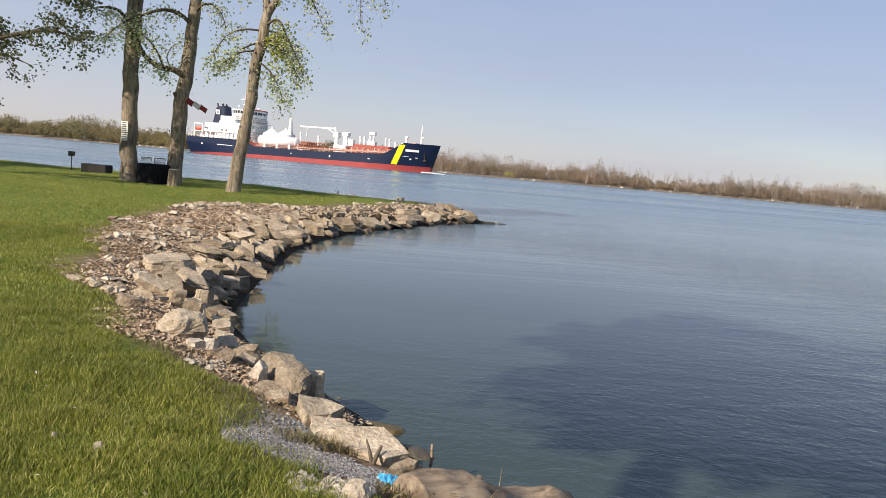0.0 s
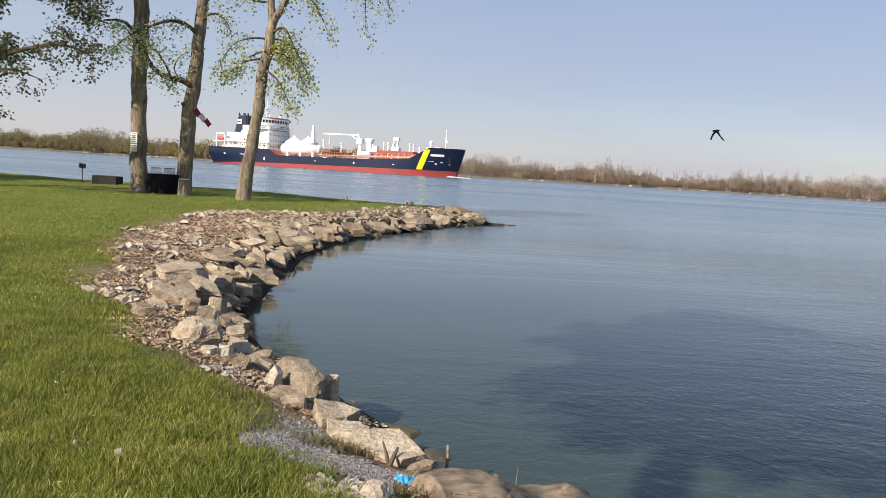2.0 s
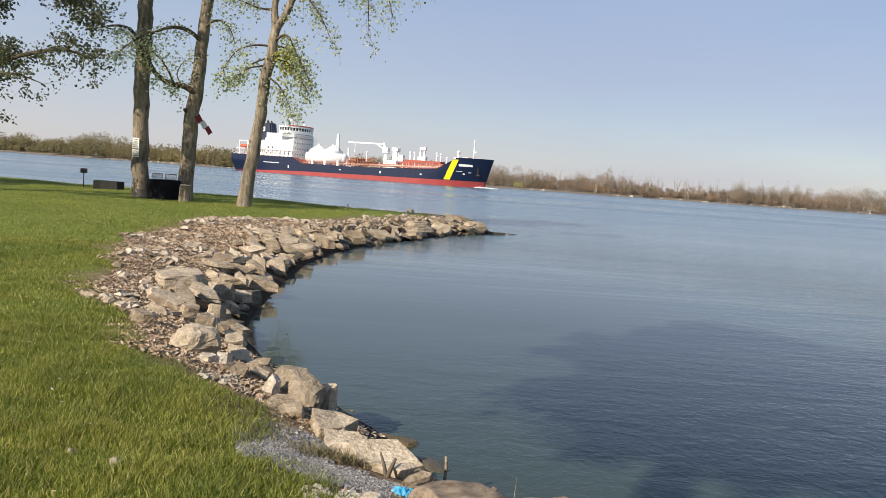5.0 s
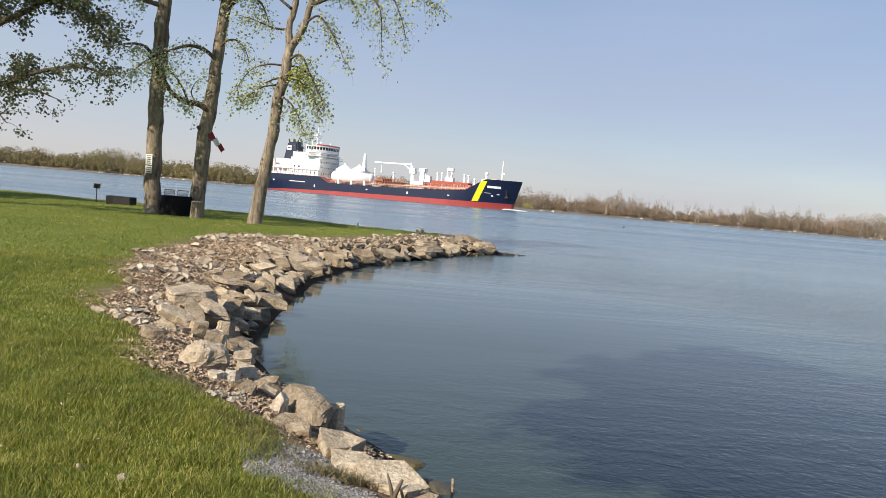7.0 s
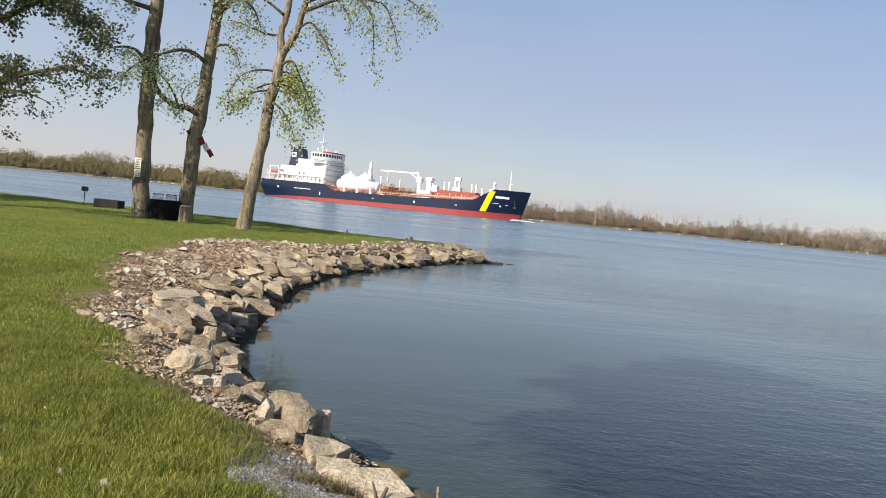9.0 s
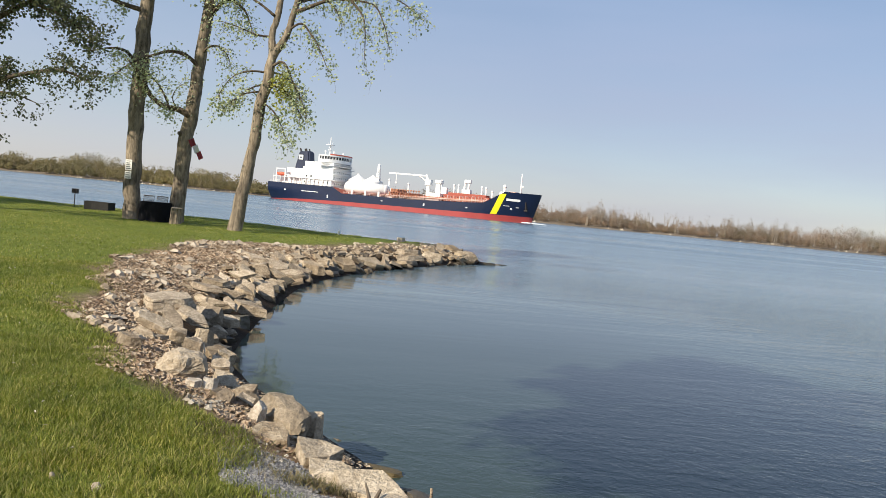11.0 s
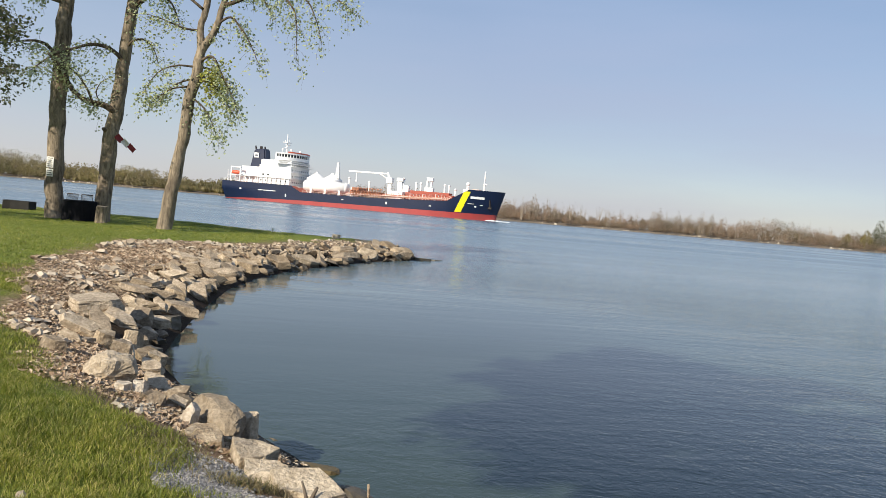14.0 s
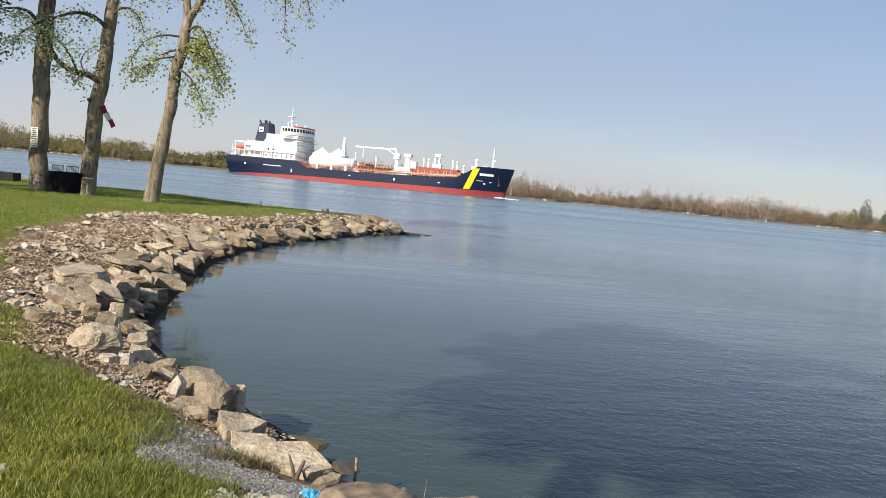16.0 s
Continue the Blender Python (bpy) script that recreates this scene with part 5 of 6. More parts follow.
def build_leaf_tuft():
    """Yellow-green shoots on the forked tree's trunk."""
    g = random.Random(4)
    t = thing("shoot_cluster", "cluster of yellow-green shoots on the forked tree", "foliage", pose(-6.0, 29.3, 6.45), kind="stuff")
    vs = []
    paths = []
    for k in range(30):
        d = Vector((g.gauss(0.25, 0.5), g.gauss(0, 0.5), g.gauss(-0.2, 0.7)))
        a, b = Vector((-0.35 * g.random(), 0, 0)), d * 0.75
        paths.append([(a, 0.008), (a.lerp(b, 0.5) + Vector((0, 0, 0.08)), 0.006), (b, 0.003)])
        for q in range(11):
            c = a.lerp(b, g.uniform(0.3, 1.05)) + Vector((g.gauss(0, .09), g.gauss(0, .09), g.gauss(0, .09)))
            u = Vector((g.gauss(0, 1), g.gauss(0, 1), g.gauss(0, 1))).normalized() * 0.06
            w = u.orthogonal() * 0.7
            vs += [c - u, c + w, c + u, c - w]
    raw("leaves", vs, [(i, i + 1, i + 2, i + 3) for i in range(0, len(vs), 4)], LEAF_YELLOW, t)
    v, f = tube_arrays(paths, 4)
    raw("stems", v, f, TWIG, t)


build_leaf_tuft()


# ---- things on the lawn and the bank ----
def build_log():
    t = thing("driftwood_log", "thick weathered grey-brown driftwood log on the bank", "log", pose(0.2, 4.04, 0.47, 0, 13, 41))
    pts = [(Vector((-0.2 + 0.15 * k, 0.03 * math.sin(k * 1.3), 0.02 * math.sin(k * 0.9))), (0.15, 0.165, 0.165, 0.15, 0.135, 0.12, 0.11, 0.1, 0.09, 0.08)[k]) for k in range(10)]
    v, f = tube_arrays([smooth([(*p, r) for p, r in pts], 4)], 22)
    v = [tuple(Vector(q) + Vector((0, noise.noise(Vector(q) * 7), noise.noise(Vector(q) * 7 + Vector((5, 5, 5))))) * 0.028 + Vector((0, 0, noise.noise(Vector((q[0] * 2, q[1] * 22, q[2] * 22))) * 0.012))) for q in v]
    raw("trunk", v, f, DRIFTWOOD, t, smooth=True)
    knot = bmesh.new()
    rod(knot, (0.3, 0.02, 0.09), (0.37, 0.04, 0.145), 0.04, 0.02, 9)
    part("branch_stub", knot, DRIFTWOOD, t)
    slab = bmesh.new()
    box(slab, 0.6, 1.08, -0.13, -0.06, -0.1, -0.04, 0.012, pose(0, 0, 0, 8, 0, -2))
    part("split_piece", slab, CUT_WOOD, t, "pale split wood under the log")


build_log()


def build_twigs():
    def stick(label, *paths, wood=DRIFTWOOD):
        v, f = tube_arrays([smooth([tuple(p) for p in q], 3) for q in paths], 7)
        tagged(raw("stick", v, f, wood, smooth=True), label, "stick", "sticks on the bank")

    stick("grey stick standing at the water's edge", [(0.2, 5.35, 0.05, 0.014), (0.215, 5.35, 0.2, 0.012), (0.21, 5.34, 0.33, 0.01)])
    stick("driftwood stick lying by the big stone", [(-0.02, 5.3, 0.26, 0.02), (0.1, 5.22, 0.22, 0.022), (0.22, 5.2, 0.16, 0.014)])
    stick("dark forked twig in front of the big stone", [(-0.18, 4.72, 0.38, 0.016), (-0.2, 4.72, 0.47, 0.012), (-0.23, 4.74, 0.55, 0.006)],
          [(-0.18, 4.72, 0.38, 0.016), (-0.16, 4.71, 0.45, 0.015), (-0.13, 4.7, 0.53, 0.009)], wood=TWIG)
    stick("thin pale stalk standing in the water", [(0.72, 5.4, -0.1, 0.004), (0.73, 5.4, 0.1, 0.003), (0.735, 5.4, 0.18, 0.002)])
    # dry weeds among the stones
    g = random.Random(31)
    vs, fs = [], []
    for cx, cy, rx, ry, n, tall in ((0.25, 4.1, 0.2, 0.14, 420, 0.1), (-0.55, 4.85, 0.22, 0.12, 520, 0.08), (0.02, 3.95, 0.12, 0.1, 200, 0.08), (-1.0, 5.0, 0.25, 0.3, 300, 0.06), (-1.2, 5.4, 0.3, 0.3, 260, 0.06), (-2.0, 6.3, 0.4, 0.3, 240, 0.05)):
        for k in range(n):
            x, y = g.gauss(cx, rx * 0.6), g.gauss(cy, ry * 0.6)
            p = Vector((x, y, float(land(x, y)[0])))
            d = Vector((g.gauss(0, 0.6), g.gauss(0, 0.6), 1)) * tall * g.uniform(0.4, 1.2)
            s = Vector((g.uniform(-1, 1), g.uniform(-1, 1), 0)).normalized() * 0.003
            i = len(vs)
            vs += [p - s, p + s, p + d * 0.6 + s, p + d * 0.6 - s, p + d + Vector((g.gauss(0, .02), g.gauss(0, .02), -0.01))]
            fs += [(i, i + 1, i + 2, i + 3), (i + 3, i + 2, i + 4)]
    tagged(raw("dry_weeds", vs, fs, DRY), "dry straw-coloured weeds between the stones", "weeds", kind="stuff")


build_twigs()


def build_blue_scrap():
    t = thing("crumpled_bag", "crumpled bright blue plastic bag on the stones", "litter", pose(-0.06, 4.12, 0.53, 0, 0, -25))
    bm = bmesh.new()
    bmesh.ops.create_grid(bm, x_segments=14, y_segments=9, size=0.5)
    for v in bm.verts:
        w = 0.045 if v.co.x > -0.2 else 0.02
        p = v.co.copy()
        v.co = Vector((p.x * 0.12, p.y * w * 2, 0.03 + 0.02 * math.cos(p.y * 3) + 0.025 * noise.noise(p * 6)))
    bmesh.ops.solidify(bm, geom=bm.faces[:], thickness=0.002)
    part("film", bm, BLUE_PLASTIC, t)
    knot = bmesh.new()
    box(knot, 0.035, 0.068, -0.028, 0.028, 0.005, 0.05, 0.012)
    part("knot", knot, BLUE_PLASTIC, t)


build_blue_scrap()


def build_lawn_set():
    # covered round table between the trees
    t = thing("covered_table", "round garden table under a black cover", "table", pose(-10.86, 30.9, 0.74) @ Matrix.Diagonal((0.84, 0.84, 1.0, 1.0)))
    bm = bmesh.new()
    rod(bm, (0, 0, 0), (0, 0, 0.78), 0.74, 0.72, 36)
    for v in bm.verts:
        if v.co.z < 0.4:
            a = math.atan2(v.co.y, v.co.x)
            v.co *= 1 + 0.03 * math.sin(9 * a)
            v.co.z = 0.0
    bmesh.ops.bevel(bm, geom=[e for e in bm.edges if all(v.co.z > 0.7 for v in e.verts)], offset=0.03, segments=3, affect="EDGES")
    part("cover", bm, BLACK, t)
    hem = bmesh.new()
    for k in range(36):
        a, b = 2 * math.pi * k / 36, 2 * math.pi * (k + 1) / 36
        rod(hem, (0.76 * math.cos(a), 0.76 * math.sin(a), 0.02), (0.76 * math.cos(b), 0.76 * math.sin(b), 0.02), 0.014, None, 5)
    part("hem", hem, BLACK, t)
    # dark chairs behind it
    c = thing("garden_chair", "dark slatted garden chair behind the covered table", "chair", pose(-11.78, 32.3, 0.76, 0, 0, 176) @ Matrix.Diagonal((0.76, 0.8, 0.98, 1.0)), "garden chairs")
    for x in (-0.25, 0.25):
        for y in (-0.22, 0.22):
            leg = bmesh.new()
            rod(leg, (x, y, 0), (x, y * 0.95, 0.43), 0.018, 0.018, 8)
            part("leg", leg, IRON, c)
    seat = bmesh.new()
    box(seat, -0.28, 0.28, -0.25, 0.25, 0.42, 0.46, 0.01)
    part("seat", seat, IRON, c)
    fr = bmesh.new()
    for a, b in (((-0.27, -0.24, 0.44), (-0.29, -0.36, 0.98)), ((0.27, -0.24, 0.44), (0.29, -0.36, 0.98)), ((-0.29, -0.36, 0.98), (0.29, -0.36, 0.98))):
        rod(fr, a, b, 0.018, None, 8)
    part("back_frame", fr, IRON, c)
    for k in range(9):
        s = bmesh.new()
        x = -0.22 + k * 0.055
        rod(s, (x, -0.25, 0.5), (x, -0.355, 0.97), 0.011, None, 6)
        part("slat", s, IRON, c)
    for x in (-0.3, 0.3):
        s = bmesh.new()
        rod(s, (x, -0.28, 0.65), (x, 0.22, 0.64), 0.016, None, 6)
        part("armrest", s, IRON, c)
    copy_thing(c, pose(-11.2, 32.35, 0.76, 0, 0, 183))
    # upright log section used as a stool
    s = thing("log_stump", "upright sawn log section beside the covered table", "stump", pose(-9.83, 30.2, 0.72, 2, 3, 0))
    v, f = tube_arrays([[(Vector((0, 0, z)), r) for z, r in ((0, 0.235), (0.1, 0.22), (0.35, 0.21), (0.6, 0.215), (0.66, 0.205))]], 20)
    v = [tuple(Vector(q) + Vector((q[0], q[1], 0)) * 0.25 * noise.noise(Vector((q[0] * 9, q[1] * 9, q[2])))) for q in v]
    raw("bark", v, f, BARK, s, smooth=False)
    top = bmesh.new()
    rod(top, (0, 0, 0.655), (0, 0, 0.675), 0.195, 0.19, 20)
    part("sawn_top", top, CUT_WOOD, s, "pale sawn end")
    # two concrete boxes by the water
    for x, y, w, h, rz in ((-15.8, 36.4, 0.5, 0.42, 12), (-15.15, 36.2, 0.8, 0.42, -4)):
        b = thing("concrete_planter", "low dark concrete box at the back edge of the lawn", "planter", pose(x, y, 0.72, 0, 0, rz), "concrete boxes")
        for x0, x1, y0, y1 in ((-w / 2, w / 2, -0.35, -0.25), (-w / 2, w / 2, 0.25, 0.35), (-w / 2, -w / 2 + 0.1, -0.245, 0.245), (w / 2 - 0.1, w / 2, -0.245, 0.245)):
            bm = bmesh.new()
            box(bm, x0, x1, y0, y1, -0.04, h, 0.012)
            part("panel", bm, DARK_STONE, b)
        bm = bmesh.new()
        box(bm, -w / 2 + 0.1, w / 2 - 0.1, -0.25, 0.25, -0.02, h - 0.08)
        part("filling", bm, GROUND, b)
    # park grill on a post
    gr = thing("park_grill", "dark iron park grill on a thin post", "grill", pose(-17.05, 37.4, 0.68) @ Matrix.Diagonal((0.62, 0.62, 1.0, 1.0)))
    bm = bmesh.new()
    rod(bm, (0, 0, -0.2), (0, 0, 0.72), 0.035, None, 10)
    part("post", bm, IRON, gr)
    bm = bmesh.new()
    for x0, x1, y0, y1, z0, z1 in ((-0.2, 0.2, -0.16, 0.16, 0.72, 0.74), (-0.2, -0.185, -0.16, 0.16, 0.745, 0.95), (0.185, 0.2, -0.16, 0.16, 0.745, 0.95), (-0.18, 0.18, 0.145, 0.16, 0.745, 0.95), (-0.18, 0.18, -0.16, -0.145, 0.745, 0.9)):
        box(bm, x0, x1, y0, y1, z0, z1)
    part("fire_box", bm, IRON, gr)
    bm = bmesh.new()
    for k in range(9):
        rod(bm, (-0.18, -0.14 + k * 0.035, 0.92), (0.18, -0.14 + k * 0.035, 0.92), 0.006, None, 5)
    part("grate", bm, IRON, gr)
    # white stake at the back shore
    st = thing("marker_stake", "short white marker stake at the back shore", "stake", pose(-4.0, 35.2, 0.62))
    bm = bmesh.new()
    rod(bm, (0, 0, -0.2), (0, 0, 0.26), 0.05, 0.05, 10)
    part("post", bm, SIGN_WHITE, st)
    bm = bmesh.new()
    rod(bm, (0, 0, 0.262), (0, 0, 0.3), 0.05, 0.02, 10)
    part("cap", bm, SIGN_WHITE, st)


build_lawn_set()


def build_signs():
    for z0, z1, lines, label in ((2.68, 3.1, 5, "white metal notice sign nailed to the tree trunk"), (2.34, 2.64, 3, "smaller white notice sign below on the tree trunk")):
        s = thing("notice_sign", label, "sign", pose(-12.03, 30.83, 0, 0, 0, -10), "signs on the tree")
        bm = bmesh.new()
        box(bm, -0.14, 0.14, -0.012, 0.0, z0, z1, 0.004)
        part("plate", bm, SIGN_WHITE, s)
        for k in range(lines):
            bm = bmesh.new()
            z = z1 - (k + 0.8) * (z1 - z0) / (lines + 0.6)
            box(bm, -0.1, 0.1 - 0.03 * (k % 2), -0.018, -0.0135, z - 0.012, z + 0.012)
            part("line_of_text", bm, SIGN_INK, s)


build_signs()


def build_flag():
    """A small flag on a short staff, in strips that swing one on the other."""
    t = thing("flag", "small red and white flag on a short staff on a tree", "flag", pose(-9.76, 31.1, 4.16))
    bm = bmesh.new()
    rod(bm, (-0.15, 0.1, -0.35), (0.02, -0.02, 0.1), 0.014, 0.011, 8)
    part("staff", bm, CUT_WOOD, t)
    strips = []
    holder = t
    for k in range(3):
        bm = bmesh.new()
        bmesh.ops.create_grid(bm, x_segments=5, y_segments=8, size=0.5)
        for v in bm.verts:
            x, y = v.co.x + 0.5, v.co.y
            v.co = Vector((x * 0.31, 0.03 * math.sin(y * 5 + x * 2 + k), y * 0.22 * (1 - 0.06 * k) - 0.03 * x))
        bmesh.ops.solidify(bm, geom=bm.faces[:], thickness=0.004)
        s = part("cloth_strip", bm, (CLOTH_RED, CLOTH_WHITE, CLOTH_RED)[k], t, "white cloth" if k == 1 else "red cloth")
        strips.append(s)
    return t, strips


FLAG, FLAG_STRIPS = build_flag()


# ---- the tanker ----
BEAM = 11.75


def deck_height(x):
    return float(np.interp(x, [0, 2, 38.5, 43.5, 78, 104, 112.5, 113.5, 121.5, 122, 130, 137], [8.3, 8.2, 8.2, 5.5, 5.6, 6.6, 7.2, 7.6, 12.4, 12.7, 12.7, 12.9]))


def half_breadth(x, z):
    """Half the hull's width at a place along it and a height over the water."""
    stem = 132.6 + 3.1 * max(0.0, min(1.0, (z - 2.0) / 10.5))
    if x >= stem:
        return 0.0
    w = BEAM
    if x > 98:
        f = (x - 98) / (stem - 98)
        w *= max(0.0, 1 - f ** (2.1 + 0.13 * max(z, 0))) ** 0.72
    if x < 30:
        low = max(0.0, min(1.0, (z + 1) / 6.0))
        f = (30 - x) / 30
        w *= 1 - f ** 2 * ((1 - low) * 0.62 + low * 0.16)
    return max(w, 0.0)


def boot(x):
    return float(np.interp(x, [2, 20, 45, 135], [0.25, 1.1, 1.75, 2.7]))


def hull_band(xs, low, high, n, sides=(-1, 1), out=0.0):
    """A band of the hull's side between two heights, given along it."""
    bm = bmesh.new()
    for s in sides:
        grid = []
        for x in xs:
            a, b = low(x), high(x)
            col = []
            for k in range(n + 1):
                z = a + (b - a) * k / n
                stem = 132.6 + 3.1 * max(0.0, min(1.0, (z - 2.0) / 10.5))
                px = min(x, stem)
                col.append(bm.verts.new((px, s * (half_breadth(px, z) + out), z)))
            grid.append(col)
        for p, q in zip(grid[:-1], grid[1:]):
            for k in range(n):
                vs = (p[k], q[k], q[k + 1], p[k + 1])
                bm.faces.new(vs if s < 0 else vs[::-1])
    bmesh.ops.remove_doubles(bm, verts=bm.verts[:], dist=0.002)
    return bm


def build_ship():
    ship = thing("tanker_ship", "navy blue and red chemical tanker with white superstructure, under way", "ship")
    xs = [2, 3, 5, 8, 12, 18, 25, 32, 38.5, 40, 42, 43.5, 50, 60, 70, 78, 88, 98, 104, 108, 112.5, 113.5, 116, 118, 120, 121.5, 122, 124, 126, 128, 129.5, 131, 132, 133, 134, 135, 135.8]
    part("hull", hull_band(xs, boot, lambda x: deck_height(x), 8), HULL_BLUE, ship, "navy blue hull side", True)
    part("boot_topping", hull_band([x for x in xs if x >= 2], lambda x: -2.5, boot, 5), HULL_RED, ship, "red lower hull", True)
    bm = bmesh.new()
    ring = [bm.verts.new((2.0, s * half_breadth(2.0, z), z)) for s, z in [(-1, 8.2), (-1, 5), (-1, 2.5), (-1, 0), (-1, -2.5), (1, -2.5), (1, 0), (1, 2.5), (1, 5), (1, 8.2)]]
    bm.faces.new(ring)
    part("transom", bm, HULL_BLUE, ship)
    bm = bmesh.new()
    left, right = [], []
    for x in xs:
        z = deck_height(x) - (1.1 if x > 113.5 else 0.15)
        px = min(x, 135.0)
        left.append(bm.verts.new((px, half_breadth(px, z) - 0.1 if half_breadth(px, z) > 0.2 else 0.05, z)))
        right.append(bm.verts.new((px, -half_breadth(px, z) + 0.1 if half_breadth(px, z) > 0.2 else -0.05, z)))
    for i in range(len(xs) - 1):
        bm.faces.new((right[i], right[i + 1], left[i + 1], left[i]))
    part("deck", bm, DECK_RED, ship, "red oxide deck")
    # yellow stripe leaning aft, on both bows
    for s in (-1, 1):
        bm = bmesh.new()
        grid = []
        for k in range(9):
            z = 2.75 + (deck_height(119.8) + 0.4 - 2.75) * k / 8
            row = []
            for q in range(4):
                x = 116.0 + 3.9 * k / 8 + q * 0.9
                zz = min(z, deck_height(x))
                row.append(bm.verts.new((x, s * (half_breadth(x, zz) + 0.06), zz)))
            grid.append(row)
        for a, b in zip(grid[:-1], grid[1:]):
            for q in range(3):
                bm.faces.new((a[q], a[q + 1], b[q + 1], b[q]))
        part("bow_stripe", bm, SHIP_YELLOW, ship, "yellow stripe")
        # painted name as a plain bar, draught marks
        for x0, x1, z0, z1 in ((122.6, 128.2, 8.9, 9.9), (124.2, 125.0, 5.3, 5.9), (126.5, 127.6, 6.2, 6.5), (121.5, 124, 6.6, 6.8), (12, 13, 4.6, 5.3), (22, 31, 4.9, 5.2), (36, 36.6, 2.8, 4.2), (85, 85.7, 3.4, 4.4), (105, 106, 4.1, 4.5), (64, 65, 3.6, 3.9)):
            bm = hull_band(np.linspace(x0, x1, 5), lambda x: z0, lambda x: z1, 1, (s,), 0.07)
            part("painted_bar" if x1 - x0 > 2 else "hull_mark", bm, SHIP_WHITE, ship, "white painted bar")
        bm = bmesh.new()
        y = s * (half_breadth(130.3, 7.5) + 0.3)
        rod(bm, (130.1, y, 9.2), (130.4, y * 0.9, 5.6), 0.35, 0.5, 8)
        box(bm, 129.6, 131.2, min(y, y * 0.9) - 0.2, max(y, y * 0.9) + 0.2, 5.0, 5.8, 0.15)
        part("anchor", bm, IRON, ship)
    for s in (-1, 1):
        bm = bmesh.new()
        for k in range(26):
            x = 44.5 + k * 2.7
            z, z2 = deck_height(x), deck_height(x + 2.7)
            y, y2 = s * (half_breadth(x, z) - 0.35), s * (half_breadth(x + 2.7, z2) - 0.35)
            rod(bm, (x, y, z - 0.1), (x, y, z + 1.15), 0.07, None, 5)
            for h in (0.55, 1.12):
                rod(bm, (x, y, z + h), (x + 2.7, y2, z2 + h), 0.07, None, 5)
        part("deck_rail", bm, PIPE_PINK, ship, "faded pink-white deck railing")
        bm = bmesh.new()
        for k in range(18):
            x = 3.0 + k * 2.0
            y, y2 = s * (half_breadth(x, 8.2) - 0.3), s * (half_breadth(x + 2, 8.2) - 0.3)
            rod(bm, (x, y, 8.1), (x, y, 9.3), 0.06, None, 5)
            for h in (8.75, 9.3):
                rod(bm, (x, y, h), (x + 2.0, y2, h), 0.06, None, 5)
        part("poop_rail", bm, SHIP_WHITE, ship)

    def white(name, *boxes, material=SHIP_WHITE, label="", parent=ship, bevel=0.12):
        b = bmesh.new()
        for q in boxes:
            box(b, *q, bevel=bevel)
        return part(name, b, material, parent, label)

    # accommodation, in stepped storeys
    acc = white("accommodation", (20, 37, -9.5, 9.5, 8.0, 11.2), (12.6, 37, -10.3, 10.3, 11.05, 11.35), (20, 37, -9.6, 9.6, 11.35, 14.0), (20.4, 36.8, -9.2, 9.2, 14.0, 16.8), (21, 36.6, -8.8, 8.8, 16.8, 19.4), label="white accommodation block of several storeys")
    white("deckhouse", (30, 37.2, -9.8, 9.8, 5.4, 8.2), (37.2, 39.5, -6, 6, 5.4, 8.0))
    # windows of the front and of the side
    for lev in range(4):
        z = 9.6 + lev * 2.75
        fx = (37.03, 37.03, 36.83, 36.63)[lev]
        for k in range(8):
            y = -7.6 + k * 2.17
            white("window", (fx, fx + 0.06, y - 0.3, y + 0.3, z - 0.35, z + 0.35), material=DARK_GLASS, parent=acc, bevel=0.0)
        sy = (-9.5, -9.6, -9.2, -8.8)[lev]
        for k in range((6, 2, 0, 0)[lev]):
            x = 21.6 + k * 2.5 + lev * 0.9
            white("window" if lev else "side_door", (x, x + 0.8, sy - 0.08, sy - 0.02, z - 0.4, z + 0.4), material=DARK_GLASS, parent=acc, bevel=0.0)
    # walkways and ladders on the front
    for lev in range(3):
        z = 11.2 + lev * 2.8
        white("gallery", (36.8, 38.3, -9.6, 9.6, z - 0.1, z + 0.1), bevel=0.0)
        b = bmesh.new()
        for k in range(14):
            y = -9.5 + k * 1.46
            rod(b, (38.25, y, z), (38.25, y, z + 1.05), 0.05, None, 5)
        rod(b, (38.25, -9.5, z + 1.05), (38.25, 9.5, z + 1.05), 0.05, None, 5)
        part("gallery_rail", b, SHIP_WHITE, ship)
    # posts of the covered side deck
    for k in range(8):
        for y in (-10.0, 10.0):
            white("deck_post", (20.3 + k * 2.3, 20.6 + k * 2.3, y - 0.15, y + 0.15, 8.0, 11.05), bevel=0.0)

    # bridge with a curved front that sweeps round into its wings
    def sweep(name, z0, z1, grow, material, parent, label="", n=22, a0=-100, a1=100, thick=0.0):
        b = bmesh.new()
        turns = [radians(a0 + (a1 - a0) * k / n) for k in range(n + 1)]
        outer = [(31.0 + (8.3 + grow) * math.cos(a), (11.2 + grow) * math.sin(a)) for a in turns]
        if thick:
            inner = [(31.0 + (8.3 + grow - thick) * math.cos(a), (11.2 + grow - thick) * math.sin(a)) for a in reversed(turns)]
            outer += inner
        low, high = [b.verts.new((x, y, z0)) for x, y in outer], [b.verts.new((x, y, z1)) for x, y in outer]
        b.faces.new(low[::-1])
        b.faces.new(high)
        for k in range(len(outer)):
            q = (k + 1) % len(outer)
            b.faces.new((low[k], low[q], high[q], high[k]))
        return part(name, b, material, parent, label)

    bridge = sweep("bridge", 19.45, 20.95, 0.0, SHIP_WHITE, ship, "white navigation bridge with a curved band of dark windows")
    white("bridge_core", (27.0, 33.5, -7.0, 7.0, 19.4, 22.5), parent=bridge)
    sweep("window_band", 20.96, 22.3, -0.35, DARK_GLASS, bridge, "band of dark bridge windows")
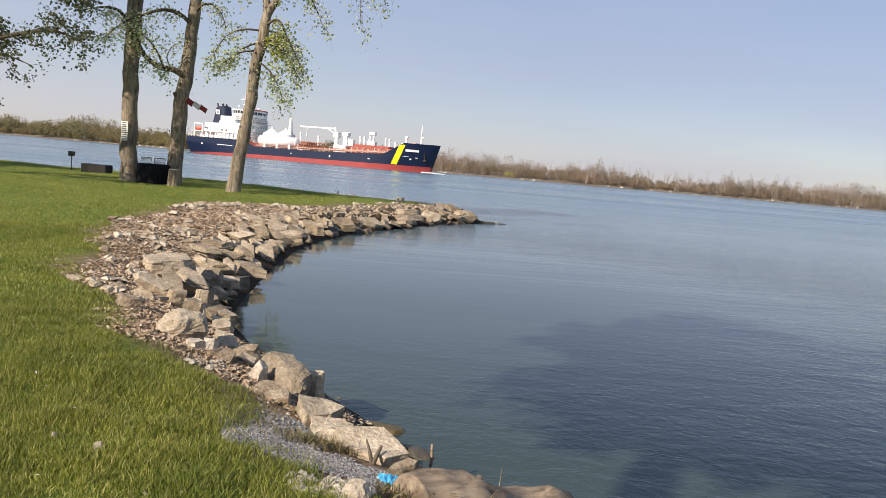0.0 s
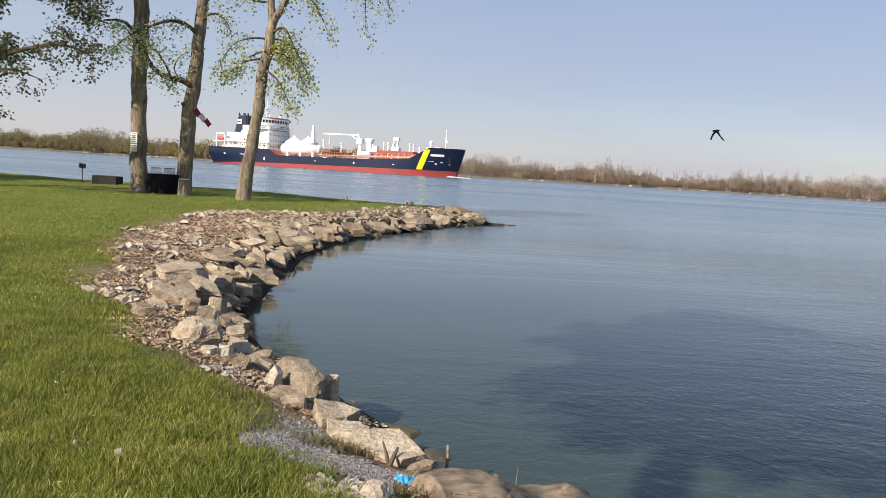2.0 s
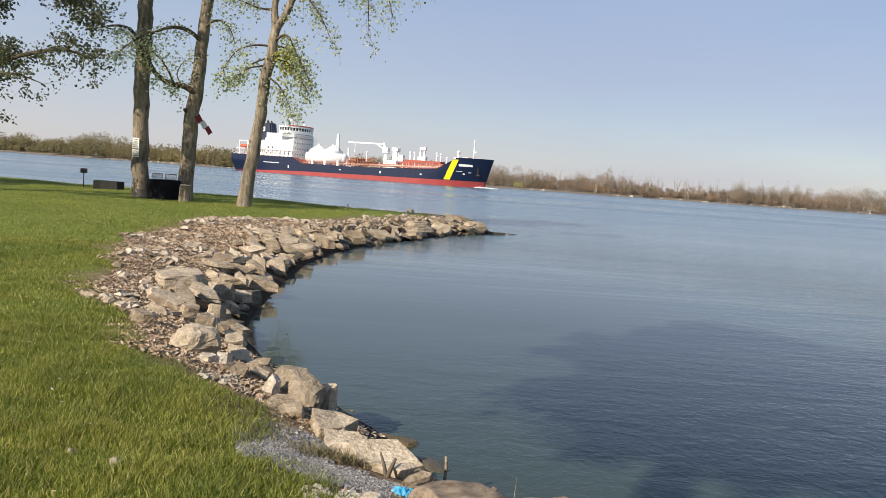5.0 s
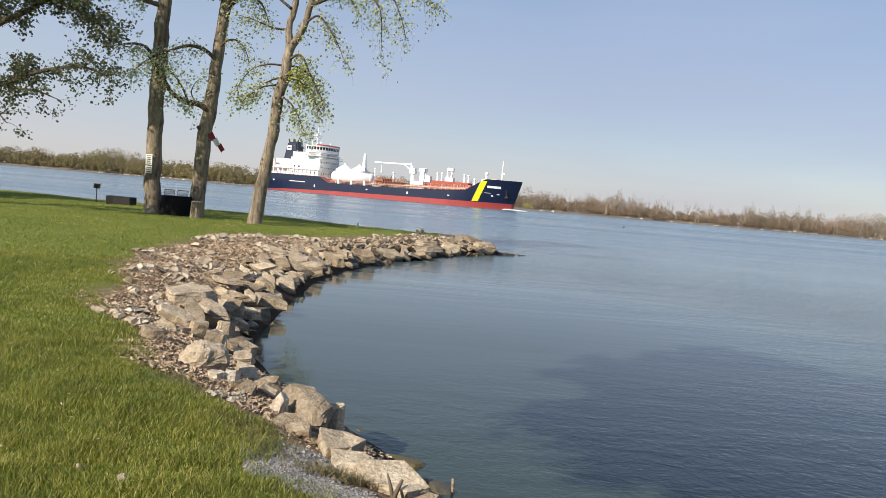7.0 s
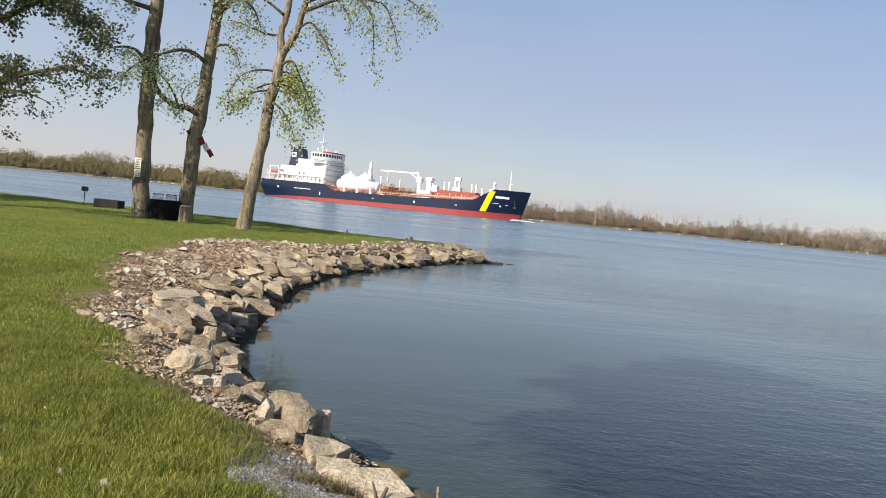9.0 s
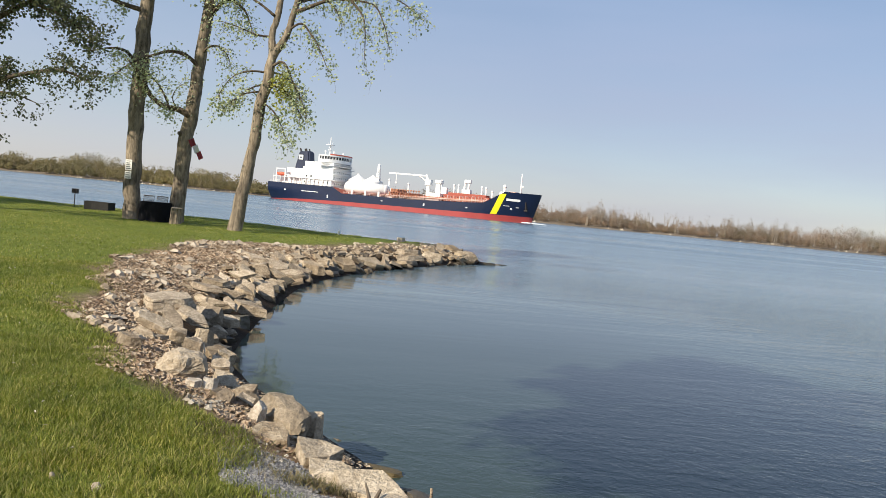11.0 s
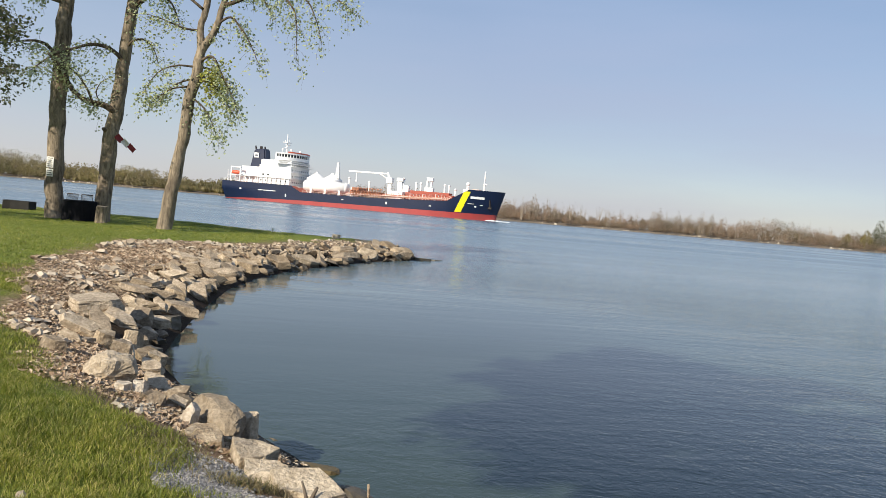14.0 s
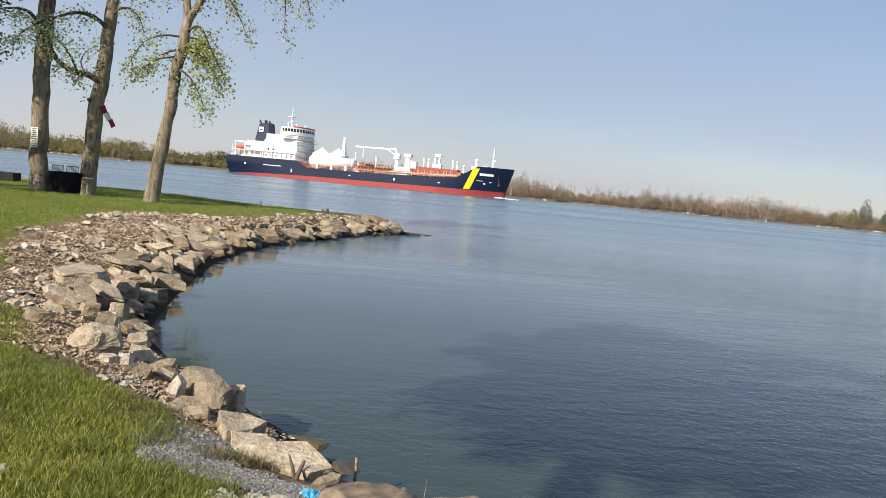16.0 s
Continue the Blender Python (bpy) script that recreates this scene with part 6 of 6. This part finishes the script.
    for k in range(23):
        a = radians(-98 + 196 * k / 22)
        x, y = 31.0 + 8.15 * math.cos(a), 11.05 * math.sin(a)
        b = bmesh.new()
        rod(b, (x, y, 20.9), (x, y, 22.4), 0.2, None, 6)
        part("mullion", b, SHIP_WHITE, bridge)
    sweep("bridge_roof", 22.32, 22.95, 0.25, SHIP_WHITE, bridge)
    sweep("roof_trim", 22.97, 23.55, 0.2, BRIDGE_RED, bridge, "orange-red roof edge", a0=-62, a1=62, thick=0.5)
    b = bmesh.new()
    for k in range(15):
        a, c = radians(-98 + 196 * k / 15), radians(-98 + 196 * (k + 1) / 15)
        rod(b, (31.0 + 8.7 * math.cos(a), 11.6 * math.sin(a), 18.9), (31.0 + 8.7 * math.cos(c), 11.6 * math.sin(c), 18.9), 0.12, None, 5)
        rod(b, (31.0 + 8.7 * math.cos(a), 11.6 * math.sin(a), 18.0), (31.0 + 8.7 * math.cos(a), 11.6 * math.sin(a), 18.95), 0.08, None, 5)
    part("bridge_rail", b, SHIP_WHITE, bridge)
    sweep("lower_walkway", 17.85, 18.05, 0.5, SHIP_WHITE, bridge)
    b = bmesh.new()
    rod(b, (29, 0, 23), (29, 0, 32.2), 0.45, 0.2, 8)
    box(b, 27.8, 30.2, -2.2, 2.2, 28.2, 28.5)
    box(b, 28.5, 29.5, -1.4, 1.4, 25.8, 26.1)
    rod(b, (29, -2, 28.4), (29, -2, 29.4), 0.1)
    rod(b, (29, 2, 28.4), (29, 2, 30), 0.1)
    part("radar_mast", b, SHIP_WHITE, ship)
    white("radar_scanner", (29.2, 29.7, -2.0, 2.0, 27.0, 27.35), bevel=0.05)
    for x, y in ((33.5, -4), (33.5, 5), (31.5, -8.5)):
        b = bmesh.new()
        rod(b, (x, y, 23.1), (x, y, 24.2), 0.15)
        bmesh.ops.create_uvsphere(b, u_segments=10, v_segments=8, radius=0.55, matrix=Matrix.Translation((x, y, 24.6)))
        part("radome", b, SHIP_WHITE, ship, smooth=True)
    # funnel
    white("funnel_casing", (9.5, 20.2, -6.0, 6.0, 8.0, 15.8), (12, 20.2, -8.0, 8.0, 8.0, 12.0))
    b = bmesh.new()
    vs = [b.verts.new(p) for p in ((11.8, -3.6, 14.6), (20.0, -3.2, 14.6), (20.0, 3.2, 14.6), (11.8, 3.6, 14.6), (13.6, -3.0, 24.2), (18.9, -2.6, 24.7), (18.9, 2.6, 24.7), (13.6, 3.0, 24.2))]
    for q in ((0, 1, 5, 4), (1, 2, 6, 5), (2, 3, 7, 6), (3, 0, 4, 7), (4, 5, 6, 7), (3, 2, 1, 0)):
        b.faces.new([vs[i] for i in q])
    bmesh.ops.bevel(b, geom=b.edges[:], offset=0.5, segments=3, affect="EDGES")
    funnel = part("funnel", b, HULL_BLUE, ship, "navy blue funnel")
    white("emblem", (13.9, 16.3, -3.42, -3.3, 20.2, 22.5), parent=funnel, label="white square emblem", bevel=0.0)
    white("emblem_bar", (14.4, 15.8, -3.5, -3.43, 21.0, 21.6), material=HULL_BLUE, parent=funnel, bevel=0.0)
    for x, y in ((13.6, -1.2), (15, 0.8), (16.6, -0.8), (17, 1.4)):
        b = bmesh.new()
        rod(b, (x, y, 24.2), (x - 0.5, y, 25.8), 0.42, 0.36, 10)
        part("exhaust_pipe", b, IRON, funnel)
    # after deck: gantries, lifeboat, posts
    white("aft_gantry", (5.4, 5.9, -9, -8.5, 8, 15), (10.2, 10.7, -9, -8.5, 8, 15), (5.4, 10.7, -9.1, -8.4, 14.6, 15.1), (5.4, 5.9, 8.5, 9, 8, 15), (5.4, 5.9, -9, 9, 14.6, 15.1), (4, 12, -9.3, -8.2, 11.0, 11.25), bevel=0.0)
    white("deck_shelter", (6.2, 9.6, -6, 6, 8.0, 12.2), (13, 13.4, -9.8, -9.4, 8, 11.2), (16, 16.4, -9.8, -9.4, 8, 11.2), (19, 19.4, -9.8, -9.4, 8, 11.2), (12.5, 20, -10, -6, 11.2, 11.5), bevel=0.0)
    b = bmesh.new()
    bmesh.ops.create_uvsphere(b, u_segments=14, v_segments=8, radius=1.0, matrix=Matrix.Translation((8, -8.4, 12.4)) @ Matrix.Diagonal((2.6, 1.0, 0.9, 1)))
    part("rescue_boat", b, BRIDGE_RED, ship, "orange-red rescue boat", True)
    for x in (3.5, 10, 20.5):
        b = bmesh.new()
        rod(b, (x, -8, 8.2), (x, -8, 13.5), 0.14, 0.08, 6)
        part("light_post", b, SHIP_WHITE, ship)
    # gas tanks forward of the bridge
    for x in (45.0, 53.0):
        b = bmesh.new()
        rod(b, (x, 1, 5.4), (x, 1, 12.6), 4.6, 4.6, 28)
        rod(b, (x, 1, 12.6), (x, 1, 15.0), 4.6, 0.9, 28)
        rod(b, (x, 1, 15.0), (x, 1, 15.7), 0.7, 0.6, 12)
        part("deck_tank", b, SHIP_WHITE, ship, "white tank with a conical roof", False)
    for y, z, r in ((-5.0, 9.0, 2.5),):
        b = bmesh.new()
        rod(b, (43, y, z), (63, y, z), r, r, 24)
        for x, s in ((43, -1), (63, 1)):
            bmesh.ops.create_uvsphere(b, u_segments=24, v_segments=10, radius=r, matrix=Matrix.Translation((x, y, z)) @ Matrix.Diagonal((0.55, 1, 1, 1)))
        part("gas_tank", b, SHIP_WHITE, ship, "long white horizontal gas tank", True)
    for x in (46, 53, 60):
        white("tank_saddle", (x, x + 1, -7.4, -2.6, 5.3, 7.6), bevel=0.05)
    white("pump_house", (63, 68, -4, 4, 5.4, 9.8), bevel=0.05)
    b = bmesh.new()
    for x, y in ((55.2, -0.8), (56.8, -0.8), (56.8, 0.8), (55.2, 0.8)):
        rod(b, (x, y, 13), (56 + (x - 56) * 0.35, y * 0.35, 21), 0.2, 0.16, 6)
    for k in range(6):
        z = 13.6 + k * 1.3
        f = 1 - 0.65 * (z - 13) / 8
        box(b, 56 - 0.95 * f, 56 + 0.95 * f, -0.95 * f, 0.95 * f, z, z + 0.55)
    part("vent_mast", b, SHIP_WHITE, ship, "white lattice vent mast")
    # crane
    b = bmesh.new()
    rod(b, (82, 0, 5.5), (82, 0, 13.0), 1.15, 0.95, 14)
    box(b, 80.6, 83.4, -1.4, 1.4, 13, 15.6, 0.2)
    rod(b, (81.6, 0, 15.2), (80.6, 0, 18), 0.7, 0.45, 8)
    part("crane_pedestal", b, SHIP_WHITE, ship)
    b = bmesh.new()
    box(b, 61.5, 80.8, -0.35, 0.35, 16.9, 17.6, 0.1)
    rod(b, (82.2, 0, 14), (77, 0, 17), 0.3)
    part("crane_boom", b, SHIP_WHITE, ship, "white horizontal crane boom")
    b = bmesh.new()
    rod(b, (65.5, 0, 16.9), (65.5, 0, 13.2), 0.2)
    box(b, 65.1, 65.9, -0.4, 0.4, 12.6, 13.4, 0.1)
    part("crane_hook", b, SHIP_WHITE, ship)
    # manifold: pipes, valves and frames
    g = random.Random(77)
    for k in range(12):
        b = bmesh.new()
        y = -9.6 + k * 0.75
        z = 6.6 + 0.22 * (k % 4)
        rod(b, (64 + g.uniform(0, 3), y, z), (112, y * 0.9, z + 1.0), 0.2, None, 7)
        part("deck_pipe", b, (PIPE_ORANGE, PIPE_PINK, DECK_RED)[k % 3], ship)
    for k in range(11):
        b = bmesh.new()
        x = 67.5 + k * 1.35
        rod(b, (x, -10.2, 8.2), (x, 10.2, 8.2), 0.26, None, 8)
        rod(b, (x, -10.2, 8.2), (x, -10.2, 6.4), 0.24, None, 8)
        rod(b, (x, -8.2, 7.0), (x, -8.2, 9.6), 0.2, 0.12, 7)
        rod(b, (x - 0.4, -8.2, 9.6), (x + 0.4, -8.2, 9.6), 0.3, None, 8)
        part("manifold_pipe", b, PIPE_ORANGE, ship, "orange-brown manifold pipe")
    for k in range(16):
        b = bmesh.new()
        x = 66 + k * 2.9
        z = deck_height(x)
        rod(b, (x, -8.6, z), (x, -8.6, z + 2.6), 0.12, None, 5)
        rod(b, (x, -4.0, z), (x, -4.0, z + 2.6), 0.12, None, 5)
        rod(b, (x, -8.6, z + 2.6), (x, -4, z + 2.6), 0.12, None, 5)
        part("pipe_frame", b, PIPE_PINK if k % 2 else SHIP_WHITE, ship)
    b = bmesh.new()
    box(b, 66, 69.5, -6, 6, 6, 9.8, 0.1)
    part("valve_house", b, PIPE_ORANGE, ship)
    white("deck_house", (84, 90.5, -6.5, 3, 5.5, 9.6), label="white deck house amidships")
    white("deck_tower", (86, 88.2, -1.2, 1.2, 9.5, 14.2), (85.6, 88.8, -1.6, 1.6, 14.2, 15.8), (89, 91.5, -1.2, 1.2, 9.0, 12.6), bevel=0.25)
    white("pipe_trunk", (91, 113, -4.0, 4.0, 6.0, 9.6), (93, 111, -3.0, 3.0, 9.6, 10.6), material=DECK_RED, label="long red-brown deck trunk")
    b = bmesh.new()
    for x0, x1 in ((99.4, 100.5), (101.3, 102.8)):
        rod(b, (x0, 0, 10.5), (x0 * 0.5 + x1 * 0.5, 0, 16.6), 0.55, 0.45, 8)
    box(b, 98.9, 102.9, -1.3, 1.3, 10.4, 12.4, 0.2)
    box(b, 99.6, 102.6, -0.9, 0.9, 15.4, 16.9, 0.2)
    part("vent_tower", b, SHIP_WHITE, ship)
    for x, z in ((94.6, 14.0), (96.8, 14.0), (108, 14.1), (110, 13.8), (113, 12.4), (88.5, 15.5), (72, 12.8), (62, 14)):
        b = bmesh.new()
        rod(b, (x, 0, 7), (x, 0, z), 0.42, 0.36, 10)
        bmesh.ops.create_uvsphere(b, u_segments=10, v_segments=6, radius=0.6, matrix=Matrix.Translation((x, 0, z)))
        part("vent_post", b, SHIP_WHITE, ship, smooth=True)
    # bow
    b = bmesh.new()
    rod(b, (118.6, 0, 7), (118.6, 0, 14.6), 0.8, 0.6, 10)
    bmesh.ops.create_uvsphere(b, u_segments=10, v_segments=8, radius=0.9, matrix=Matrix.Translation((118.6, 0, 15.3)))
    box(b, 116.8, 119.2, -1.5, 1.5, 7, 12.9, 0.2)
    part("bow_vent", b, SHIP_WHITE, ship)
    b = bmesh.new()
    rod(b, (126, 0, 11.5), (126, 0, 21.4), 0.5, 0.25, 8)
    box(b, 125.6, 127.2, -0.3, 0.3, 15.6, 16.1)
    part("foremast", b, SHIP_WHITE, ship)
    white("windlass_house", (121.5, 124.5, -3, 3, 11.5, 13.2), material=PIPE_PINK)
    # foam at the stem and along the side
    b = bmesh.new()
    g = random.Random(6)
    for k in range(90):
        f = g.random()
        x = 130.0 + 8.5 * f
        y = -(half_breadth(min(x, 132.4), 0.2) + abs(g.gauss(0, 0.8)) + 0.15)
        s = g.uniform(0.3, 0.9) * (1 - 0.6 * f)
        bmesh.ops.create_icosphere(b, subdivisions=1, radius=1.0, matrix=Matrix.Translation((x, y + 1.0 * f, 0.05)) @ Matrix.Diagonal((s * 2.2, s, s * 0.65, 1)))
    tagged(part("bow_foam", b, FOAM, ship, "white foam at the bow", True), kind="stuff")
    return ship


SHIP = build_ship()


# ---- birds ----
def build_bird():
    t = thing("swallow", "small dark swallow in flight", "bird")
    bm = bmesh.new()
    bmesh.ops.create_uvsphere(bm, u_segments=14, v_segments=8, radius=1.0, matrix=Matrix.Diagonal((0.075, 0.022, 0.022, 1)))
    bmesh.ops.create_uvsphere(bm, u_segments=10, v_segments=6, radius=0.021, matrix=Matrix.Translation((0.07, 0, 0.006)))
    rod(bm, (0.088, 0, 0.005), (0.105, 0, 0.002), 0.006, 0.001, 6)
    part("body", bm, FEATHER, t, smooth=True)
    bm = bmesh.new()
    for s in (-1, 1):
        q = [bm.verts.new(p) for p in ((-0.06, 0, 0), (-0.055, s * 0.016, 0.002), (-0.15, s * 0.035, 0), (-0.11, s * 0.008, 0))]
        bm.faces.new(q)
    bmesh.ops.solidify(bm, geom=bm.faces[:], thickness=0.003)
    part("tail", bm, FEATHER, t)
    wings = []
    for s in (-1, 1):
        bm = bmesh.new()
        q = [bm.verts.new(p) for p in ((0.035, 0, 0), (0.04, s * 0.06, 0.012), (0.0, s * 0.165, 0.002), (-0.06, s * 0.2, -0.004), (-0.025, s * 0.1, 0.004), (-0.035, 0, 0))]
        bm.faces.new(q)
        bmesh.ops.solidify(bm, geom=bm.faces[:], thickness=0.004)
        wings.append(part("wing", bm, FEATHER, t))
    return t, wings


SWALLOW, WINGS = build_bird()
SWALLOW.scale = (0.75, 0.75, 0.75)


FAR_SWALLOW, FAR_WINGS = build_bird()
FAR_SWALLOW.scale = (1.15, 1.15, 1.15)


# ---- what moves ----
def motions():
    # the tanker, stern first in its own space, heading down the river towards the near bank
    h = Vector((math.cos(radians(-22.07)), math.sin(radians(-22.07)), 0))
    stern = Vector((-120.87, 403.68, 0))
    walk(SHIP, [(t, Matrix.Translation(stern + h * 4.285 * t) @ pose(0, 0, 0, 0, 0, -22.07)) for t in (0, 4, 8, 12, 16)])
    # the river drifts slowly
    walk(river, [(0, pose(0, 0, 0)), (8, pose(1.2, -0.4, 0)), (16, pose(2.4, -0.8, 0))])
    # the swallow: in over the river, a turn above the cove, out low over the near water
    path = [(0.0, 14, -3, 6.0), (0.9, 8, 2, 4.2), (1.8, 3.47, 6.76, 3.13), (1.9, 3.34, 7.70, 3.05), (2.0, 3.15, 8.74, 2.93), (2.1, 2.85, 10.00, 2.85), (2.2, 2.61, 11.31, 2.61), (2.3, 2.36, 12.69, 2.37), (2.4, 1.81, 14.20, 2.19), (2.5, 1.28, 15.77, 2.02),
            (2.7, -0.07, 18.22, 1.52), (2.9, -1.46, 18.96, 1.48), (3.1, -2.9, 17.6, 1.05), (3.3, -3.0, 14.9, 0.6), (3.5, -2.2, 11.6, 0.25), (3.7, -0.79, 8.98, 0.13), (3.8, 0.41, 8.41, 0.12), (3.9, 1.30, 7.92, 0.14), (4.0, 1.99, 7.36, 0.16), (4.1, 2.61, 6.95, 0.21), (4.2, 3.11, 6.52, 0.28),
            (4.6, 5.6, 5.2, 0.7), (5.5, 13, 2, 3), (8, 34, -6, 9), (16, 90, -40, 20)]
    rows = []
    for k, (t, x, y, z) in enumerate(path):
        a, b = path[max(0, k - 1)], path[min(len(path) - 1, k + 1)]
        yaw = math.degrees(math.atan2(b[2] - a[2], b[1] - a[1]))
        climb = math.degrees(math.atan2(b[3] - a[3], math.hypot(b[1] - a[1], b[2] - a[2])))
        rows.append((t, pose(x, y, z, 0, -climb, yaw)))
    walk(SWALLOW, rows)
    for s, wing in ((-1, WINGS[0]), (1, WINGS[1])):
        walk(wing, [(k * 0.1, pose(0, 0, 0, s * (38 if k % 2 else -52), 0, 0)) for k in range(161)])
    # another swallow, far out and low over the river, crossing to the upper reach
    out = [(0, 95, 96, 9), (4, 52, 88, 3.5), (6, 24, 80, 1.2), (6.8, 16.6, 70, 1.25), (7.0, 16.0, 69, 1.15), (7.2, 14.95, 70, 0.86), (7.4, 13.9, 72, 0.84), (7.6, 12.75, 74, 0.9), (8.4, 7.5, 84, 1.2), (10, -4, 105, 2.2), (16, -70, 180, 8)]
    rows = []
    for k, (t, x, y, z) in enumerate(out):
        a, b = out[max(0, k - 1)], out[min(len(out) - 1, k + 1)]
        rows.append((t, pose(x, y, z, 0, 0, math.degrees(math.atan2(b[2] - a[2], b[1] - a[1])) % 360)))
    walk(FAR_SWALLOW, rows)
    for s, wing in ((-1, FAR_WINGS[0]), (1, FAR_WINGS[1])):
        walk(wing, [(k * 0.1, pose(0, 0, 0, s * (-40 if k % 2 else 38), 0, 0)) for k in range(161)])
    # the flag's strips, hanging and lifting in the light wind
    lift = [(0.0, -28), (1.5, -38), (3.5, -66), (5.0, -52), (7.0, -52), (9.0, -55), (11.0, -60), (12.5, -34), (14.5, -44), (16.0, -60)]
    for k, strip in enumerate(FLAG_STRIPS):
        rows = []
        for t, a in lift:
            sag = radians(a + 6)
            at = Vector((0.02 + 0.3 * k * math.cos(sag), -0.02 - 0.03 * k, 0.0 + 0.3 * k * math.sin(sag)))
            rows.append((t, Matrix.Translation(at) @ pose(0, 0, 0, 8 * math.sin(t * 2 + k), -a, 6 * math.sin(t * 1.3 + k))))
        walk(strip, rows)


motions()
